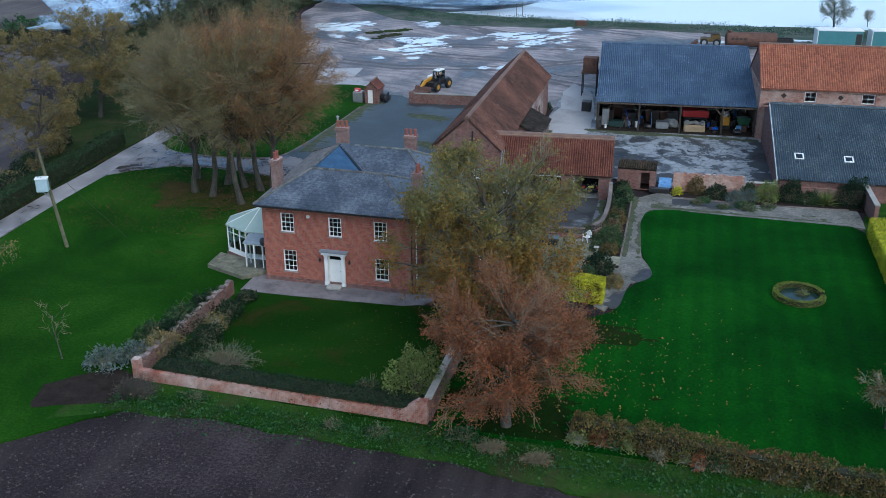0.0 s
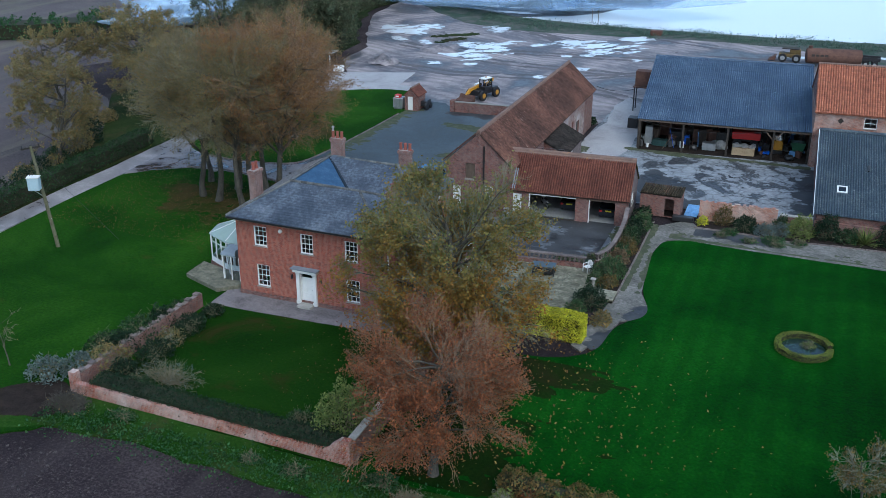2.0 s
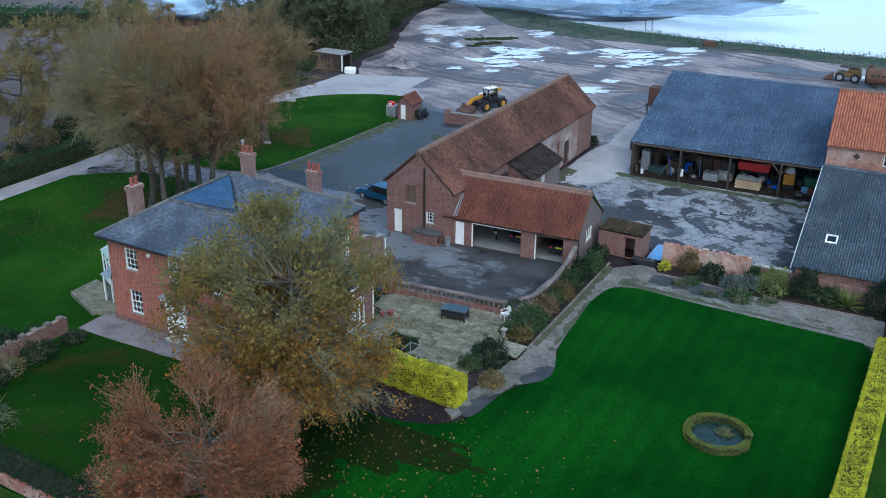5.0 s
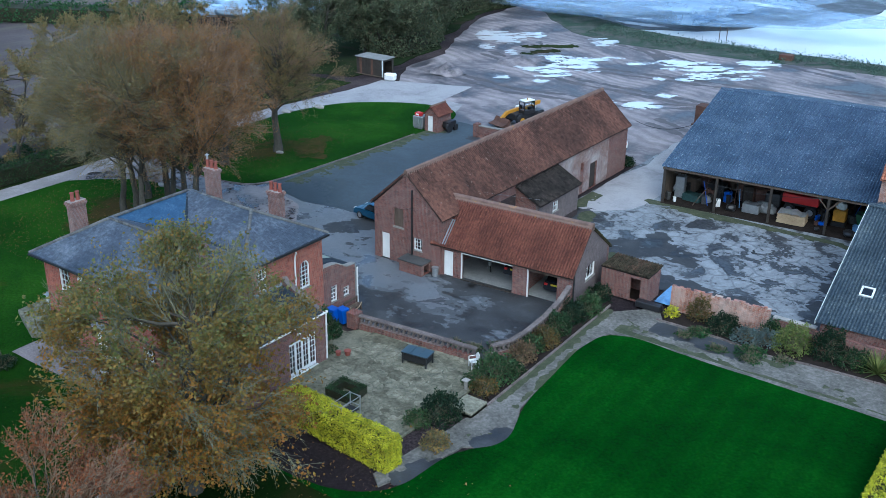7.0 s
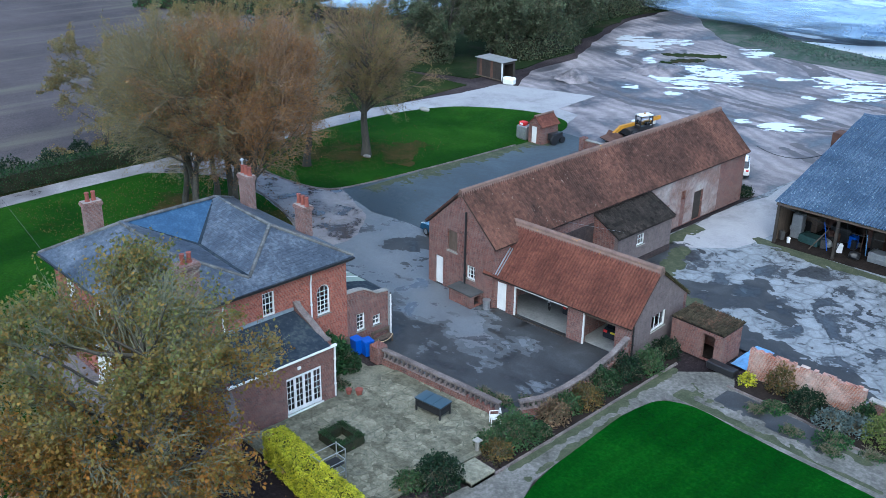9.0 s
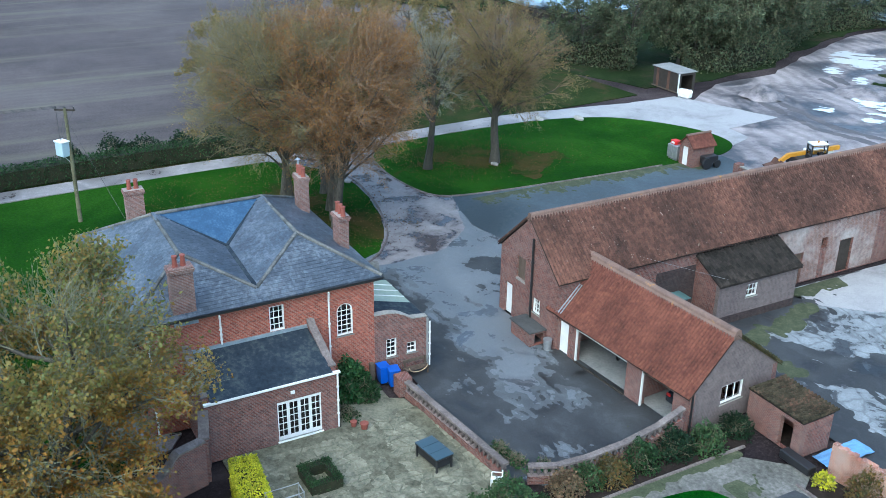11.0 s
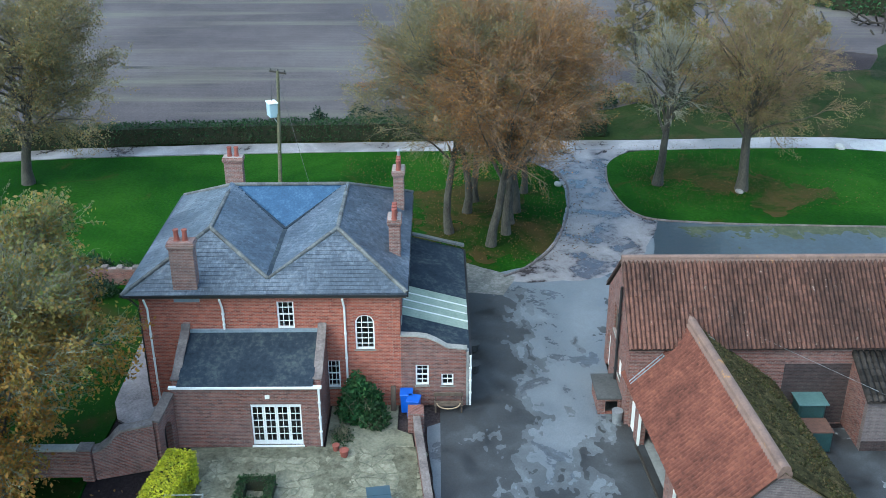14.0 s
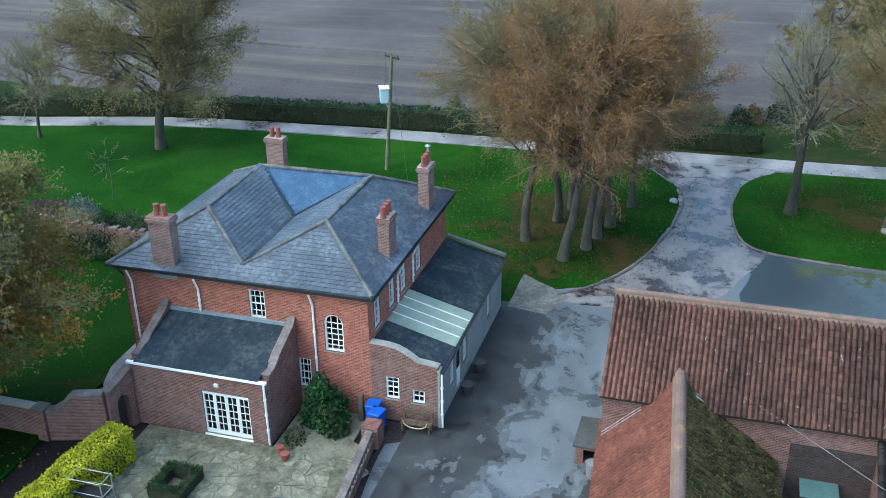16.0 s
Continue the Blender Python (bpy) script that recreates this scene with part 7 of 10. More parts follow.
# avenue clump
AV = [tree_meshes(21, 17.0, 5.2, 6.6, 42, 9, 42000, 0.105, TWIG_RUST, LEAF_ORANGE, 0.0, 0.2, 0.31, 0.4, subs=10, fines=2), tree_meshes(22, 16.4, 5.4, 6.4, 40, 9, 36000, 0.105, TWIG, LEAF_BROWN, 0.0, 0.2, 0.3, 0.4, subs=10, fines=2), tree_meshes(23, 15.0, 3.6, 5.6, 32, 8, 16000, 0.12, TWIG_GREY, LEAF_BROWN, -0.1, 0.3, 0.28, 0.35)]
for k, (x, y, v, s) in enumerate(((-37.7, 78.3, 1, 0.95), (-35.65, 81.0, 0, 1.0), (-37.5, 82.1, 0, 0.93), (-41.2, 79.6, 1, 0.98), (-43.3, 80.2, 2, 1.0), (-41.3, 83.0, 0, 1.0), (-39.3, 82.5, 1, 0.9), (-44.9, 83.9, 2, 0.92))):
    plant_tree(AV[v], x, y, "tall autumn tree with brown twigs and few leaves", "clump of trees beside the drive", rz=57.0 * k, s=s)
plant_tree(tree_meshes(44, 13.2, 4.0, 3.6, 24, 8, 1500, 0.15, TWIG_GREY, LEAF_BROWN, 0.0, 0.3, 0.36), -46.4, 94.1, "nearly bare grey tree on the island lawn")
plant_tree(tree_meshes(25, 14.2, 4.6, 5.4, 38, 9, 40000, 0.1, TWIG_RUST, LEAF_BROWN, -0.05, 0.2, 0.42, 0.35), -45.25, 100.1, "broad autumn tree with thick pale trunk")
plant_tree(tree_meshes(27, 15.0, 4.0, 7.0, 46, 10, 72000, 0.14, TWIG, LEAF_BROWN, 0.15, 0.2, 0.42, 0.35, subs=10, sub0=0.1), -47.2, 46.6, "broad brown autumn tree beside the lane")
plant_tree(AV[2], -46.95, 35.4, "small bare tree beside the lane", rz=30, s=0.55)
plant_tree(tree_meshes(28, 4.4, 1.2, 1.4, 9, 2, 20, 0.08, TWIG, LEAF_BROWN, 0.0, 0.3, 0.05, 1.0, 4, 1), -36.7, 49.2, "thin bare sapling on the lawn", name="sapling")
plant_tree(tree_meshes(29, 4.6, 1.0, 2.0, 14, 6, 3600, 0.12, TWIG_GREY, LEAF_HEDGE, 0.3, 0.2, 0.09), 13.4, 53.4, "small olive-brown tree in the hedge", name="small_tree")
# trees along the lane and the wood
DK = [tree_meshes(31, 14.5, 1.0, 6.4, 24, 5, 14000, 0.3, TWIG, LEAF_DARK, 0.45, 0.1, 0.3, 0.7, 7, 1), tree_meshes(32, 17.0, 1.6, 6.2, 26, 6, 22000, 0.23, TWIG, LEAF_BROWN, 0.4, 0.15, 0.3, 0.8, 7, 1)]
for k, (x, y, v, s) in enumerate(((-66.6, 101.5, 1, 0.82), (-61.8, 82.5, 1, 0.72), (-71.5, 110.5, 1, 0.72), (-74.5, 98.0, 1, 0.7), 
                                  (-66.5, 139, 0, 0.9), (-65.5, 144.5, 0, 1.0), (-69.5, 157, 0, 0.95), (-75, 167, 0, 1.05), (-71, 146, 0, 1.05), (-78, 155, 0, 1.1), (-79, 180, 0, 1.0), (-82, 168, 0, 1.1),
                                  (-64.5, 140, 0, 0.85), (-67.5, 150, 0, 0.9), (-74, 188, 0, 0.9), (-67.5, 141, 0, 1.05), (-68, 151, 0, 1.1), (-72, 129, 0, 0.85), (-68.5, 133, 0, 0.8))):
    plant_tree(DK[v], x, y, "dense dark olive tree at the edge of the wood" if v == 0 else "tall olive-brown tree near the lane", "wood beside the yard" if v == 0 else "", rz=71.0 * k, s=s)
plant_tree(tree_meshes(36, 6.4, 0.9, 2.9, 26, 7, 5000, 0.13, TWIG_GREY, LEAF_GREY, 0.2, 0.2, 0.16), 23.2, 179.2, "bare round tree on the far bank", rz=10)
plant_tree(AV[2], 29, 183, "low bare tree on the far bank", rz=80, s=0.2)

# hedges
hedge("wood_undergrowth", [(-65.5, 139), (-63.4, 143), (-64.2, 149), (-69.5, 158), (-75, 170), (-75, 188)], 4.0, 2.9, LEAF_DARK, "dark bushy undergrowth at the edge of the wood", 420, 0.32, 16, 0.45, 0.9, category="undergrowth")
hedge("wood_undergrowth", [(-68, 133), (-74, 129), (-82, 131)], 3.5, 3.0, LEAF_DARK, "dark bushy undergrowth at the edge of the wood", 380, 0.32, 17, 0.6, 0.5, category="undergrowth")
hedge("bramble_bank", [(-130, 123), (-116, 131), (-108, 137), (-98, 146)], 7.0, 2.6, LEAF_NETTLE, "sprawling green bramble bank at the field end", 130, 0.4, 41, 0.7, 0.6, category="brambles")
hedge("lane_hedge", [(-50.2, -30), (-50.3, 5), (-52.2, 28), (-55.6, 44), (-57.0, 58.5), (-57.5, 68), (-57.9, 79), (-58.4, 92)], 1.5, 1.65, LEAF_GREEN, "dark green field hedge along the lane", 330, 0.19, 6, 0.9, 0.08)
hedge("golden_hedge", [(-11.4, 66.6), (-8, 66.2), (-3.9, 65.9)], 1.25, 1.75, LEAF_YELLOW, "clipped golden yellow privet hedge", 3200, 0.095, 7, 0.74, 0.08)
hedge("yellow_hedge", [(17.1, 58), (17.0, 70), (16.9, 83.5)], 1.3, 1.7, LEAF_YELLOW, "clipped yellow-green hedge along the lawn", 1600, 0.11, 8, 0.74, 0.08)
hedge("field_hedge", [(-3.6, 48.5), (0, 48.1), (4, 47.45), (9, 47.1), (16, 46.4), (24, 45.6)], 1.2, 1.3, LEAF_HEDGE, "rough autumn hedge between lawn and field", 700, 0.14, 9, 0.45, 0.45)
hedge("border_hedge", [(-29.4, 48.9), (-20, 48.5), (-12.2, 48.3)], 1.4, 1.05, LEAF_SHADE, "low dark evergreen hedge inside the wall", 600, 0.12, 10, 0.85, 0.12)
_rh = random.Random(15)
for k in range(44):
    x = -3.6 + 0.62 * k + _rh.uniform(-0.3, 0.3)
    y = float(np.interp(x, (-4, 0, 4, 9, 16, 24), (48.5, 48.1, 47.45, 47.1, 46.4, 45.6))) + _rh.uniform(-0.75, 0.4)
    mt, nm = _rh.choice(((LEAF_HEDGE, "brown"), (LEAF_HEDGE, "brown"), (LEAF_RUST, "rusty"), (LEAF_NETTLE, "green"), (LEAF_BOX, "olive green"), (LEAF_LIGHT, "light green")))
    h = _rh.uniform(0.9, 1.65)
    bush(x, y, _rh.uniform(0.4, 0.8), _rh.uniform(0.4, 0.65), h, mt, nm + " leafy shrub in the field hedge", int(300 * h), 0.15, k, TWIG_GREY, 30, group="shrubs of the field hedge")
# shrubs by the field corner and front garden
bush(-33.4, 49.0, 1.5, 1.2, 1.6, LEAF_GREY, "blue-grey leafy shrub on bare earth", 1100, 0.18)
bush(-32.0, 50.3, 1.2, 1.2, 1.5, LEAF_GREY, "blue-grey leafy shrub beside the wall", 800, 0.18)
bush(-29.8, 46.6, 1.8, 1.1, 1.0, LEAF_BROWN, "heap of cut brown branches", 60, 0.1, twig=BARK, stems=160, category="brushwood", name="brush_pile")
bush(-30.6, 51.2, 1.7, 1.6, 2.0, LEAF_BROWN, "olive-brown shrub growing over the wall", 1500, 0.15)
bush(-31.2, 55.0, 1.5, 1.9, 2.1, LEAF_GREEN, "dark evergreen shrub against the wall", 1300, 0.16)
bush(-32.4, 53.2, 1.4, 1.5, 1.3, LEAF_GREEN, "dark evergreen shrub on the lawn edge", 1100, 0.16)
bush(-28.9, 55.2, 0.9, 1.2, 1.5, LEAF_BROWN, "pale brown grassy shrub by the wall", 700, 0.14, twig=TWIG_GREY)
bush(-30.9, 58.8, 0.9, 1.0, 1.5, LEAF_GREEN, "evergreen shrub by the wall end", 700, 0.14)
bush(-26.0, 51.2, 2.6, 1.3, 1.7, LEAF_GREY, "pale bare spreading shrub in the garden", 500, 0.09, twig=TWIG, stems=110)
bush(-16.3, 50.2, 1.1, 0.8, 1.0, LEAF_GREEN, "small evergreen shrub in the border", 500, 0.13)
bush(-13.4, 50.4, 2.1, 2.0, 3.6, LEAF_LIGHT, "light green rounded shrub by the wall corner", 5200, 0.15)
bush(-26.2, 46.9, 1.2, 0.5, 0.5, LEAF_NETTLE, "low green weeds at the wall foot", 350, 0.16, category="weeds", name="weeds")
bush(-17.0, 46.0, 0.7, 0.5, 0.5, LEAF_NETTLE, "low green weeds at the wall foot", 220, 0.16, category="weeds", name="weeds")
bush(-14.4, 45.9, 1.0, 0.6, 0.55, LEAF_NETTLE, "low green weeds at the wall foot", 320, 0.16, category="weeds", name="weeds")
bush(-9.6, 46.6, 1.2, 0.8, 0.9, LEAF_NETTLE, "green weeds under the beech", 420, 0.16, category="weeds", name="weeds")
bush(-7.8, 45.9, 1.2, 0.6, 0.5, LEAF_RUST, "heap of rusty cut twigs", 150, 0.1, stems=120, category="brushwood", name="brush_pile")
bush(-5.2, 45.4, 1.2, 0.5, 0.6, LEAF_RUST, "heap of rusty cut twigs", 200, 0.1, stems=90, category="brushwood", name="brush_pile")
for x, y, rx, ry, h in ((-28.9, 57.4, 1.0, 1.6, 1.35), (-28.7, 53.4, 1.1, 1.7, 1.5), (-29.0, 50.6, 0.9, 1.1, 1.5), (-31.0, 53.0, 1.0, 1.6, 1.9), (-30.9, 57.0, 0.9, 1.2, 1.9), (-28.8, 60.0, 0.8, 1.0, 0.9)):
    bush(x, y, rx, ry, h, LEAF_SHADE, "dark evergreen shrub along the stepped wall", int(900 * h), 0.15)
bush(-27.6, 50.0, 1.5, 0.9, 0.9, LEAF_GREEN, "low dark evergreen shrub in the corner", 700, 0.14)
# terrace and bed planting
bush(-16.2, 73.9, 0.95, 1.15, 2.5, LEAF_NETTLE, "dark evergreen climber against the house wall", 4200, 0.2, stems=70)
bush(-15.6, 74.6, 0.6, 0.7, 1.5, LEAF_GREEN, "low evergreen shrub beside the climber", 900, 0.18)
for x, y, r, h, mt, lb in ((-4.5, 76.4, 1.15, 1.8, LEAF_FEATHER, "large feathery green shrub by the steps"), (-5.2, 75.1, 0.6, 0.9, LEAF_FEATHER, "small feathery green shrub by the steps"), (-4.2, 74.9, 0.75, 0.9, LEAF_HEDGE, "low brown shrub by the steps"), (-3.9, 77.7, 0.55, 0.85, LEAF_GREEN, "small round clipped evergreen shrub"), (-4.4, 79.3, 0.8, 1.3, LEAF_STRAW, "pale straw-brown grassy shrub in the bed"), (-4.5, 80.6, 0.7, 1.2, LEAF_FEATHER, "feathery green shrub in the bed"),
                           (-4.3, 81.8, 0.9, 1.3, LEAF_HEDGE, "brown autumn shrub in the bed"), (-4.5, 83.6, 0.9, 1.5, LEAF_GREEN, "evergreen shrub in the bed"), (-4.5, 85.6, 0.9, 1.6, LEAF_GREEN, "dark shrub under the honeycomb wall"),
                           (-4.1, 87.3, 0.85, 1.6, LEAF_FEATHER, "rounded blue-green shrub beside the garage gable"), (-4.5, 89.6, 0.8, 1.2, LEAF_GREEN, "dark shrub beside the brick store"), (-4.7, 71.3, 1.1, 1.6, LEAF_GREEN, "broad dark laurel by the golden hedge"), (-5.4, 70.0, 0.7, 0.9, LEAF_FEATHER, "feathery green shrub beside the terrace"), (-3.3, 68.8, 0.7, 1.0, LEAF_BROWN, "bare brown shrub by the path"),
                           (0.6, 90.2, 0.45, 0.8, LEAF_YELLOW, "small yellow-green shrub under the wall"), (2.2, 91.1, 0.8, 1.7, LEAF_HEDGE, "brown shrub trained on the wall"), (4.1, 90.3, 1.0, 1.3, LEAF_GREEN, "dark rounded shrub under the wall"),
                           (5.8, 89.9, 0.9, 1.0, LEAF_GREY, "grey-green lavender-like shrub in the bed"), (7.0, 90.2, 0.8, 1.1, LEAF_GREY, "grey leafy shrub in the bed"), (6.9, 91.0, 0.6, 1.5, LEAF_GREEN, "upright evergreen shrub under the wall"), (8.5, 90.4, 1.1, 1.9, LEAF_LIGHT, "light green leafy shrub in the bed"),
                           (10.6, 90.9, 1.0, 2.1, LEAF_GREEN, "dark upright evergreen shrub in the bed"), (12.2, 90.7, 0.9, 1.2, LEAF_GREEN, "evergreen shrub in the bed"), (16.0, 91.2, 1.4, 2.6, LEAF_GREEN, "tall dark shrub in the wall corner"), (6.6, 88.4, 0.9, 0.4, LEAF_NETTLE, "low green ground cover by the path"), (3.0, 89.0, 0.7, 0.35, LEAF_NETTLE, "low green ground cover by the path")):
    bush(x, y, r * 1.2, r * 1.15, h * 1.1, LEAF_SHADE if mt is LEAF_GREEN and "dark" in lb else mt, lb, int(1300 * r * max(h, 0.8)), 0.14)


def spiky(x, y, r, label):
    rng = np.random.default_rng(3)
    n = 70
    st = np.zeros((n, 3))
    wy = unit(rng.normal(size=(n, 3)))
    wy[:, 2] = np.abs(wy[:, 2]) + 0.25
    pts = spread(rng, st, wy, np.full(n, r * 1.25), 4, 0.03, -0.06)
    side = unit(np.cross(wy, np.array([0, 0, 1.0])))[:, None] * np.array([0.05, 0.06, 0.05, 0.03, 0.004])[None, :, None]
    v = np.stack([pts - side, pts + side], 2).reshape(-1, 3)
    q = [((i * 5 + j) * 2, (i * 5 + j) * 2 + 1, (i * 5 + j + 1) * 2 + 1, (i * 5 + j + 1) * 2) for i in range(n) for j in range(4)]
    return solid("yucca", fast_mesh("yucca", v, q, LEAF_LIGHT), None, label, "plant", m=pose(x, y, 0.05))


for x, y, r in ((4.8, 87.6, 0.9), (6.9, 87.4, 0.8), (2.4, 88.1, 0.7), (8.6, 88.6, 0.8), (-7.4, 78.6, 0.9), (-8.6, 78.4, 0.8), (-6.4, 79.6, 0.7)):
    bush(x, y, r, r * 0.6, 0.35, LEAF_NETTLE, "low green weeds growing through paving", int(330 * r), 0.13, category="weeds", name="weeds")
spiky(13.6, 90.5, 1.3, "spiky green yucca in the bed")


def box_ring(x, y, r0, r1, h, label):
    """A clipped ring of box with a gap."""
    rng = np.random.default_rng(4)
    ob = thing("pond_hedge", (x, y, 0), label, "hedge")
    n = 5200
    a = rng.uniform(0.25, 2 * math.pi - 0.05, n)
    top = rng.random(n) < 0.5
    r = np.where(top, rng.uniform(r0, r1, n), np.where(rng.random(n) < 0.6, r1, r0))
    z = np.where(top, h, rng.random(n) * h) + rng.normal(0, 0.015, n)
    at = np.stack([r * np.cos(a), r * np.sin(a), z], 1)
    part("foliage", fast_mesh("foliage", *leaves(rng, at, 0.07, 0.0), LEAF_BOXRING), None, ob, "", pose(x, y, 0))
    v, f = [], []
    k = 40
    for i in range(k + 1):
        t = 0.25 + (2 * math.pi - 0.3) * i / k
        for rr, zz in ((r0 + 0.04, 0), (r1 - 0.04, 0), (r1 - 0.04, h - 0.03), (r0 + 0.04, h - 0.03)):
            v.append((rr * math.cos(t), rr * math.sin(t), zz))
    for i in range(k):
        for j in range(4):
            f.append((4 * i + j, 4 * i + (j + 1) % 4, 4 * i + 4 + (j + 1) % 4, 4 * i + 4 + j))
    f += [(0, 3, 2, 1), (4 * k, 4 * k + 1, 4 * k + 2, 4 * k + 3)]
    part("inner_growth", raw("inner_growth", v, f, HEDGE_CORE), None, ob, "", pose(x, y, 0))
    return ob


LEAF_BOXRING = foliage("yellow_green_box_leaf", [(0.15, 0.19, 0.03), (0.24, 0.27, 0.045), (0.11, 0.15, 0.03)])
box_ring(9.9, 70.05, 1.48, 1.82, 0.45, "clipped round box hedge ring about the pond")
_b = bmesh.new()
bmesh.ops.create_circle(_b, cap_ends=True, segments=40, radius=1.42)
solid("pond", _b, PONDWATER, "small dark round pond inside the hedge ring", "pond", kind="structure", m=pose(9.9, 70.05, 0.06))
bush(10.2, 70.5, 0.6, 0.5, 0.3, LEAF_LIGHT, "pale water plants in the pond", 160, 0.13, stems=20, category="water plant", name="water_plant", z=0.05)
# fallen leaves
_rng = np.random.default_rng(8)
_n = 1500
_at = np.stack([_rng.normal(-4.5, 5.0, _n), _rng.normal(56.5, 5.5, _n), np.full(_n, 0.045)], 1)
_at = _at[(_at[:, 0] > -11.2) & (_at[:, 1] > 47.8) & (_at[:, 1] < 70) & (_at[:, 0] < 14)]
solid("fallen_leaves", fast_mesh("fallen_leaves", *leaves(_rng, _at, 0.17, 0.0), LITTER), None, "scattered brown and yellow fallen leaves on grass", "leaves", kind="stuff")
_n = 5000
_at = np.stack([_rng.uniform(-53, -33, _n), _rng.uniform(70, 88, _n), np.full(_n, 0.04)], 1)
solid("fallen_leaves", fast_mesh("fallen_leaves", *leaves(_rng, _at, 0.12, 0.0), LITTER_DULL), None, "brown fallen leaves under the clump of trees", "leaves", kind="stuff")
_n = 6000
_at = np.stack([_rng.normal(-47.5, 4.0, _n), _rng.normal(98, 5.0, _n), np.full(_n, 0.06)], 1)
_at = _at[(_at[:, 0] > -55.5) & (_at[:, 0] < -41.2) & (_at[:, 1] > 92) & (_at[:, 1] < 118)]
solid("fallen_leaves", fast_mesh("fallen_leaves", *leaves(_rng, _at, 0.1, 0.0), LITTER_DULL), None, "brown fallen leaves on the island lawn", "leaves", kind="stuff")
_n = 800
_at = np.stack([_rng.normal(-14, 6.0, _n), _rng.uniform(49.5, 62, _n), np.full(_n, 0.03)], 1)
_at = _at[(_at[:, 0] > -28) & (_at[:, 0] < -12.4)]
solid("fallen_leaves", fast_mesh("fallen_leaves", *leaves(_rng, _at, 0.11, 0.0), LITTER_DULL), None, "scattered fallen leaves in the front garden", "leaves", kind="stuff")
# clods and stones lying on the tilled earth
_n = 9000
_v = np.array([(1, 0, 0), (0, 1, 0), (-1, 0, 0), (0, -1, 0), (0, 0, 0.8)], float)
_c = np.stack([_rng.uniform(-46, 16, _n), _rng.uniform(27, 44.6, _n), np.full(_n, -0.12)], 1)
_c = _c[_c[:, 1] < 43.0 + 0.25 * np.minimum(0, _c[:, 0] + 31)]
_s = _rng.uniform(0.02, 0.085, len(_c))[:, None, None] * _rng.uniform(0.6, 1.5, (len(_c), 5, 3))
_q = np.array([(0, 1, 4, 4), (1, 2, 4, 4), (2, 3, 4, 4), (3, 0, 4, 4)])
_me = bpy.data.meshes.new("clods")
_me.from_pydata((_c[:, None] + _v * _s).reshape(-1, 3).tolist(), [], [(5 * i + a, 5 * i + b, 5 * i + c) for i in range(len(_c)) for a, b, c, _ in _q.tolist()])
_me.materials.append(CLOD)
solid("soil_clods", _me, None, "small pale clods and stones on tilled earth", "soil", kind="stuff")
# rough tufts on the verge and the bank
_n = 8000
_x = _rng.uniform(-31, 24, _n)
_at = np.stack([_x, 45.6 + _rng.normal(0, 0.8, _n) - 0.06 * np.maximum(0, _x + 3), np.full(_n, 0.02) + 0.12 * _rng.random(_n)], 1)
solid("verge_weeds", fast_mesh("verge_weeds", *leaves(_rng, _at, 0.17, -0.6), LEAF_NETTLE), None, "low green weeds and grass along the field edge", "weeds", kind="stuff")
_n = 24000
_x = _rng.uniform(-50, 110, _n)
_at = np.stack([_x, 174.9 + _rng.normal(0, 1.7, _n) + np.where(_x < -45, (-45 - _x) * 0.7, 0) + 2.0 * np.sin(_x * 0.4) * _rng.random(_n), 0.6 * _rng.random(_n) ** 2], 1)
solid("bank_weeds", fast_mesh("bank_weeds", *leaves(_rng, _at, 0.24, -0.3), LEAF_BANK), None, "rough green growth along the flood bank", "weeds", kind="stuff")

# scrub along the lane hedge
_rs = random.Random(52)
for k in range(16):
    t_ = k / 15.0
    x, y = -60.6 - 8.5 * t_ * t_ + _rs.uniform(-1.0, 1.0), 68 + 30 * t_ + _rs.uniform(-0.8, 0.8)
    mt, nm = _rs.choice(((LEAF_HEDGE, "brown"), (LEAF_BROWN, "olive"), (LEAF_GREEN, "dark green"), (LEAF_SHADE, "dark green")))
    h = _rs.uniform(1.2, 2.4)
    bush(x, y, _rs.uniform(1.0, 1.9), _rs.uniform(1.0, 1.9), h, mt, nm + " scrub bush along the lane hedge", int(420 * h), 0.2, 300 + k, TWIG, 24, group="scrub along the lane hedge")

# ---- things out of doors ----
def wheel(parent, x, y, z, r, w, axis='y', rim=None):
    d = Vector((0, w / 2, 0)) if axis == 'y' else Vector((w / 2, 0, 0))
    c = Vector((x, y, z))
    bm = rod(c - d, c + d, r, n=20)
    bmesh.ops.bevel(bm, geom=[e for e in bm.edges if len(e.link_faces) == 2 and any(len(f.verts) > 6 for f in e.link_faces)], offset=w * 0.16, segments=2, affect='EDGES')
    t = part("wheel", bm, RUBBER, parent, "black rubber tyre")
    part("rim", rod(c - d * 1.04, c + d * 1.04, r * 0.55, n=14), rim or STEEL, t, "wheel rim")
    return t


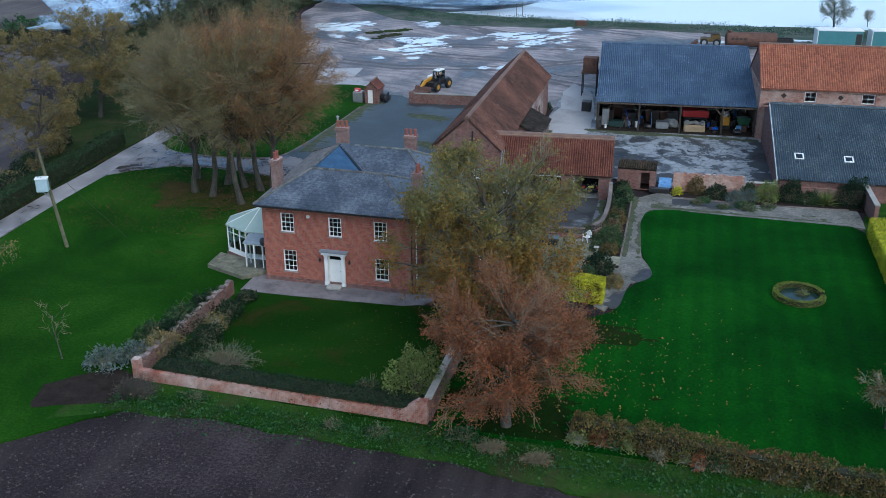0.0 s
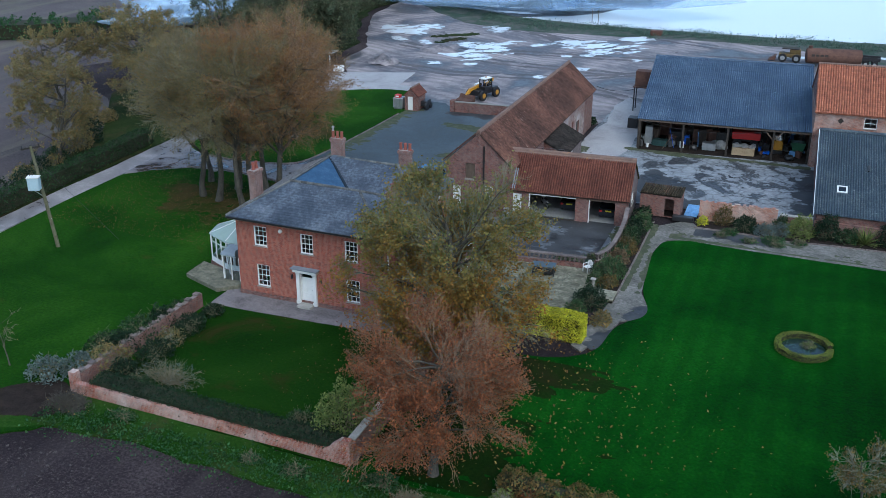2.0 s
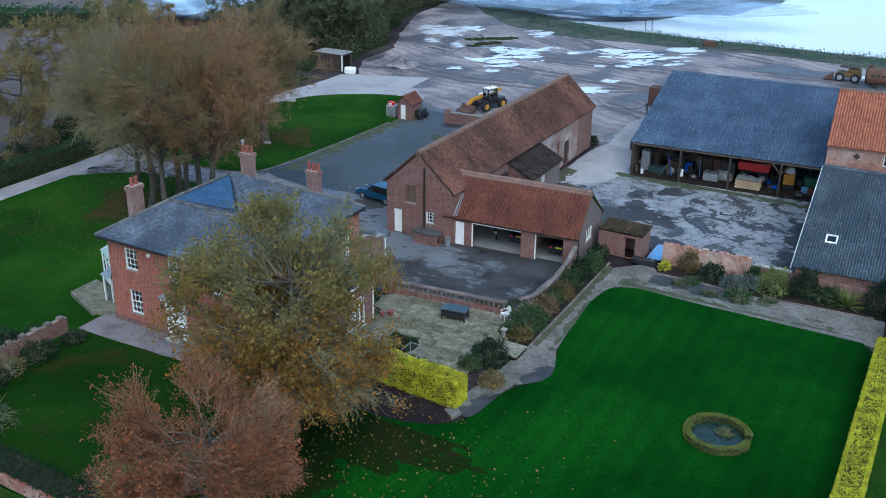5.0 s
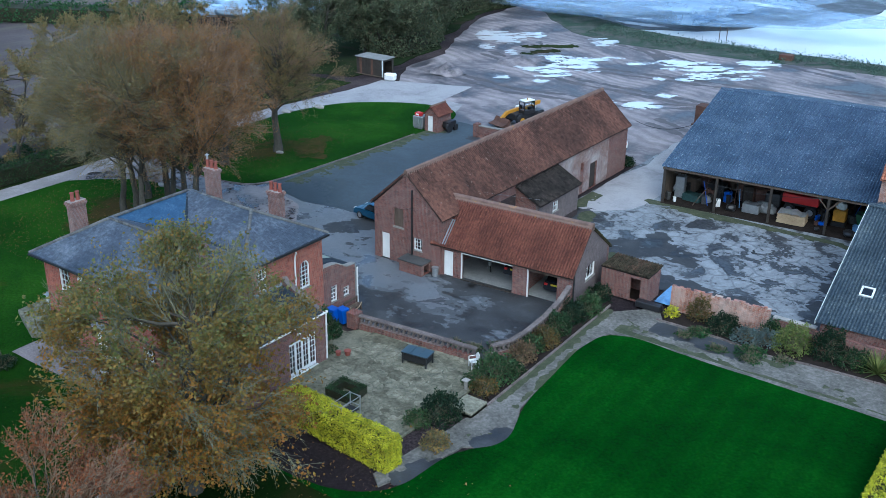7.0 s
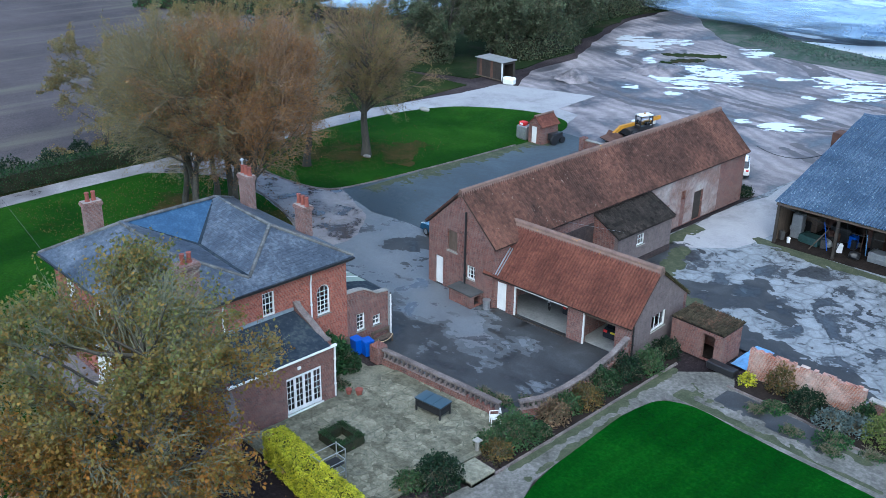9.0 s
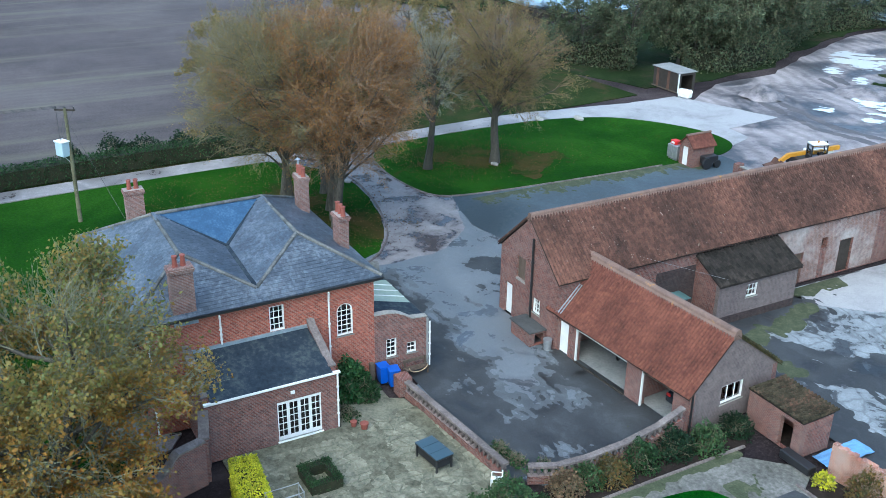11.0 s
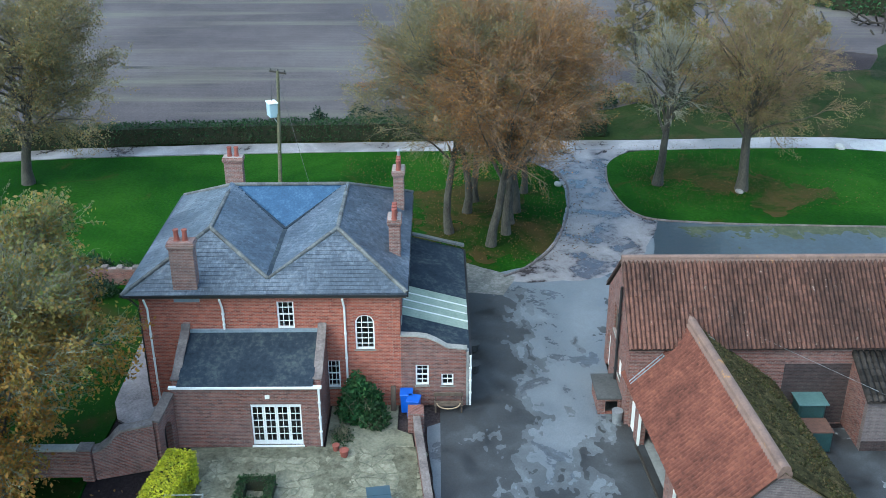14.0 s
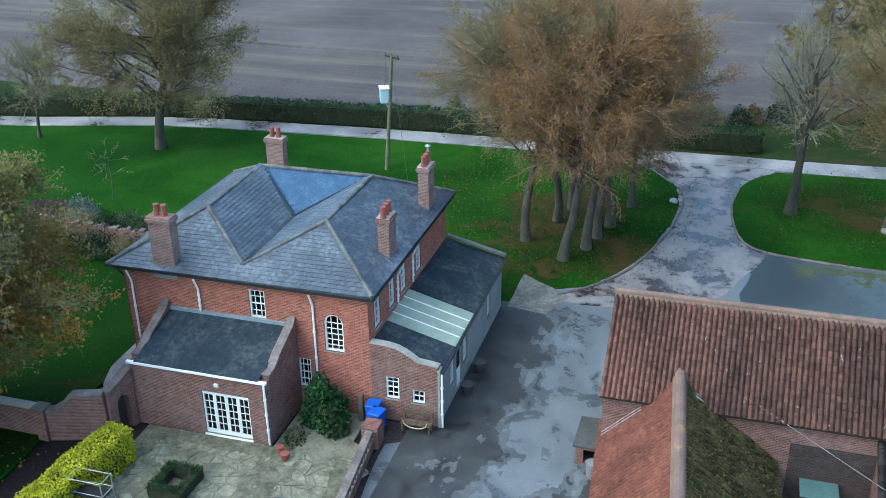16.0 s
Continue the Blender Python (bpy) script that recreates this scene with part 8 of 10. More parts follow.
def car(x, y, rz, paint, label, L=4.2, W=1.75, H=1.45):
    ob = thing("car", (x, y, 0.03), label, "car", rz=rz)
    m = pose(x, y, 0.03, 0, 0, rz)
    h = L / 2
    bm = prism(bmesh.new(), [(-h, 0.3), (h, 0.3), (h, 0.62), (h - 0.1, 0.78), (h - 1.05, 0.9), (-h + 0.35, 0.92), (-h, 0.75)], W, Matrix.Translation((0, -W / 2, 0)))
    bmesh.ops.bevel(bm, geom=bm.edges[:], offset=0.06, segments=2, affect='EDGES')
    part("body", bm, paint, ob, "", m)
    bm = prism(bmesh.new(), [(h - 1.15, 0.88), (h - 1.75, H - 0.03), (-h + 0.75, H - 0.02), (-h + 0.2, 0.9)], W - 0.2, Matrix.Translation((0, -W / 2 + 0.1, 0)))
    bmesh.ops.bevel(bm, geom=bm.edges[:], offset=0.07, segments=2, affect='EDGES')
    part("glasshouse", bm, DARKGLASS, ob, "dark car windows", m)
    part("roof", boxed(-h + 0.75, h - 1.75, -W / 2 + 0.2, W / 2 - 0.2, H - 0.05, H, 0.02), paint, ob, "", m)
    for xx in (-h + 0.75, h - 0.8):
        for s in (-1, 1):
            bm = rod((xx, s * (W / 2 - 0.2), 0.3), (xx, s * (W / 2 + 0.01), 0.3), 0.31, n=16)
            wv = part("wheel", bm, RUBBER, ob, "black tyre", m)
            part("rim", rod((xx, s * (W / 2 - 0.05), 0.3), (xx, s * (W / 2 + 0.02), 0.3), 0.2, n=12), STEEL, wv, "", m)
    for s in (-1, 1):
        part("headlight", boxed(h - 0.08, h + 0.01, s * 0.62 - 0.16, s * 0.62 + 0.16, 0.6, 0.74, 0.01), WHITE, ob, "clear headlight", m)
        part("tail_light", boxed(-h - 0.01, -h + 0.06, s * 0.66 - 0.12, s * 0.66 + 0.12, 0.68, 0.84, 0.01), RED, ob, "red tail light", m)
    return ob


car(-25.9, 91.9, 172, CARSKY, "dark hatchback car beside the barn, sky reflection painted blue")
car(-19.5, 122.6, 120, WHITE, "small white car parked behind the barn")
bush(-16.0, 117.6, 0.8, 0.9, 0.9, LEAF_SHADE, "dark bramble heap at the barn corner", 900, 0.15, category="brambles", name="bramble_heap")


def telehandler(x, y, rz):
    ob = thing("telehandler", (x, y, 0), "yellow and dark telescopic loader on muddy ground", "loader", rz=rz)
    m = pose(x, y, 0, 0, 0, rz)
    bm = boxed(-2.2, 1.9, -0.75, 0.75, 0.6, 1.25, 0.06)
    part("chassis", bm, BLACK, ob, "dark chassis", m)
    part("engine_cover", boxed(-1.9, 0.6, -1.0, -0.2, 1.2, 1.75, 0.08), WHITE, ob, "pale engine cover", m)
    cab = part("cab", boxed(-0.5, 0.9, 0.15, 1.0, 1.25, 2.55, 0.08), GLASS, ob, "glazed cab with dark pillars", m)
    part("driver_seat", boxed(-0.35, 0.2, 0.35, 0.85, 1.25, 1.9, 0.08), RUBBER, cab, "black seat", m)
    part("cab_sill", boxed(-0.53, 0.93, 0.12, 1.03, 1.24, 1.6, 0.02), BLACK, cab, "", m)
    part("mirror", boxed(1.2, 1.26, 1.15, 1.4, 1.9, 2.3, 0.02), BLACK, cab, "", m)
    part("cab_roof", boxed(-0.55, 0.95, 0.1, 1.05, 2.55, 2.68, 0.03), WHITE, cab, "", m)
    for px, py in ((-0.5, 0.15), (0.9, 0.15), (-0.5, 1.0), (0.9, 1.0)):
        part("cab_pillar", boxed(px - 0.04, px + 0.04, py - 0.04, py + 0.04, 1.3, 2.58), BLACK, cab, "", m)
    bm = bmesh.new()
    prism(bm, [(-2.3, 1.75), (-2.3, 2.1), (2.4, 1.55), (3.2, 0.95), (3.1, 0.7), (2.2, 1.25)], 0.3, Matrix.Translation((0, -0.35, 0)))
    part("boom", bm, YELLOW, ob, "yellow lifting boom", m)
    bm = prism(bmesh.new(), [(3.0, 0.2), (4.1, 0.25), (4.15, 0.35), (3.4, 0.55), (3.1, 1.0), (2.95, 0.95)], 2.2, Matrix.Translation((0, -1.1, 0)))
    part("bucket", bm, RUST, ob, "dark steel bucket", m)
    for px in (-1.4, 1.3):
        for s in (-1, 1):
            bm = rod((px, s * 0.8, 0.62), (px, s * 1.2, 0.62), 0.62, n=18)
            w = part("wheel", bm, RUBBER, ob, "large black tyre", m)
            part("rim", rod((px, s * 0.9, 0.62), (px, s * 1.22, 0.62), 0.32, n=12), YELLOW, w, "", m)
    bm = rod((-1.4, -0.6, 1.7), (-1.4, -0.6, 2.4), 0.05, n=8)
    part("exhaust", bm, BLACK, ob, "", m)
    part("beacon", rod((0.2, 0.6, 2.68), (0.2, 0.6, 2.85), 0.07, n=8), YELLOW, ob, "", m)
    return ob


telehandler(-31.4, 124.0, -108)
wall_run("wall_north_yard", (-32.2, 116.3), (-21.6, 117.1), 1.2, 0.3, BRICK_OLD, "brown brick yard wall", STONE)
solid("yard_pier", boxed(-32.75, -32.2, 115.95, 116.65, 0, 1.45, 0.02), BRICK_OLD, "brick pier at the end of the yard wall", "pier", kind="structure")
# pump house and tanks
ph = gable_house("pump_house", -38.1, -36.4, 114.75, 117.15, 1.9, 2.65, 'y', BRICK_OLD, "tiny brick pump house with white door", "hut", "brown brick wall", 0.22, {"south": [(-37.72, -37.05, 0.03, 1.7)]})
part("door", boxed(-37.71, -37.06, 114.8, 114.85, 0.04, 1.69, 0.01), WHITE, ph, "white boarded door")
for s in (-1, 1):
    part("roof_slope", slab(bmesh.new(), [(-37.25 + s * 1.0, 114.6, 1.8), (-37.25 + s * 1.0, 117.3, 1.8), (-37.25, 117.3, 2.76), (-37.25, 114.6, 2.76)], 0.07), PANTILE, ph, "red tiled slope")
ridge_line(ph, (-37.25, 114.6, 2.79), (-37.25, 117.3, 2.79), RIDGE_CLAY, 0.11)
tk = thing("fuel_tank", (-39.05, 115.3, 0.03), "grey ribbed fuel tank with red control box", "tank")
bm = boxed(-39.65, -38.4, 114.7, 115.9, 0.15, 1.4, 0.08)
part("body", bm, STEEL, tk)
for i in range(6):
    part("rib", boxed(-39.6 + 0.22 * i, -39.53 + 0.22 * i, 114.66, 114.72, 0.2, 1.35, 0.01), STEEL, tk)
part("stand", boxed(-39.55, -38.5, 114.8, 115.8, 0.03, 0.15), CONCRETE, tk)
part("control_box", boxed(-39.45, -38.75, 114.8, 115.4, 1.4, 1.75, 0.03), RED, tk, "bright red box")
part("notice", boxed(-39.3, -38.9, 114.785, 114.8, 1.48, 1.66), WHITE, tk, "white notice")
# black machine beside the pump house
bm = boxed(-36.3, -35.6, 115.5, 117.0, 0.45, 1.1, 0.05)
cyl(bm, (-35.75, 115.75, 0.5), (-35.5, 115.75, 0.5), 0.5, n=18)
cyl(bm, (-35.75, 116.9, 0.35), (-35.5, 116.9, 0.35), 0.35, n=14)
solid("barrow_pump", bm, BLACK, "small dark wheeled pump beside the hut", "pump")
# dark hut and white sacks by the wood
hut = thing("storage_hut", (-58.45, 131.35, 0), "dark timber storage hut with pale flat roof", "hut")
hm = pose(-58.45, 131.4, 0) @ Matrix.Diagonal((0.86, 0.76, 0.92, 1))
part("wall_front", wall_bm(5.0, 2.4, 0.1), DARKWOOD, hut, "", hm @ pose(-2.5, -1.5, 0))
part("wall_back", boxed(-2.5, 2.5, 1.4, 1.5, 0, 2.4), DARKWOOD, hut, "", hm)
part("wall_end", boxed(-2.5, -2.4, -1.4, 1.4, 0, 2.4), DARKWOOD, hut, "", hm)
part("wall_end", wall_bm(2.8, 2.4, 0.1, [(0.35, 2.45, 0.05, 2.1)]), DARKWOOD, hut, "dark open end of the hut", hm @ pose(2.5, -1.4, 0, 0, 0, 90))
for k in range(9):
    part("board", boxed(-2.44 + 0.54 * k, -1.96 + 0.54 * k, -1.53, -1.503, 0.04, 2.36), RUST if k % 4 == 1 else DARKWOOD, hut, "", hm)
part("skid", boxed(-2.6, 2.6, -1.62, -1.52, 0.0, 0.14), TIMBER, hut, "", hm)
part("roof", boxed(-2.7, 2.7, -1.7, 1.7, 2.4, 2.5, 0.02), CONCRETE, hut, "pale grey flat roof", hm)
part("corner_post", boxed(2.45, 2.6, -1.62, -1.48, 0, 2.4), WHITE, hut, "white corner post", hm)
for x, y, z in ((-55.05, 129.85, 0), (-54.5, 130.0, 0)):
    bm = boxed(-0.45, 0.45, -0.45, 0.45, 0, 0.85, 0.14)
    bmesh.ops.subdivide_edges(bm, edges=bm.edges[:], cuts=3, use_grid_fill=True)
    for v in bm.verts:
        v.co += 0.09 * Vector(noise.noise_vector(v.co * 3.2 + Vector((x, y, z)))) * min(1.0, v.co.z * 3)
    solid("bulk_bag", bm, WHITE, "white woven bulk sack by the hut", "sack", "white sacks", m=pose(x, y, z, 0, 0, 15 + 20 * z))
# heaps of gravel
for x, y, r, h in ((-51.4, 138.0, 2.5, 1.15), (-47, 150, 4.0, 0.7)):
    bm = bmesh.new()
    bmesh.ops.create_cone(bm, segments=24, radius1=r, radius2=r * 0.15, depth=h, cap_ends=True, matrix=Matrix.Translation((0, 0, h / 2)))
    bmesh.ops.subdivide_edges(bm, edges=bm.edges[:], cuts=3, use_grid_fill=True)
    for v in bm.verts:
        v.co += 0.3 * h * Vector(noise.noise_vector(v.co * 0.9 + Vector((x, y, 0))))
        v.co.z = max(v.co.z, -0.2)
    solid("gravel_mound", bm, MUD, "heap of wet gravel beside the yard", "heap", m=pose(x, y, -0.02))

# puddles
PUD = [(4, 164, 3, 0.8), (16, 168, 4, 0.8), (-68, 205, 4, 1.0), (-57, 207, 4, 1.4), (-52, 190, 5, 1.2), (-62, 196, 5, 1.4), (-46, 185, 4, 1.0)]
PUD += [(-57, 214, 6, 3), (-50, 221, 7, 3), (-44, 209, 7, 2.4), (-62, 226, 6, 3), (-40, 229, 8, 2.6), (-51, 234, 8, 2.5), (-36, 217, 5, 1.6), (-66, 216, 5, 3), (-47, 202, 6, 2)]

# pools in the mud yard lie along the wheel tracks
POOLS = [(-58.6, 162.0, 3.1, 4.5), (-55.7, 166.5, 1.7, 2.5), (-56.4, 154.5, 1.0, 1.9), (-51.5, 153.6, 0.8, 1.6), (-43.0, 147.9, 3.1, 5.0), (-45.0, 153.7, 1.9, 2.2), (-39.9, 152.6, 2.0, 4.2),
         (-39.7, 156.9, 3.4, 1.3), (-44.0, 168.0, 2.0, 3.1), (-33.9, 158.0, 1.7, 1.0), (-28.1, 161.2, 4.0, 3.2), (-22.5, 159.3, 4.9, 3.0), (-20.5, 168.1, 2.4, 2.9), (-23.9, 138.0, 2.0, 1.6),
         (-23.5, 144.1, 1.3, 1.0), (-39.4, 141.3, 1.0, 0.8), (-44.5, 140.0, 1.0, 1.0), (-25.1, 153.2, 1.0, 0.8), (-27.9, 151.6, 0.7, 0.7), (-17.6, 152.7, 0.8, 0.7), (-27.8, 137.2, 0.8, 0.8)]


def puddle(x, y, a, b, k, cell=0.22, rz=0.0):
    """Standing water in streaks where the ground dips."""
    near = 1.0 if min(a, b) > 1.5 else 1.9
    nx, ny = int(2.6 * a / cell) + 2, int(2.6 * b / cell) + 2
    F = np.full((nx + 1, ny + 1), -1.0)
    for i in range(nx + 1):
        for j in range(ny + 1):
            px, py = (i - nx / 2) * cell, (j - ny / 2) * cell
            d = 1 - (px / (1.25 * a)) ** 2 - (py / (1.25 * b)) ** 2
            fx, fy = px * 0.28 * near + k * 5.1, py * near
            h = noise.noise((fx, fy, 0.3 * k)) + 0.6 * noise.noise((fx * 3.2, fy * 2.6 + k, 4.0)) + 0.35 * noise.noise((px * 2.2, py * 4.5, k)) + 0.15 * noise.noise((px * 6, py * 9, k))
            F[i, j] = min(d, 1.15 * h + 0.7 * d - 0.3)
    verts, faces = sheet_where(F, -nx / 2 * cell, -ny / 2 * cell, cell, 0.02 + 0.0006 * k)
    c, s = math.cos(math.radians(rz)), math.sin(math.radians(rz))
    shear = 0 if rz else 0.25
    verts = [(x + c * (px + shear * py) - s * py, y + s * (px + shear * py) + c * py, pz) for px, py, pz in verts]
    if faces:
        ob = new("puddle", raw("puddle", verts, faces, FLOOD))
        PLACED[ob] = Matrix.Identity(4)
        tagged(ob, "puddle on mud with the pale sky reflection in its colour", "puddle", "", "structure")


for k, (x, y, a, b) in enumerate(PUD):
    puddle(x, y, a, b, k, 0.22 if y < 190 else 0.35)
for k, (x, y, a, b) in enumerate(POOLS):
    puddle(x, y, a, b, k + 31, 0.17, 46.0)

# machines and stores in the open shed
trl = thing("red_trailer", (1.8, 113.9, 0.05), "bright red tipping trailer inside the shed", "trailer")
bm = boxed(0.3, 3.2, 113.0, 114.8, 1.2, 1.95, 0.04)
part("body", bm, RED, trl)
part("chassis", boxed(0.5, 3.0, 113.4, 114.4, 0.9, 1.19), BLACK, trl)
for xx in (0.9, 2.6):
    wheel(trl, xx, 113.3, 0.55, 0.5, 0.3, 'y')
for xx, yy, n in ((1.6, 111.6, 7),):
    bs = thing("board_stack", (xx, yy, 0.05), "stack of pale pine boards on the shed floor", "timber stack")
    for i in range(n):
        part("board", boxed(xx - 1.15 + 0.03 * (i % 3), xx + 1.1 + 0.04 * (i % 2), yy - 0.6, yy + 0.6, 0.05 + 0.11 * i, 0.15 + 0.11 * i, 0.01), PALEWOOD, bs)
    bm = bmesh.new()
    bmesh.ops.create_grid(bm, x_segments=14, y_segments=8, size=0.5, matrix=Matrix.Diagonal((2.2, 1.2, 1, 1)))
    for v in bm.verts:
        v.co.z = 0.16 * noise.noise(v.co * 2.2)
    r = bmesh.ops.extrude_face_region(bm, geom=bm.faces[:])
    bmesh.ops.translate(bm, verts=[g for g in r["geom"] if isinstance(g, bmesh.types.BMVert)], vec=(0, 0, 0.03))
    solid("dust_sheet", bm, CONCRETE, "crumpled grey sheet over the boards", "sheet", m=pose(xx, yy, 0.92))
sp = thing("yellow_sprayer", (5.0, 113.2, 0.05), "yellow machine with white bag on top", "machine")
part("body", boxed(4.5, 5.5, 112.7, 113.6, 0.45, 1.45, 0.05), YELLOW, sp)
part("frame", boxed(4.45, 5.55, 112.65, 113.65, 0.05, 0.45, 0.02), BLACK, sp)
bm = bmesh.new()
bmesh.ops.create_icosphere(bm, subdivisions=3, radius=0.5)
for v in bm.verts:
    v.co = Vector((v.co.x * 1.0, v.co.y * 0.8, v.co.z * 0.7)) * (1 + 0.25 * noise.noise(v.co * 3))
part("sack", bm, WHITE, sp, "crumpled pale sack", pose(5.0, 113.15, 1.7))
gn = thing("green_hopper", (7.0, 113.0, 0.05), "dark green hopper machine in the shed", "machine")
part("hopper", prism(bmesh.new(), [(-0.5, 0.5), (0.5, 0.5), (0.75, 1.4), (-0.75, 1.4)], 1.0, Matrix.Translation((7.0, 112.5, 0.05))), plain("dark_green_paint", (0.02, 0.1, 0.04), 0.5), gn)
for s in (-1, 1):
    part("leg", boxed(7.0 + s * 0.45 - 0.05, 7.0 + s * 0.45 + 0.05, 112.6, 113.4, 0.05, 0.56), BLACK, gn)
# some goods take darker materials, which carry the shade inside the shed
for x, y, w, d, h, mt, nm, lb in ((-1.9, 112.2, 1.4, 1.0, 0.75, STEEL, "crate", "grey metal crate on the shed floor"), (-7.0, 112.2, 1.6, 1.0, 0.6, GREENTANK, "crate", "grey crate on the shed floor"), (-8.3, 112.6, 0.8, 0.8, 1.9, STEEL, "cabinet", "tall pale cabinet against the wall"),
                                  (-6.9, 116.5, 1.2, 1.0, 2.2, RUST, "locker", "dull red locker in the shed"), (-4.3, 113.4, 0.55, 0.55, 0.95, BLUE, "drum", "blue plastic drum in the shed"), (-5.6, 114.6, 1.5, 1.2, 1.1, BLACK, "machine", "dark machine in the shadow"),
                                  (-2.8, 115.2, 2.0, 1.6, 1.5, RUST, "machine", "rusty implement in the shadow"), (-0.7, 114.4, 1.2, 0.9, 1.3, DARKFLOOR, "sack", "pile of grey sacks"), (3.7, 116.8, 1.4, 1.4, 1.6, BLACK, "machine", "dark machine in the shadow"), (-8.0, 114.8, 1.2, 1.0, 1.2, TIMBER, "crate", "old wooden crate in the shed")):
    bm = boxed(-w / 2, w / 2, -d / 2, d / 2, 0, h, 0.04)
    box(bm, -w / 2 - 0.03, w / 2 + 0.03, -d / 2 - 0.03, d / 2 + 0.03, h * 0.45, h * 0.52, 0.01)
    for s in (-1, 1):
        box(bm, s * w * 0.3 - 0.04, s * w * 0.3 + 0.04, -d / 2 - 0.02, d / 2 + 0.02, h, h + 0.05)
    solid(nm, bm, mt, lb, nm.replace("_", " "), m=pose(x, y, 0.05, 0, 0, (x * 37) % 20 - 10))
_rc = random.Random(5)
for k in range(34):
    x, y = -8.9 + 16.4 * _rc.random(), 113.5 + 7.5 * _rc.random()
    w, d, h = _rc.uniform(0.4, 1.3), _rc.uniform(0.4, 1.1), _rc.uniform(0.4, 1.7)
    mt, cl = _rc.choice(((BLACK, "black"), (RUST, "rusty"), (TIMBER, "wooden"), (DARKFLOOR, "dusty grey"), (DARKWOOD, "dark wooden"), (STEEL, "steel"), (TARP, "pale blue")))
    if k % 3 == 0:
        bm = rod((0, 0, 0), (0, 0, h), w * 0.4, w * 0.36, 14)
        cyl(bm, (0, 0, h * 0.6), (0, 0, h * 0.66), w * 0.42, n=14)
        solid("barrel", bm, mt, cl + " barrel standing in the shed", "barrel", m=pose(x, y, 0.05))
    else:
        bm = boxed(-w / 2, w / 2, -d / 2, d / 2, 0.08, h, 0.04)
        for s in (-1, 1):
            box(bm, -w / 2, w / 2, s * d * 0.35 - 0.05, s * d * 0.35 + 0.05, 0, 0.08)
            cyl(bm, (s * w * 0.3, 0, h), (s * w * 0.45, 0.1, h + 0.3), 0.04, n=6)
        solid("crate", bm, mt, cl + " crate stored in the shed", "crate", m=pose(x, y, 0.05, 0, 0, _rc.uniform(-40, 40)))
for k in range(46):
    x = _rc.choice((_rc.uniform(-9.1, -2.8), _rc.uniform(-9.1, -2.8), _rc.uniform(2.9, 4.2), _rc.uniform(5.8, 8.0)))
    y = _rc.uniform(110.9, 114.5)
    w, d, h = _rc.uniform(0.2, 0.6), _rc.uniform(0.2, 0.6), _rc.uniform(0.2, 0.9)
    mt, cl = _rc.choice(((BLACK, "black"), (RUST, "rusty"), (DARKFLOOR, "dusty grey"), (DARKWOOD, "dark wooden"), (WHITE, "white"), (BLUE, "blue"), (TARP, "pale blue"), (BLACK, "black")))
    if k % 4 == 0:
        bm = rod((0, 0, 0), (_rc.uniform(-0.6, 0.6), _rc.uniform(0, 0.5), 1.2 + h), 0.035, n=6)
        solid("tool_handle", bm, mt, cl + " tool handle propped up in the shed", "tool", m=pose(x, y, 0.05))
    elif k % 4 == 1:
        bm = bmesh.new()
        bmesh.ops.create_icosphere(bm, subdivisions=2, radius=w)
        for v in bm.verts:
            v.co = Vector((v.co.x, v.co.y, max(-0.5 * w, v.co.z * 0.7))) * (1 + 0.3 * noise.noise(v.co * 4 + Vector((k, 0, 0))))
        solid("sack", bm, mt, cl + " crumpled sack on the shed floor", "sack", m=pose(x, y, 0.05 + 0.5 * w))
    else:
        bm = boxed(-w / 2, w / 2, -d / 2, d / 2, 0, h, 0.03)
        box(bm, -w / 2 - 0.02, w / 2 + 0.02, -d / 2 - 0.02, d / 2 + 0.02, h * 0.8, h * 0.9, 0.01)
        solid("box", bm, mt, cl + " lidded box on the shed floor", "box", m=pose(x, y, 0.05, 0, 0, _rc.uniform(-40, 40)))
for x, y, r in ((-0.9, 112.9, 0.8), (-5.9, 112.3, 0.45)):
    bm = bmesh.new()
    bmesh.ops.create_icosphere(bm, subdivisions=3, radius=r)
    for v in bm.verts:
        v.co = Vector((v.co.x * 1.1, v.co.y * 0.8, max(-0.3, v.co.z * 0.75))) * (1 + 0.3 * noise.noise(v.co * 2.3 + Vector((x, 0, 0))))
    solid("sack_mound", bm, CONCRETE, "heap of pale crumpled sacks in the shed", "sacks", m=pose(x, y, 0.35))
bm = rod((-6.6, 110.9, 0.05), (-5.6, 111.4, 1.7), 0.04, n=6)
solid("pole", bm, TIMBER, "wooden pole leaning in the shed", "pole")
# gantry with a header tank beside the shed
gt = thing("tank_stand", (-11.6, 125.5, 0), "rusty header tank on a steel stand", "tank")
for dx in (-0.9, 0.9):
    for dy in (-0.7, 0.7):
        part("leg", boxed(-11.6 + dx - 0.06, -11.6 + dx + 0.06, 125.5 + dy - 0.06, 125.5 + dy + 0.06, 0, 2.9), BLACK, gt)
part("platform", boxed(-12.7, -10.5, 124.6, 126.4, 2.9, 3.02), RUST, gt)
part("tank", boxed(-12.5, -10.7, 124.8, 126.2, 3.02, 4.85, 0.04), RUST, gt, "dark rusty box tank")
bm = boxed(-11.6, -10.5, 117.2, 118.4, 0.03, 1.2, 0.05)
solid("black_skip", bm, BLACK, "black metal skip beside the shed", "skip")
# far machines by the water
tn = thing("rusty_tank", (9, 159.8, 0), "long rusty metal tank standing on the mud", "tank")
bm = rod((5.4, 159.4, 1.35), (12.8, 160.6, 1.35), 1.1, n=20)
bmesh.ops.bevel(bm, geom=[e for e in bm.edges if any(len(f.verts) > 6 for f in e.link_faces)], offset=0.12, segments=2, affect='EDGES')
part("barrel", bm, RUST, tn)
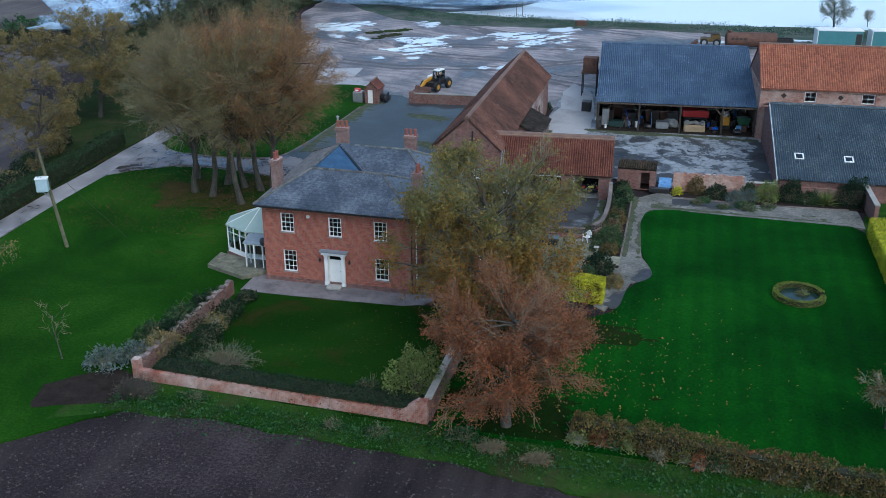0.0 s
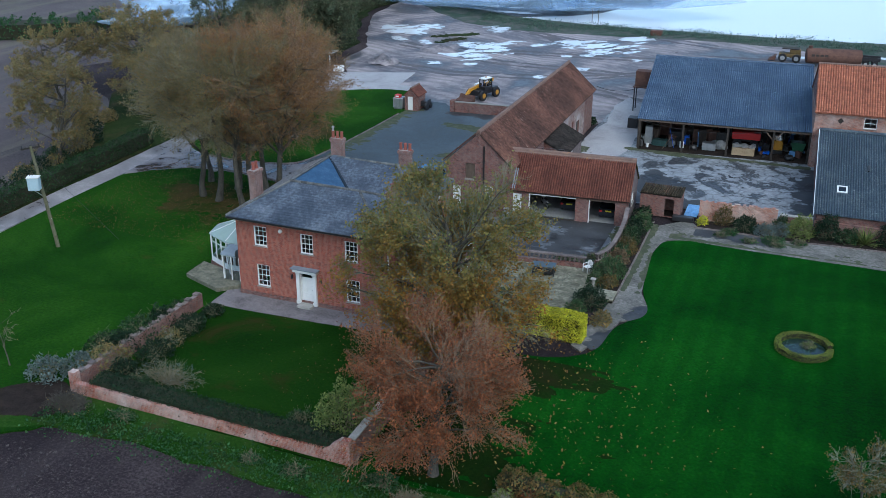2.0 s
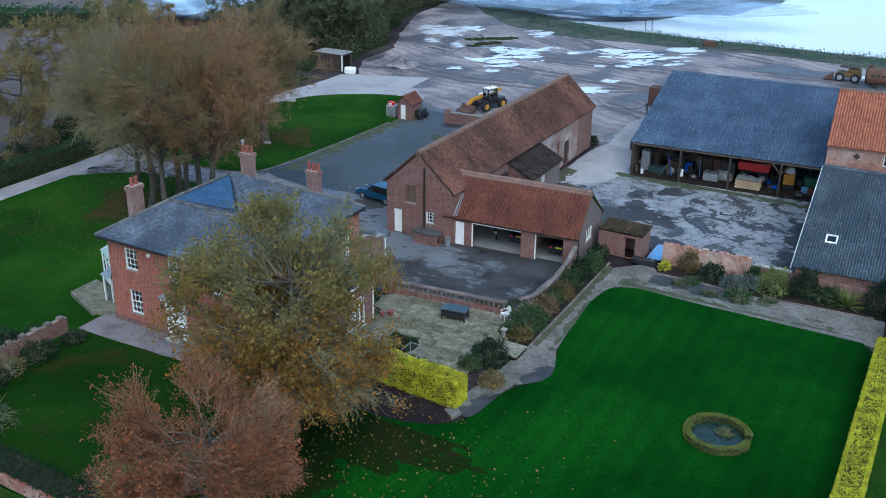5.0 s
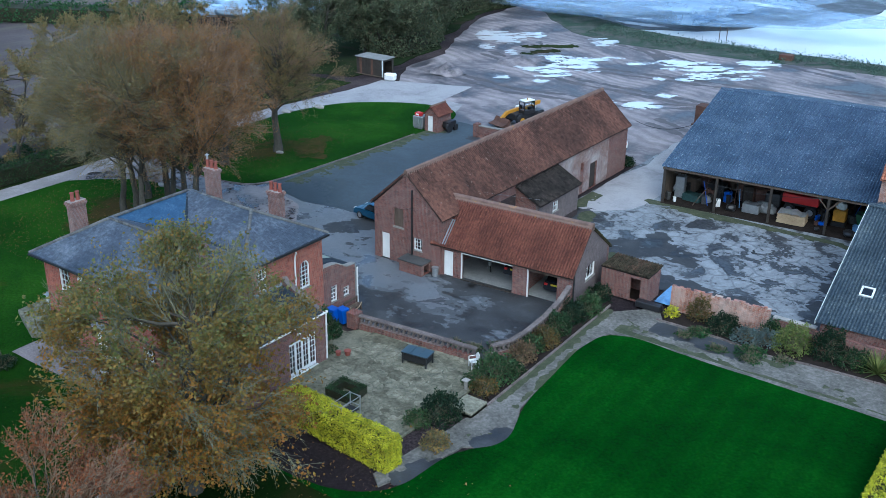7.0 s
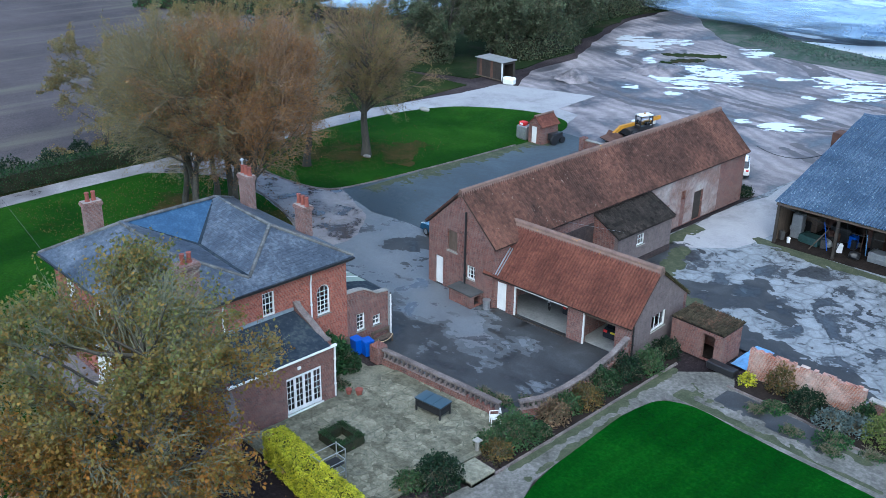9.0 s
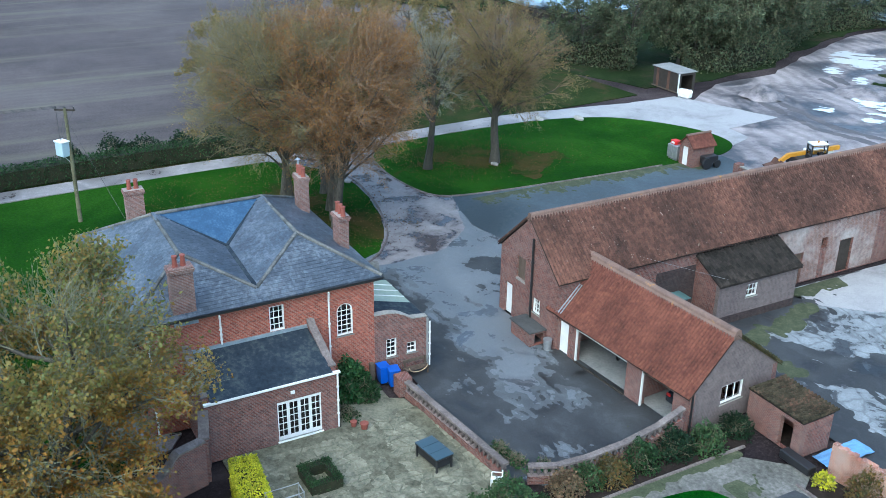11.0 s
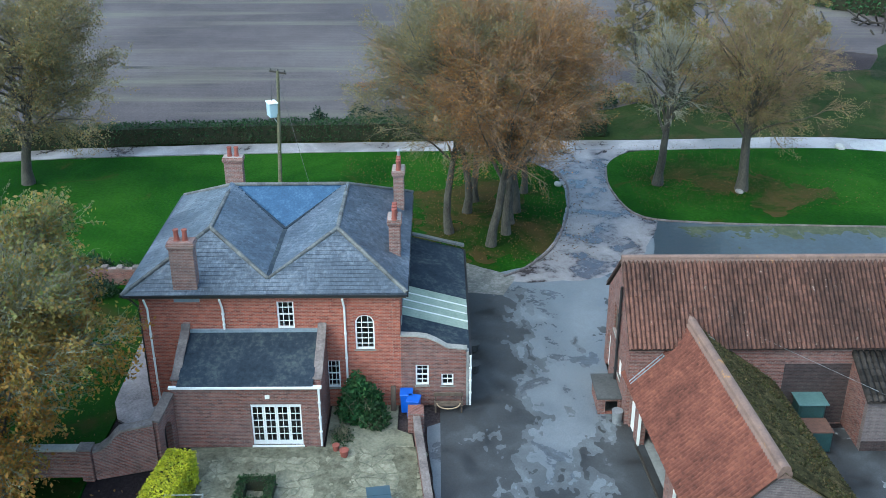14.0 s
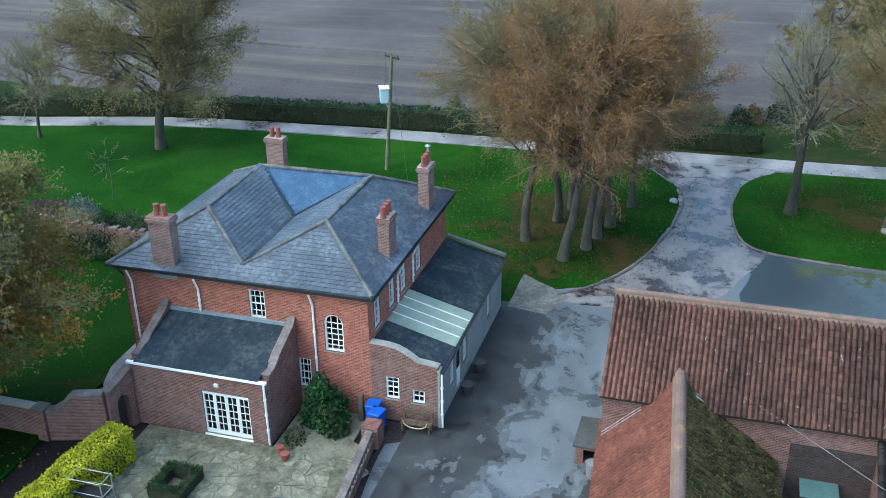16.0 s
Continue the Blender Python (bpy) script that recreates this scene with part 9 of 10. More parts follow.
for xx in (6.6, 11.4):
    part("cradle", boxed(-0.3, 0.3, -1.0, 1.0, 0, 0.5), BLACK, tn, "", pose(xx, 159.4 + (xx - 5.4) * 0.162, 0, 0, 0, 9))
for k in range(4):
    part("faded_mark", boxed(-0.22, 0.22, -0.02, 0.02, -0.16, 0.16), DARKWOOD, tn, "dark unreadable painted mark", pose(6.4 + 0.6 * k, 158.46 + 0.097 * k, 1.6, 0, 0, 9))
bm = rod((5.9, 159.5, 2.3), (5.9, 159.5, 2.75), 0.3, n=12)
part("filler_neck", bm, RUST, tn)
dm_ = thing("yellow_dumper", (3, 160.6, 0), "old yellow loader parked by the tank", "loader")
part("body", boxed(1.6, 4.7, 160.2, 161.7, 0.65, 1.2, 0.1), MUSTARD, dm_)
part("cab", boxed(3.1, 4.6, 160.3, 161.6, 1.2, 1.85, 0.08), MUSTARD, dm_)
part("canopy", boxed(2.0, 4.4, 160.25, 161.65, 1.86, 1.95, 0.02), DARKWOOD, dm_)
part("bucket", prism(bmesh.new(), [(0.2, 0.15), (1.2, 0.15), (1.3, 0.75), (1.0, 0.75)], 1.7, Matrix.Translation((0, 160.1, 0))), RUST, dm_)
for xx in (2.2, 4.1):
    for yy in (160.15, 161.75):
        wheel(dm_, xx, yy, 0.6, 0.6, 0.4, 'y', STEEL)
dt = thing("dark_trailer", (14.1, 161, 0), "dark flat trailer beside the tank", "trailer")
part("bed", boxed(12.95, 15.4, 160.4, 162.0, 0.95, 1.12, 0.03), BLACK, dt)
part("side_board", boxed(12.95, 15.4, 160.4, 160.46, 1.125, 1.5, 0.01), BLACK, dt)
part("side_board", boxed(12.95, 15.4, 161.94, 162.0, 1.125, 1.5, 0.01), BLACK, dt)
for xx in (13.5, 14.7):
    for yy in (160.5, 161.9):
        wheel(dt, xx, yy, 0.5, 0.45, 0.25, 'y')
for x, y in ((22.2, 164.4), (30.2, 165.6)):
    ct = thing("container", (x, y, 0), "teal metal storage container with pale top by the water", "container")
    m = pose(x, y, 0, 0, 0, 8)
    part("body", boxed(-3.3, 3.3, -1.2, 1.2, 0.1, 2.6, 0.03), TEAL, ct, "", m)
    for sx in (-2.6, 2.6):
        part("skid", boxed(sx - 0.15, sx + 0.15, -1.1, 1.1, -0.02, 0.099), BLACK, ct, "", m)
    part("roof", boxed(-3.4, 3.4, -1.25, 1.25, 2.6, 2.75, 0.02), WHITE, ct, "pale grey top", m)
    part("end_frame", boxed(-3.42, -3.31, -1.22, 1.22, 0.1, 2.598), WHITE, ct, "pale end frame", m)
    part("doorway", boxed(2.3, 3.2, -1.24, -1.21, 0.2, 2.2), BLACK, ct, "dark doorway", m)
    for i in range(15):
        part("rib", boxed(-3.2 + 0.36 * i, -3.1 + 0.36 * i, -1.23, -1.201, 0.25, 2.5), TEAL, ct, "", m)
for x, y in ((-31.0, 180.2), (-30.0, 180.6)):
    solid("marker_post", rod((x, y, -0.1), (x, y, 2.3), 0.06, n=6), TIMBER, "thin post standing in the flood water", "post", "posts in the water")
solid("marker_hut", boxed(-19.4, -17.6, 172.6, 173.8, 0, 0.8, 0.03), RUST, "small dark box on the bank", "box")

# electricity pole
pl = thing("electricity_pole", (-47.3, 65.6, 0), "leaning wooden electricity pole with transformer", "pole")
top = Vector((-48.65, 65.8, 8.25))
foot = Vector((-47.25, 65.6, -0.1))
part("post", rod(foot, top, 0.16, 0.11, 12), POLEWOOD, pl, "tall greenish wooden post")
mid = foot.lerp(top, 0.66)
part("transformer", boxed(-0.45, 0.45, -0.32, 0.32, -0.55, 0.5, 0.05), TRANSFORMER, pl, "pale blue-grey transformer box", pose(mid.x - 0.15, mid.y - 0.5, mid.z, 0, 0, 25))
part("transformer_lid", boxed(-0.5, 0.5, -0.37, 0.37, 0.5, 0.58, 0.02), WHITE, pl, "", pose(mid.x - 0.15, mid.y - 0.5, mid.z, 0, 0, 25))
part("bracket", rod(mid + Vector((0.05, 0, -1.2)), mid + Vector((-0.3, -0.55, -0.55)), 0.04, n=6), STEEL, pl)
part("crossarm", boxed(-0.75, 0.75, -0.06, 0.06, -0.06, 0.06), DARKWOOD, pl, "", pose(top.x, top.y, top.z - 0.12, 0, 0, 60))
for i in (-0.65, 0.0, 0.65):
    c, s = math.cos(radians(60)), math.sin(radians(60))
    p = Vector((top.x + i * c, top.y + i * s, top.z - 0.06))
    part("insulator", rod(p, p + Vector((0, 0, 0.2)), 0.05, n=8), BLACK, pl)
    a = p + Vector((0, 0, 0.2))
    pts = [a + Vector((-24, -120, 1.5)) * t - Vector((0, 0, 14 * t * (1 - t) * 0.5)) for t in [k / 14 for k in range(15)]]
    part("wire", fast_mesh("wire", *tubes(np.array([pts]), np.full((1, 15), 0.013), 4), BLACK), None, pl, "thin overhead wire")
    part("lead", rod(a - Vector((0, 0, 0.2)), Vector((mid.x - 0.3 + 0.2 * i, mid.y - 0.55, mid.z + 0.58)), 0.012, n=4), BLACK, pl)
part("number_plate", boxed(-0.1, 0.1, -0.02, 0.02, -0.12, 0.12), WHITE, pl, "small white plate", pose(foot.x - 0.35, foot.y + 0.0, 2.3, 0, 0, 40))
part("stay_wire", rod(top - Vector((0, 0, 0.8)), (-43.6, 68.6, 0), 0.014, n=4), BLACK, pl)

# terrace furniture
tb = thing("garden_table", (-9.2, 75.15, 0.08), "black garden table with blue-grey panelled top", "table", rz=8)
tm = pose(-9.2, 75.1, 0.08, 0, 0, 8)
for i in range(3):
    part("top_panel", boxed(-0.9 + 0.6 * i + 0.01, -0.3 + 0.6 * i - 0.01, -0.5, 0.5, 0.74, 0.79, 0.01), TABLETOP, tb, "blue-grey panel", tm)
part("frame", boxed(-0.88, 0.88, -0.48, 0.48, 0.66, 0.738, 0.01), BLACK, tb, "", tm)
part("drape", boxed(-0.8, 0.8, -0.4, 0.4, 0.2, 0.655, 0.03), RUBBER, tb, "dark covered underside", tm)
for dx in (-0.8, 0.8):
    for dy in (-0.42, 0.42):
        part("leg", boxed(dx - 0.04, dx + 0.04, dy - 0.04, dy + 0.04, 0, 0.66), BLACK, tb, "", tm)


def plastic_chair(x, y, rz, label):
    ob = thing("garden_chair", (x, y, 0.06), label, "chair", rz=rz)
    m = pose(x, y, 0.06, 0, 0, rz)
    part("seat", boxed(-0.25, 0.25, -0.25, 0.25, 0.42, 0.46, 0.015), WHITE, ob, "", m)
    bm = bmesh.new()
    n = 10
    for i in range(n):
        a, b = math.pi * i / n, math.pi * (i + 1) / n
        prism(bm, [(0.27 * math.cos(a), 0.62 + 0.33 * math.sin(a)), (0.27 * math.cos(b), 0.62 + 0.33 * math.sin(b)), (0.2 * math.cos(b), 0.62 + 0.26 * math.sin(b)), (0.2 * math.cos(a), 0.62 + 0.26 * math.sin(a))], 0.05, Matrix.Translation((0, 0.25, 0)))
    box(bm, -0.27, -0.2, 0.25, 0.3, 0.44, 0.62)
    box(bm, 0.2, 0.27, 0.25, 0.3, 0.44, 0.62)
    for i in (-0.1, 0.0, 0.1):
        box(bm, i - 0.025, i + 0.025, 0.26, 0.29, 0.46, 0.86)
    part("backrest", bm, WHITE, ob, "", m)
    for s in (-1, 1):
        part("armrest", boxed(s * 0.27 - 0.03, s * 0.27 + 0.03, -0.22, 0.26, 0.64, 0.67, 0.01), WHITE, ob, "", m)
        for yy in (-0.22, 0.24):
            part("leg", boxed(s * 0.25 - 0.025, s * 0.25 + 0.025, yy - 0.025, yy + 0.025, 0, 0.64 if yy < 0 else 0.44), WHITE, ob, "", m)
    return ob


plastic_chair(-6.2, 76.7, -35, "white plastic garden chair beside the terrace wall")
# square box planting on the terrace
bx = thing("box_square", (-10.3, 69.8, 0.05), "low dark clipped square of box hedge", "hedge")
_rg = np.random.default_rng(31)
_pts = []
for _ in range(2600):
    side = _rg.integers(0, 4)
    a, w = _rg.uniform(-0.95, 0.95), _rg.uniform(0.45, 0.95)
    x, y = ((a, w), (a, -w), (w, a), (-w, a))[side]
    _pts.append((x, y * 0.85, 0.55 * (1 if _rg.random() < 0.6 else _rg.random())))
part("foliage", fast_mesh("foliage", *leaves(_rg, np.array(_pts), 0.08, 0.0), LEAF_GREEN), None, bx, "", pose(-10.3, 69.8, 0.05))
# solid fill whose dark colour stands for shade within the box leaves
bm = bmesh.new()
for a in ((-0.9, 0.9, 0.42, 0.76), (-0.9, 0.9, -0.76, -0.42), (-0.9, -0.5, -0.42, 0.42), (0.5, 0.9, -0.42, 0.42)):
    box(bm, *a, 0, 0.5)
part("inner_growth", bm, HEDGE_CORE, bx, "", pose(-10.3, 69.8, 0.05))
# white frame tower by the golden hedge
fr = thing("scaffold_tower", (-8.5, 66.9, 0.05), "small pale metal scaffold tower by the hedge", "scaffold")
for dx in (-0.35, 0.35):
    for dy in (-0.75, 0.75):
        part("upright", rod((-8.2 + dx, 67.4 + dy, 0.06), (-8.2 + dx, 67.4 + dy, 1.75), 0.03, n=8), STEEL, fr)
for z in (0.5, 1.1, 1.7):
    for dy in (-0.75, 0.75):
        part("rung", rod((-8.55, 67.4 + dy, z), (-7.85, 67.4 + dy, z), 0.025, n=6), STEEL, fr)
    for dx in (-0.35, 0.35):
        part("rail", rod((-8.2 + dx, 66.65, z), (-8.2 + dx, 68.15, z), 0.02, n=6), STEEL, fr)
part("platform", boxed(-8.53, -7.87, 66.7, 68.1, 0.9, 0.94), RUBBER, fr, "dark platform board")


def wheelie_bin(x, y, rz, label):
    ob = thing("wheeled_bin", (x, y, 0.05), label, "bin", "blue bins", rz=rz)
    m = pose(x, y, 0.05, 0, 0, rz)
    part("body", prism(bmesh.new(), [(-0.24, 0.08), (0.24, 0.08), (0.29, 1.0), (-0.29, 1.0)], 0.58, Matrix.Translation((0, -0.29, 0))), BLUE, ob, "", m)
    part("lid", boxed(-0.31, 0.31, -0.33, 0.36, 1.0, 1.07, 0.02), BLUE, ob, "blue hinged lid", m)
    for s in (-1, 1):
        part("wheel", rod((s * 0.2, 0.3, 0.1), (s * 0.3, 0.3, 0.1), 0.1, n=10), RUBBER, ob, "", m)
    return ob


wheelie_bin(-16.75, 76.0, 90, "blue plastic wheeled bin by the wall")
wheelie_bin(-16.2, 76.35, 80, "blue plastic wheeled bin by the wall")
solid("gate_post", boxed(-16.95, -16.7, 75.25, 75.5, 0.05, 1.35, 0.02), TIMBER, "grey timber post beside the bins", "post")
bn = thing("wooden_bench", (-16.7, 78.0, 0.02), "rustic grey wooden bench with coiled hose", "bench")
for i in range(3):
    part("seat_slat", boxed(-16.95 + 0.15 * i, -16.83 + 0.15 * i, 77.3, 78.7, 0.42, 0.46, 0.005), TIMBER, bn)
for yy in (77.38, 78.62):
    for xx in (-16.95, -16.6):
        part("leg", boxed(xx - 0.04, xx + 0.04, yy - 0.04, yy + 0.04, 0.02, 0.9 if xx < -16.8 else 0.42), TIMBER, bn)
part("back_rail", boxed(-17.0, -16.95, 77.3, 78.7, 0.72, 0.9, 0.005), TIMBER, bn)
bm = bmesh.new()
for k in range(24):
    a, b = math.pi * k / 24, math.pi * (k + 1) / 24
    cyl(bm, (-16.5, 78.0 - 0.55 * math.cos(a), 0.62 - 0.32 * math.sin(a)), (-16.5, 78.0 - 0.55 * math.cos(b), 0.62 - 0.32 * math.sin(b)), 0.03, n=6)
solid("garden_hose", bm, PALEWOOD, "pale hose draped over the bench", "hose")
for x, y, r, h in ((-22.3, 79.4, 0.3, 0.42), (-20.2, 79.35, 0.3, 0.45), (-13.6, 72.9, 0.16, 0.28), (-13.2, 73.3, 0.2, 0.3)):
    bm = rod((0, 0, 0), (0, 0, h), r * 0.75, r, 14)
    cyl(bm, (0, 0, h), (0, 0, h + 0.05), r * 1.1, n=14)
    solid("flower_pot", bm, DARKFLOOR if r > 0.25 else CLAYPOT, "round plant pot standing by the wall", "pot", m=pose(x, y, 0.05))
bush(-14.6, 73.1, 0.9, 0.6, 0.5, LEAF_GREEN, "low green plants beside the garden room", 300, 0.13)
solid("service_wire", rod((-18.2, 86.15, 6.55), (-13.4, 97.2, 2.95), 0.007, n=4), STEEL, "thin service wire from barn gable to lean-to", "wire")
# coal bunker and dustbin at the barn gable
bk = thing("coal_bunker", (-17.4, 85.6, 0.02), "low brick bunker with dark opening and slab top", "bunker")
part("wall_front", wall_bm(2.0, 0.85, 0.2), BRICK_OLD, bk, "", pose(-18.4, 85.1, 0.02))
part("wall_end", boxed(-18.4, -18.2, 85.31, 86.19, 0.02, 0.87), BRICK_OLD, bk)
part("wall_end", wall_bm(0.88, 0.85, 0.2, [(0.12, 0.72, 0.06, 0.72)]), BRICK_OLD, bk, "", pose(-16.4, 85.31, 0.02, 0, 0, 90))
part("lid", boxed(-18.5, -16.3, 85.0, 86.19, 0.88, 0.98, 0.02), DARKFLOOR, bk, "grey slab top")
bm = rod((0, 0, 0), (0, 0, 0.62), 0.22, 0.25, 16)
cyl(bm, (0, 0, 0.62), (0, 0, 0.66), 0.27, n=16)
solid("dustbin", bm, STEEL, "grey metal dustbin beside the garage", "bin", m=pose(-15.75, 85.9, 0.02))
TANKLID = surface("dull_teal_sheet", (0.05, 0.1, 0.1), (0.12, 0.2, 0.19), None, 1, 8, 0.5, 0.1, 0.005)
# oil tank in the nook behind the garage
ot = thing("oil_tank", (-15.0, 94.5, 0.03), "green oil tank standing behind the garage", "tank")
part("body", boxed(-15.5, -14.5, 93.9, 95.1, 0.45, 1.75, 0.08), GREENTANK, ot, "dull green tank body")
part("plinth", boxed(-15.4, -14.6, 93.9, 95.1, 0.03, 0.449), CONCRETE, ot)
part("cover", boxed(-15.52, -14.4, 93.8, 95.2, 1.755, 1.81, 0.02), TANKLID, ot, "dull teal sheet cover")
bn = thing("dark_bin", (-13.8, 94.5, 0.03), "dark rusty metal bin behind the garage", "bin")
part("body", boxed(-14.35, -13.25, 93.95, 95.05, 0.03, 1.1, 0.05), GREENTANK, bn)
part("lid", boxed(-14.38, -13.22, 93.92, 95.08, 1.105, 1.16, 0.02), RUST, bn, "rusty sheet lid")
# store surroundings
solid("black_trough", boxed(-2.0, -0.2, 90.0, 90.55, 0.06, 0.5, 0.04), BLACK, "black plastic trough beside the store", "trough")
bm = bmesh.new()
bmesh.ops.create_grid(bm, x_segments=14, y_segments=14, size=0.5, matrix=Matrix.Diagonal((1.15, 3.0, 1, 1)))
for v in bm.verts:
    v.co.z = 0.09 * noise.noise(v.co * 2.6) + 0.05 * noise.noise(v.co * 7)
r = bmesh.ops.extrude_face_region(bm, geom=bm.faces[:])
bmesh.ops.translate(bm, verts=[g for g in r["geom"] if isinstance(g, bmesh.types.BMVert)], vec=(0, 0, 0.02))
solid("blue_tarpaulin", bm, TARP, "pale blue tarpaulin thrown between store and wall", "tarpaulin", m=pose(-0.65, 92.9, 0.14))
# things inside the garage bays
for x, y, lb in ((-10.95, 90.6, "dark car parked nose in inside the wide garage bay"), (-7.35, 90.1, "dark car parked nose in inside the narrow garage bay")):
    cb = car(x, y, 94, CARDARK, lb, 4.0, 1.7, 1.42)
    part("rear_plate", boxed(-2.05, -2.02, -0.26, 0.26, 0.72, 0.84), PLATE, cb, "plain yellow bar", pose(x, y, 0.05, 0, 0, 94))


def motorbike(x, y, rz):
    """Two wheels, bent tube frame, tank, seat, engine, forks and bars."""
    ob = thing("motorbike", (x, y, 0.06), "pale motorbike on its stand inside the garage bay", "motorbike", rz=rz)
    m = pose(x, y, 0.06, 0, 0, rz) @ Matrix.Rotation(radians(-7), 4, 'X')
    for xx in (-0.68, 0.7):
        bm = bmesh.new()
        n, R, r = 24, 0.27, 0.055
        ring = [[bm.verts.new((xx + (R + r * math.cos(b)) * math.cos(a), r * math.sin(b), 0.325 + (R + r * math.cos(b)) * math.sin(a))) for b in [k * math.pi / 3 for k in range(6)]] for a in [2 * math.pi * i / n for i in range(n)]]
        for i in range(n):
            for k in range(6):
                bm.faces.new((ring[i][k], ring[(i + 1) % n][k], ring[(i + 1) % n][(k + 1) % 6], ring[i][(k + 1) % 6]))
        w = part("wheel", bm, RUBBER, ob, "black tyre", m)
        bm = rod((xx, -0.05, 0.325), (xx, 0.05, 0.325), 0.06)
        for k in range(8):
            a = k * math.pi / 4
            cyl(bm, (xx, 0, 0.325), (xx + 0.24 * math.cos(a), 0, 0.325 + 0.24 * math.sin(a)), 0.008, n=5)
        part("rim", bm, STEEL, w, "steel spokes", m)
    bm = bmesh.new()
    for p, q in (((0.42, 0, 0.88), (-0.25, 0, 0.78)), ((-0.25, 0, 0.78), (-0.2, 0, 0.32)), ((-0.2, 0, 0.32), (0.25, 0, 0.3)), ((0.25, 0, 0.3), (0.42, 0, 0.88)), ((-0.2, 0.06, 0.4), (-0.68, 0.06, 0.325)), ((-0.2, -0.06, 0.4), (-0.68, -0.06, 0.325)), ((-0.25, 0, 0.78), (-0.75, 0, 0.8))):
        cyl(bm, p, q, 0.022, n=8)
    part("frame", bm, STEEL, ob, "", m)
    part("engine", boxed(-0.18, 0.22, -0.14, 0.14, 0.3, 0.62, 0.05), STEEL, ob, "", m)
    part("tank", boxed(-0.1, 0.4, -0.13, 0.13, 0.76, 0.97, 0.07), WHITE, ob, "white fuel tank", m)
    part("seat", boxed(-0.75, -0.1, -0.12, 0.12, 0.8, 0.88, 0.035), BLACK, ob, "black seat", m)
    bm = bmesh.new()
    for sd in (-0.08, 0.08):
        cyl(bm, (0.45, sd, 0.95), (0.7, sd, 0.325), 0.022, n=8)
    part("fork", bm, STEEL, ob, "", m)
    part("handlebar", rod((0.38, -0.36, 1.03), (0.38, 0.36, 1.03), 0.015, n=8), BLACK, ob, "", m)
    part("headlight", rod((0.5, 0, 0.88), (0.6, 0, 0.88), 0.09, n=14), WHITE, ob, "round headlight", m)
    part("mudguard", boxed(-0.95, -0.5, -0.07, 0.07, 0.64, 0.68, 0.015), WHITE, ob, "white mudguard", m)
    part("stand", rod((0, 0.1, 0.3), (-0.05, 0.27, -0.02), 0.012, n=6), STEEL, ob, "", m)


motorbike(-13.2, 89.3, 125)
# steps from the path to the terrace
for i in range(3):
    solid("garden_step", boxed(-4.6 + 0.4 * i, -3.2 + 0.0 * i, 72.0 - 0.0, 73.6, 0.05, 0.34 - 0.11 * i, 0.02), FLAG, "worn stone garden step", "step", "steps to the terrace")
bm = rod((0, 0, 0), (0, 0, 0.55), 0.12, 0.1, 10)
box(bm, -0.2, 0.2, -0.2, 0.2, 0.55, 0.62, 0.02)
solid("stone_pedestal", bm, STONE, "small stone pedestal by the steps", "pedestal", m=pose(-5.2, 74.4, 0.05))
# boulders and stumps on the island
for x, y, s in ((-44.7, 99.8, 0.28), (-54.6, 110.9, 0.4), (-53.0, 114.6, 0.45), (-46.4, 86.6, 0.28)):
    bm = bmesh.new()
    bmesh.ops.create_icosphere(bm, subdivisions=3, radius=s)
    for v in bm.verts:
        v.co = Vector((v.co.x * 1.4, v.co.y, v.co.z * 0.55)) * (1 + 0.3 * noise.noise(v.co * 2 + Vector((x, y, 0))))
    solid("boulder", bm, STONE, "pale weathered boulder on the grass", "boulder", "boulders on the lawn", m=pose(x, y, 0.1))
# stone slabs at the corner of the wing and terrace west of the house
zone("side_terrace", ragged([(-34.2, 64.6), (-30.6, 63.2), (-28.95, 64.6), (-28.95, 66.2), (-31.4, 66.2), (-34.2, 67.0)], 0.05, 0.6, 3), 0.3, FLAG, "raised pale stone terrace beside the conservatory", "terrace", thick=0.32)
zone("corner_slabs", ragged([(-33.0, 79.2), (-29.0, 79.2), (-28.6, 81.4), (-31.0, 82.3)], 0.1, 0.6, 3), 0.035, PATHSTONE, "pale stone slabs at the wing corner", "paving")

# distant smoke: lumpy wisps, thin shells one inside another
_rs = np.random.default_rng(77)


def wispy(name, col, thick, scale):
    """Thin pale matter with holes and soft wisps."""
    m, nt, b = _nt(name)
    v = _coord(nt, (1, 1, 1.6))
    fac = _math(nt, 'MULTIPLY', _ramp(nt, _noise(nt, v, scale, 6, 0.62, 0.8), [(0.34, (0, 0, 0)), (0.68, (1, 1, 1))]), thick)
    b.inputs["Base Color"].default_value = (*col, 1)
    b.inputs["Roughness"].default_value = 1.0
    b.inputs["Specular IOR Level"].default_value = 0.0
    clear = nt.nodes.new("ShaderNodeBsdfTransparent")
    mx = nt.nodes.new("ShaderNodeMixShader")
    nt.links.new(fac, mx.inputs[0])
    nt.links.new(clear.outputs[0], mx.inputs[1])
    nt.links.new(b.outputs[0], mx.inputs[2])
    nt.links.new(mx.outputs[0], nt.nodes["Material Output"].inputs[0])
    return m


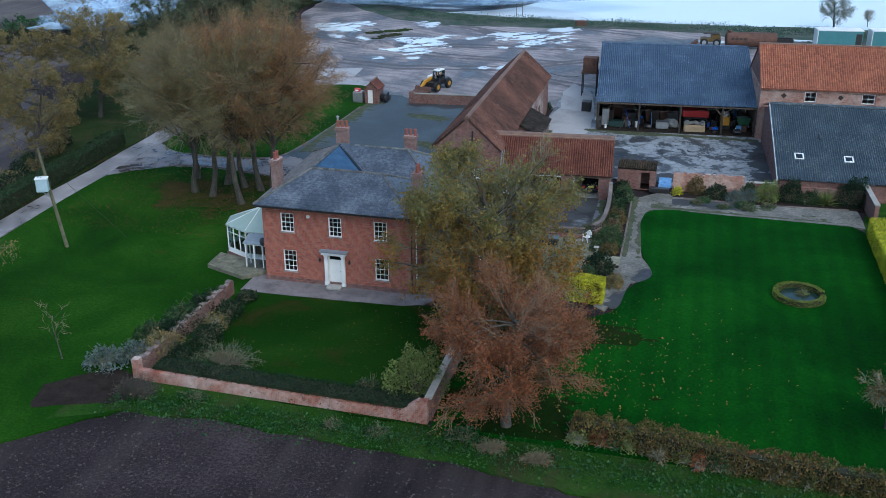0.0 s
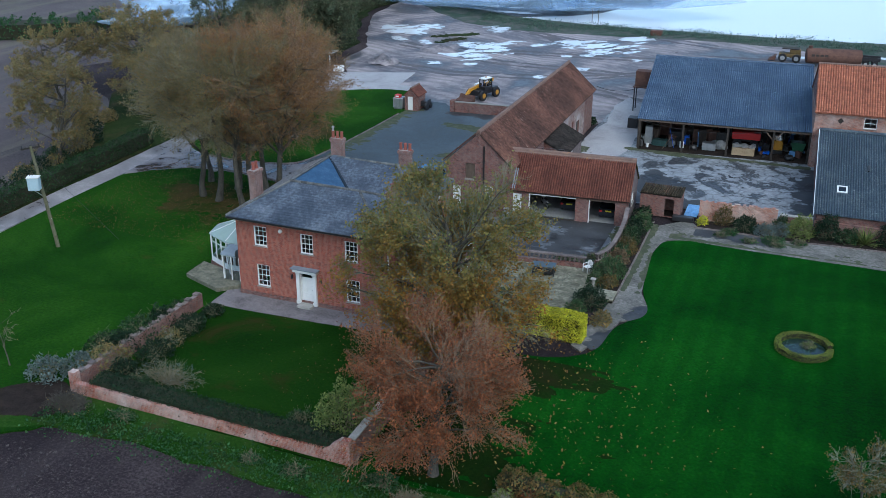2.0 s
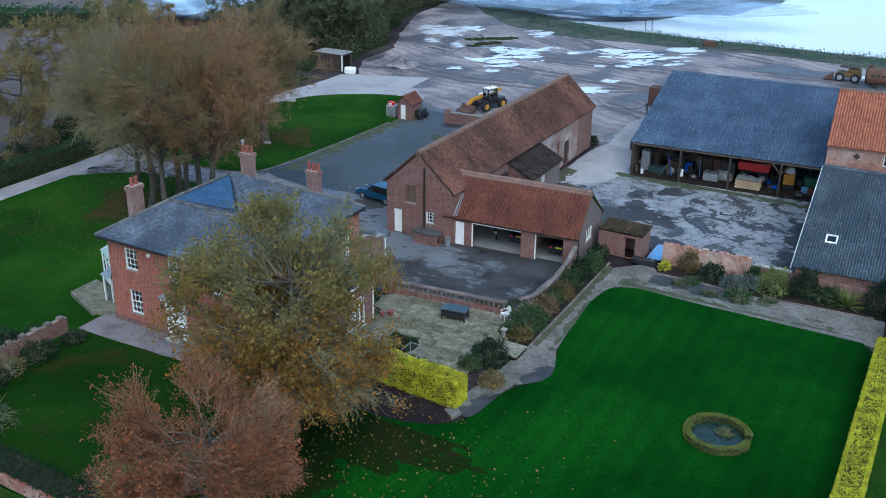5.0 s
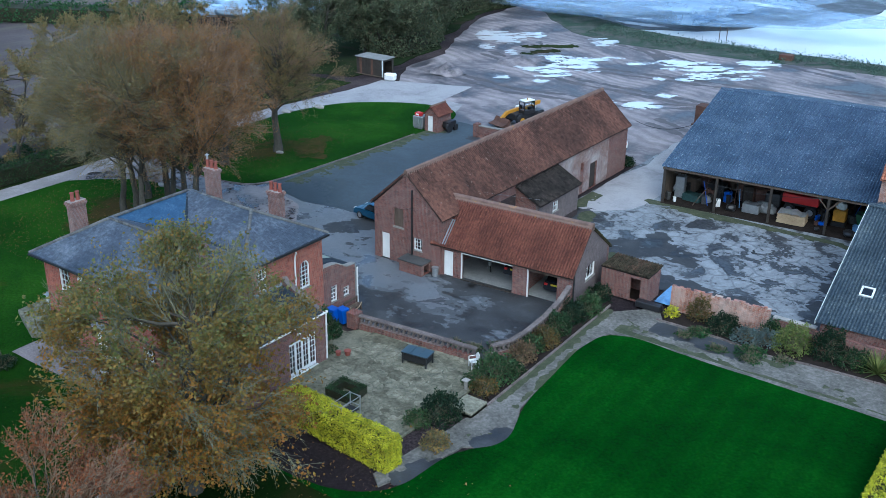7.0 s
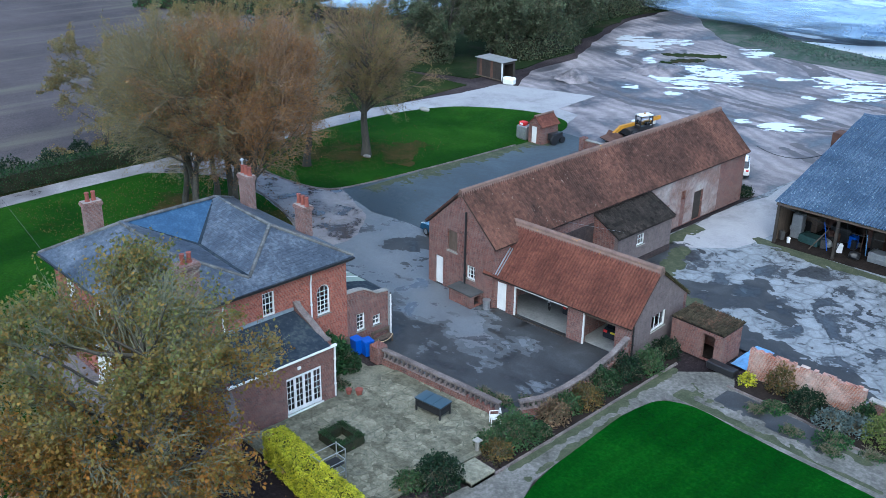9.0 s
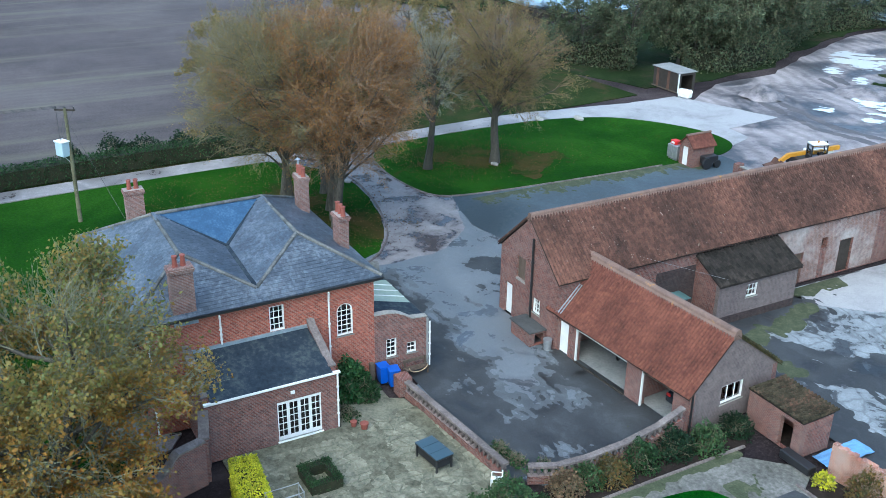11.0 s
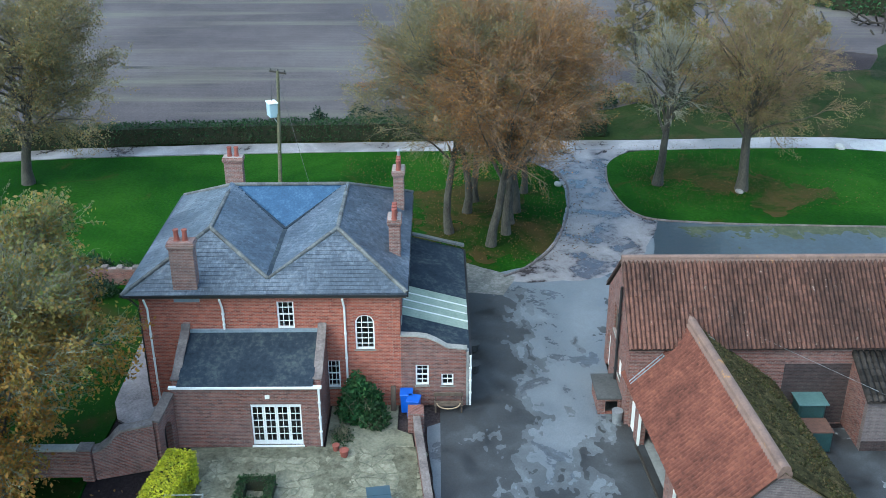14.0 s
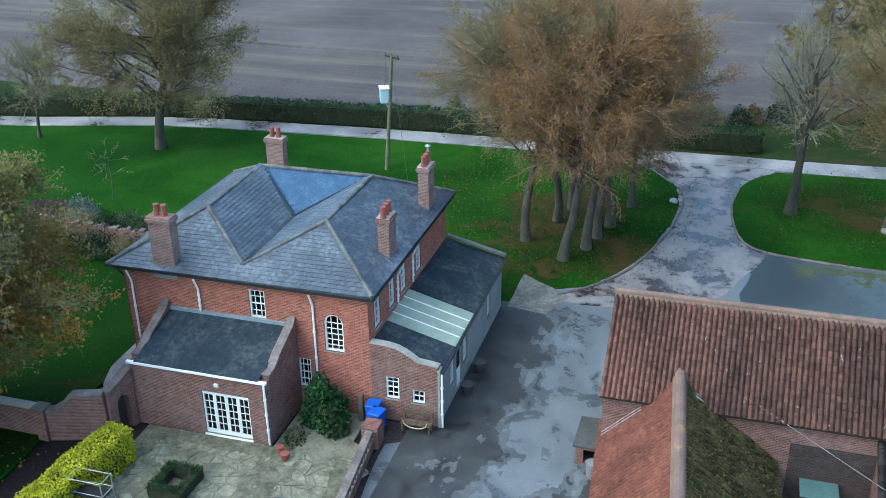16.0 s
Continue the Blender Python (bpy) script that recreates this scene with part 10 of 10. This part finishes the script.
def smoke(centre, size, lean, shells, seed, label, mat, turn=0):
    bm = bmesh.new()
    for k in range(shells):
        s = 1 - 0.27 * k
        r = bmesh.ops.create_icosphere(bm, subdivisions=5, radius=1.0)
        for v in r["verts"]:
            d = v.co.copy()
            f = s * (1 + 0.45 * noise.noise(d * 1.6 + Vector((seed, k, 0))) + 0.22 * noise.noise(d * 4.2 + Vector((0, seed, k))))
            v.co = Vector((d.x * size[0], d.y * size[1], (d.z * 0.5 + 0.5) * size[2])) * f
            v.co += Vector(lean) * (v.co.z / size[2])
    for f in bm.faces:
        f.smooth = True
    return solid("smoke", bm, mat, label, "smoke", kind="stuff", m=pose(*centre, 0, 0, turn))


SMOKE = wispy("pale_smoke", (0.52, 0.7, 0.9), 0.7, 0.14)
HAZE = wispy("blue_haze", (0.4, 0.56, 0.76), 0.45, 0.07)
smoke((-95, 151, 0.2), (5.5, 14.0, 6.5), (0, 2, 0), 3, 3, "white smoke rising behind the wood", SMOKE, -17)
smoke((-60, 190, 0.1), (34, 14, 5.0), (14, 9, 0), 2, 8, "thin blue smoke drifting over the flood bank", HAZE)
bm = bmesh.new()
for k in range(420):
    a = _rs.uniform(0, 6.28)
    r = abs(_rs.normal(0, 4.6))
    c = Vector((r * math.cos(a) * 1.3, r * math.sin(a) * 1.3, max(0.1, (1.8 - 0.18 * r) * _rs.uniform(0.4, 1.0))))
    d = Vector(_rs.normal(size=3))
    cyl(bm, c - d * 0.8, c + d * 0.8, 0.12, n=5)
solid("bonfire_heap", bm, DARKWOOD, "charred heap of timber under the smoke", "heap", kind="stuff", m=pose(-100.5, 141, 0))

# cables about the yard
def hanging_cable(a, b, sag, r, label):
    A, B = Vector(a), Vector(b)
    pts = np.array([[A.lerp(B, i / 14) - Vector((0, 0, sag * 4 * (i / 14) * (1 - i / 14))) for i in range(15)]])
    solid("overhead_cable", fast_mesh("overhead_cable", *tubes(pts, np.full((1, 15), r), 5), BLACK), None, label, "cable")


hanging_cable((BX1 - 0.1, 118.0, 4.3), (SX0 - 0.1, 118.6, SE_ + (SR - SE_) * (118.6 - SY0 + 0.15) / (SM - SY0 + 0.15) + 0.1), 0.8, 0.03, "black cable sagging between barn and open shed")
hanging_cable((-9.1, 110.27, 3.12), (4.4, 110.27, 3.12), 0.7, 0.015, "thin cable slung between the posts of the shed")

# ---- tiles, slates, sheets and flags ----
def plane_frame(poly):
    """Origin, direction along the eave, direction up the slope and normal; the first two corners are the eave."""
    o = Vector(poly[0])
    u = (Vector(poly[1]) - o)
    if abs(u.z) > 0.15 * u.length:
        u = Vector((u.x, u.y, 0))
    u.normalize()
    n = Vector((0, 0, 0))
    for i in range(len(poly)):
        n += Vector(poly[i]).cross(Vector(poly[(i + 1) % len(poly)]))
    n.normalize()
    if n.z < 0:
        n = -n
    v = n.cross(u).normalized()
    if v.z < 0:
        v = -v
    return o, u, v, n


def courses(poly, width, gauge, stagger):
    """Centres of the pieces of each course that lie on the slope: (s, t, cut) with s along and t up."""
    o, u, v, n = plane_frame(poly)
    flat = [((Vector(p) - o).dot(u), (Vector(p) - o).dot(v)) for p in poly]
    t0, t1 = min(p[1] for p in flat), max(p[1] for p in flat)

    def span(t):
        hit = []
        for (a, b), (c, d) in zip(flat, flat[1:] + flat[:1]):
            if (b - t) * (d - t) <= 0 and abs(b - d) > 1e-9:
                hit.append(a + (c - a) * (t - b) / (d - b))
        return (min(hit), max(hit)) if len(hit) >= 2 else None

    out = []
    row = 0
    t = t0
    while t < t1 - 0.02:
        a = span(min(t + gauge * 0.5, t1 - 1e-3))
        if a:
            off = (row % 2) * width * 0.5 if stagger else 0.0
            k = math.floor((a[0] - off) / width)
            while True:
                sa = off + k * width
                if sa > a[1]:
                    break
                lo, hi = max(sa, a[0]), min(sa + width, a[1])
                if hi - lo > 0.04:
                    out.append((lo, hi, t, lo > sa + 1e-4 or hi < sa + width - 1e-4))
                k += 1
        row += 1
        t += gauge
    return (o, u, v, n), out


def pantile_profile(w):
    return [(w * x, z) for x, z in ((0.035, 0.004), (0.08, 0.01), (0.16, 0.036), (0.29, 0.078), (0.43, 0.1), (0.58, 0.098), (0.74, 0.068), (0.87, 0.026), (0.93, 0.01), (0.965, 0.004))]


def slate_profile(w):
    return [(0.006, 0.0), (w - 0.006, 0.0)]


def piece_mesh(name, prof, gauge, lap, thick, material):
    """One tile or slate: its top and its lower edge, lifted at the tail."""
    k = len(prof)
    v = [(x, -lap, z + thick + 0.012) for x, z in prof] + [(x, gauge, z + 0.004) for x, z in prof] + [(x, -lap, z - 0.0) for x, z in prof]
    f = [(i, i + 1, k + i + 1, k + i) for i in range(k - 1)] + [(2 * k + i, 2 * k + i + 1, i + 1, i) for i in range(k - 1)]
    f += [(2 * k, 0, k), (k - 1, 3 * k - 1, 2 * k - 1)]
    return v, f


def cover(parent, poly, width, gauge, kind, material, name, singles=0, seed=1, stagger=True, jitter=0.006, lap=0.03, skip=None, order=None):
    """Lays pieces on a slope; singles: how many of the whole ones are objects of their own."""
    rng = random.Random(seed)
    (o, u, v, n), rows = courses(poly, width, gauge, stagger)
    prof = pantile_profile if kind == "pantile" else slate_profile
    thick = 0.024 if kind == "pantile" else 0.012
    pv, pf = piece_mesh(name, prof(width), gauge, lap, thick, material)
    basis = Matrix((u, v, n)).transposed().to_4x4()
    whole = [r for r in rows if not r[3]]
    if order:
        whole.sort(key=lambda r: order(o + u * r[0] + v * r[2]))
    single = {id(r) for r in whole[:singles]}
    me = raw(name, pv, pf, material) if singles else None
    verts, faces = [], []
    for r in rows:
        lo, hi, t, cut = r
        p = o + u * lo + v * t
        if skip and skip(p):
            continue
        jit = rng.uniform(-jitter, jitter)
        if id(r) in single:
            part(name, me, None, parent, "", Matrix.Translation(p + n * (0.004 + abs(jit)) + v * jit) @ basis @ pose(0, 0, 0, rng.uniform(-0.6, 0.6), 0, rng.uniform(-0.5, 0.5)))
            continue
        s = (hi - lo) / width
        b = len(verts)
        dz = 0.004 + abs(jit)
        for x, y, z in pv:
            q = p + u * (x * s) + v * (y + jit) + n * (z + dz)
            verts.append((q.x, q.y, q.z))
        faces += [tuple(i + b for i in f) for f in pf]
    if verts:
        ob = part(name + "_rest", raw(name + "_rest", verts, faces, material), None, parent)
        ob["kind"] = "stuff"


def sheets(parent, poly, width, length, material, name="roof_sheet", wave=0.19, deep=0.045, skip=None):
    """Corrugated sheets in lapped rows, each an object on one of a few meshes."""
    o, u, v, n = plane_frame(poly)
    L = (Vector(poly[1]) - Vector(poly[0])).length
    H = (Vector(poly[-1]) - Vector(poly[0])).dot(v)
    nu, nv = round(L / width), max(1, round(H / length))
    w, h = L / nu, H / nv
    k = int(w / wave) * 4
    verts = []
    for y, z in ((-0.08, 0.035), (h, 0.0)):
        verts += [(w * i / k, y, z + deep * math.cos(2 * math.pi * i / 4)) for i in range(k + 1)]
    faces = [(i, i + 1, k + 2 + i, k + 1 + i) for i in range(k)]
    me = raw(name, verts, faces, material, False)
    basis = Matrix((u, v, n)).transposed().to_4x4()
    rng = random.Random(6)
    for i in range(nu):
        for j in range(nv):
            p = o + u * (w * i) + v * (h * j) + n * (0.05 + rng.uniform(0, 0.012))
            if skip and skip(i, j):
                continue
            part(name, me, None, parent, "", Matrix.Translation(p) @ basis)


near_end = lambda p: (p - Vector((17, 90, 25))).length
# house slates
for k, poly in HOUSE_SLOPES.items():
    mat = SLATE_BLUE if k == "inner_west" else SLATE_SHEEN if k == "west" else SLATE
    cover(DECKS[k], poly, 0.30, 0.22, "slate", mat, "slate", 110 if k == "east_back" else 70 if k == "inner_west" else 60 if k == "east_front" else 0, seed=len(k), order=near_end)

# barn roof
bmid = (BX0 + BX1) / 2
BARN_E = [(BX1 + 0.25, BY0 - 0.12, BE - 0.05), (BX1 + 0.25, BY1 + 0.12, BE - 0.05), (bmid, BY1 + 0.12, BR + 0.12), (bmid, BY0 - 0.12, BR + 0.12)]
BARN_W = [(BX0 - 0.25, BY1 + 0.12, BE - 0.05), (BX0 - 0.25, BY0 - 0.12, BE - 0.05), (bmid, BY0 - 0.12, BR + 0.12), (bmid, BY1 + 0.12, BR + 0.12)]
for poly in (BARN_E, BARN_W):
    deck = part("roof_slope", slab(bmesh.new(), [(x, y, z - 0.03) for x, y, z in poly], 0.06), TILEGAP, barn, "brown lichened pantile slope")
    cover(deck, poly, 0.205, 0.28, "pantile", PANTILE_OLD, "pantile", 150 if poly is BARN_E else 0, 4, False, 0.012, order=near_end)
ridge_line(barn, (bmid, BY0 - 0.12, BR + 0.23), (bmid, BY1 + 0.12, BR + 0.23), RIDGE_CLAY, 0.15, bed=True)
# garage roof
GAR_S = [(GX0 - 0.6, GY0 - 0.2, GE - 0.08), (GX1 + 0.12, GY0 - 0.2, GE - 0.08), (GX1 + 0.12, gmid, GR + 0.12), (GX0 - 0.6, gmid, GR + 0.12)]
GAR_N = [(GX1 + 0.12, GY1 + 0.2, GE - 0.08), (GX0 - 0.6, GY1 + 0.2, GE - 0.08), (GX0 - 0.6, gmid, GR + 0.12), (GX1 + 0.12, gmid, GR + 0.12)]
for poly, mat, lb in ((GAR_S, PANTILE, "red pantile slope"), (GAR_N, MOSS, "moss-covered tile slope")):
    deck = part("roof_slope", slab(bmesh.new(), [(x, y, z - 0.03) for x, y, z in poly], 0.06), TILEGAP if mat is PANTILE else mat, garage, lb)
    cover(deck, poly, 0.205, 0.28, "pantile", mat, "pantile", 280 if poly is GAR_S else 0, 5, False, 0.012, order=near_end)
_rm = np.random.default_rng(8)
_a, _b = _rm.random(9000), _rm.random(9000)
_keep = np.array([noise.noise((a * 9, b * 4, 2.0)) > -0.15 for a, b in zip(_a, _b)])
_pt = np.stack([GX0 - 0.5 + (GX1 - GX0 + 0.5) * _a, GY1 + 0.15 + (gmid - GY1 - 0.2) * _b, GE + 0.02 + (GR - GE + 0.14) * _b + 0.06], 1)[_keep]
_ms = part("moss_growth", fast_mesh("moss_growth", *leaves(_rm, _pt, 0.13, -0.5), LEAF_MOSS), None, garage, "cushions of green and brown moss")
_ms["kind"] = "stuff"
ridge_line(garage, (GX0 - 0.6, gmid, GR + 0.21), (GX1 + 0.12, gmid, GR + 0.21), RIDGE_CLAY, 0.2, bed=True)
cover(lean_deck, LEAN_ROOF, 0.26, 0.33, "pantile", LEANTILE, "pantile", 0, 6, False, 0.012)
cover(store, [(-5.5, 90.84, 2.0), (-1.92, 90.84, 2.0), (-1.92, 92.96, 2.07), (-5.5, 92.96, 2.07)], 0.22, 0.3, "pantile", STORETILE, "pantile", 0, 9, False, 0.02)
# granary roof
hmid = (110.3 + 120.5) / 2
GRAN_S = [(8.1, 110.0, 5.7), (32.0, 110.0, 5.7), (32.0, hmid, 9.4), (8.1, hmid, 9.4)]
GRAN_N = [(32.0, 120.8, 5.7), (8.1, 120.8, 5.7), (8.1, hmid, 9.4), (32.0, hmid, 9.4)]
for poly in (GRAN_S, GRAN_N):
    deck = part("roof_slope", slab(bmesh.new(), [(x, y, z - 0.02) for x, y, z in poly], 0.06), PANTILE_RED, granary, "orange pantile slope")
    if poly is GRAN_S:
        cover(deck, poly, 0.235, 0.3, "pantile", PANTILE_RED, "pantile", 0, 7, False, 0.008)
ridge_line(granary, (8.1, hmid, 9.45), (32.0, hmid, 9.45), RIDGE_CLAY, 0.16)
# corrugated roofs
sheets(shed, SHED_ROOF, 1.09, 2.6, SHEET)
sheets(shed, SHED_BACK, 1.09, 2.6, SHEET)
ridge_line(shed, (SX0 - 0.1, SM, SR + 0.05), (SX1 + 0.05, SM, SR + 0.05), SHEET, 0.2, 1.1, "ridge_sheet")
sheets(low, LOW_ROOF, 1.05, 2.6, SHEET_OLD)
sheets(low, LOW_BACK, 1.05, 2.6, SHEET_OLD)
ridge_line(low, (CX0 - 0.1, CYR, 5.63), (CX1, CYR, 5.63), SHEET_OLD, 0.2, 1.1, "ridge_sheet")
for x, y in ((11.5, 95.2), (15.9, 95.1)):
    z = 1.75 + (y - CYF) * 3.8 / (CYR - CYF) + 0.12
    sl = math.degrees(math.atan2(3.8, CYR - CYF))
    fr = bmesh.new()
    for a, b, c, d in ((-0.42, 0.42, -0.48, -0.36), (-0.42, 0.42, 0.36, 0.48), (-0.42, -0.3, -0.36, 0.36), (0.3, 0.42, -0.36, 0.36)):
        box(fr, a, b, c, d, -0.03, 0.06)
    sk = part("skylight", fr, WHITE, low, "white-framed roof skylight", pose(x, y, z, sl, 0, 0))
    part("pane", boxed(-0.3, 0.3, -0.36, 0.36, 0.0, 0.01), DARKGLASS, sk, "", pose(x, y, z, sl, 0, 0))

part("roof_slot", boxed(-0.07, 0.07, -0.45, 0.45, -0.02, 0.09, 0.01), BLACK, low, "dark upright roof vent", pose(13.6, 98.6, 1.75 + (98.6 - CYF) * 3.8 / (CYR - CYF) + 0.1, math.degrees(math.atan2(3.8, CYR - CYF)), 0, 0))

# terrace of broken flags
terrace = zone("terrace", [(-13.9, 66.3), (-5.3, 66.5), (-4.9, 74.6), (-5.3, 77.2), (-6.9, 77.2), (-14.8, 76.3), (-15.2, 75.6), (-17.2, 75.6), (-17.2, 72.4), (-13.9, 72.4)], 0.05, TERRACE_BED, "worn flagged terrace with mossy joints", "terrace")
_r = random.Random(12)
NX, NY = 15, 17
_lat = {(i, j): (-13.75 + 8.5 * i / NX + _r.uniform(-0.24, 0.24), 66.5 + 10.2 * j / NY + (i / NX) * 0.6 * (j / NY) + 0.3 * (i % 2) + _r.uniform(-0.2, 0.2)) for i in range(NX + 1) for j in range(NY + 1)}
for i in range(NX):
    for j in range(NY):
        q = [_lat[i, j], _lat[i + 1, j], _lat[i + 1, j + 1], _lat[i, j + 1]]
        cx, cy = sum(p[0] for p in q) / 4, sum(p[1] for p in q) / 4
        if abs(cx + 10.3) < 0.9 and abs(cy - 69.8) < 0.8 or _r.random() < 0.04:
            continue
        k = _r.uniform(0.74, 0.95)
        cut = _r.randrange(4)
        out = []
        for n, p in enumerate(q):
            x, y = (p[0] - cx) * k, (p[1] - cy) * k
            if n == cut:
                a, b = q[n - 1], q[(n + 1) % 4]
                out.append((x * 0.8 + 0.2 * (a[0] - cx) * k, y * 0.8 + 0.2 * (a[1] - cy) * k))
                out.append((x * 0.8 + 0.2 * (b[0] - cx) * k, y * 0.8 + 0.2 * (b[1] - cy) * k))
            else:
                out.append((x, y))
        m = len(out)
        me = raw("flagstone", [(x, y, 0.03) for x, y in out] + [(x * 1.03, y * 1.03, 0.0) for x, y in out], [tuple(range(m))] + [(e, m + e, m + (e + 1) % m, (e + 1) % m) for e in range(m)], FLAG)
        part("flagstone", me, None, terrace, "", pose(cx, cy, 0.045 + _r.uniform(0, 0.012), _r.uniform(-1, 1), _r.uniform(-1, 1), 0))
seep("moss_patch", [((-13.6, 66.6), (-5.2, 66.8)), ((-13.8, 72.5), (-13.8, 66.5)), ((-14.5, 76.0), (-6, 76.9)), ((-5.2, 67), (-5.1, 74))], 1.1, (-13.8, -5.2, 66.4, 76.6), 0.09, 0.098, FLAGMOSS, "moss and worn grit over the terrace flags", 0.4, 0.1, 12)
# kerb stones along the lawns and the bed
_k = raw("kerb_stone", [(-0.44, -0.06, 0.1), (0.44, -0.06, 0.1), (0.44, 0.06, 0.1), (-0.44, 0.06, 0.1), (-0.45, -0.075, 0), (0.45, -0.075, 0), (0.45, 0.075, 0), (-0.45, 0.075, 0)],
         [(0, 1, 2, 3), (4, 5, 1, 0), (5, 6, 2, 1), (6, 7, 3, 2), (7, 4, 0, 3)], COPING)


def kerb(name, pts, label):
    ob = thing(name, (*pts[0], 0), label, "kerb", kind="structure")
    P = smooth_loop(pts, 8, False)
    c = 0.0
    for a, b in zip(P, P[1:]):
        d = Vector((b[0] - a[0], b[1] - a[1]))
        while c < d.length:
            p = Vector(a) + d.normalized() * c
            part("kerb_stone", _k, None, ob, "", pose(p.x, p.y, 0.01, 0, 0, math.degrees(math.atan2(d.y, d.x))))
            c += 0.92
        c -= d.length
    return ob


kerb("kerb_lawn", [(-49.2, 86.8), (-46.4, 87.25), (-42.4, 86.9), (-38.6, 86.1), (-35.0, 84.9), (-32.5, 83.2), (-31.2, 81.8)], "pale worn kerb stones round the lawn")
kerb("kerb_island", [(-49.4, 90.7), (-46.4, 90.4), (-43, 90.7), (-40.7, 91.4), (-39.6, 92.9), (-39.0, 96.5), (-38.7, 100), (-38.3, 106.8), (-38.05, 113.2)], "pale kerb stones along the island lawn")
kerb("kerb_bed", [(-3.25, 74.0), (-3.3, 82), (-3.4, 89.3)], "pale stone edging of the flower bed")
kerb("kerb_border", [(0.4, 89.15), (4.2, 89.1), (7.4, 88.7), (10.0, 89.1), (15.4, 89.45)], "pale stone edging of the back border")

# the farm buildings east of the barn stand a little askew to it
def skew(at, degrees, shift, things):
    m = Matrix.Translation(shift) @ Matrix.Translation(at) @ Matrix.Rotation(radians(degrees), 4, 'Z') @ Matrix.Translation(-Vector(at))
    for ob in things:
        ob.matrix_basis = m @ ob.matrix_basis


def middle(ob):
    """Where a thing stands in the plan."""
    if ob.type != 'MESH':
        return ob.matrix_basis.translation
    c = sum((Vector(v) for v in ob.bound_box), Vector()) / 8
    return ob.matrix_basis @ c


stored = [ob for ob in scene.objects if ob.parent is None and ob.type in ('MESH', 'EMPTY') and "kind" not in ob.keys() and ob is not shed
          and -9.3 < middle(ob).x < 8.15 and 110.0 < middle(ob).y < 122.0]
skew((-9.1, 110.2, 0), 4.2, (0.2, -0.4, 0), [shed] + stored)
skew((8.2, 110.3, 0), 4.2, (0, 0, 0), [granary])
skew((9.45, 91.6, 0), 2.5, (0, 0, 0), [low])
store.matrix_basis = Matrix.Translation((0.45, -0.15, 0)) @ store.matrix_basis
garage.matrix_basis = Matrix.Translation((-5.8, 90.6, 0)) @ Matrix.Rotation(radians(4.2), 4, 'Z') @ Matrix.Translation((5.8, -90.6, 0)) @ garage.matrix_basis
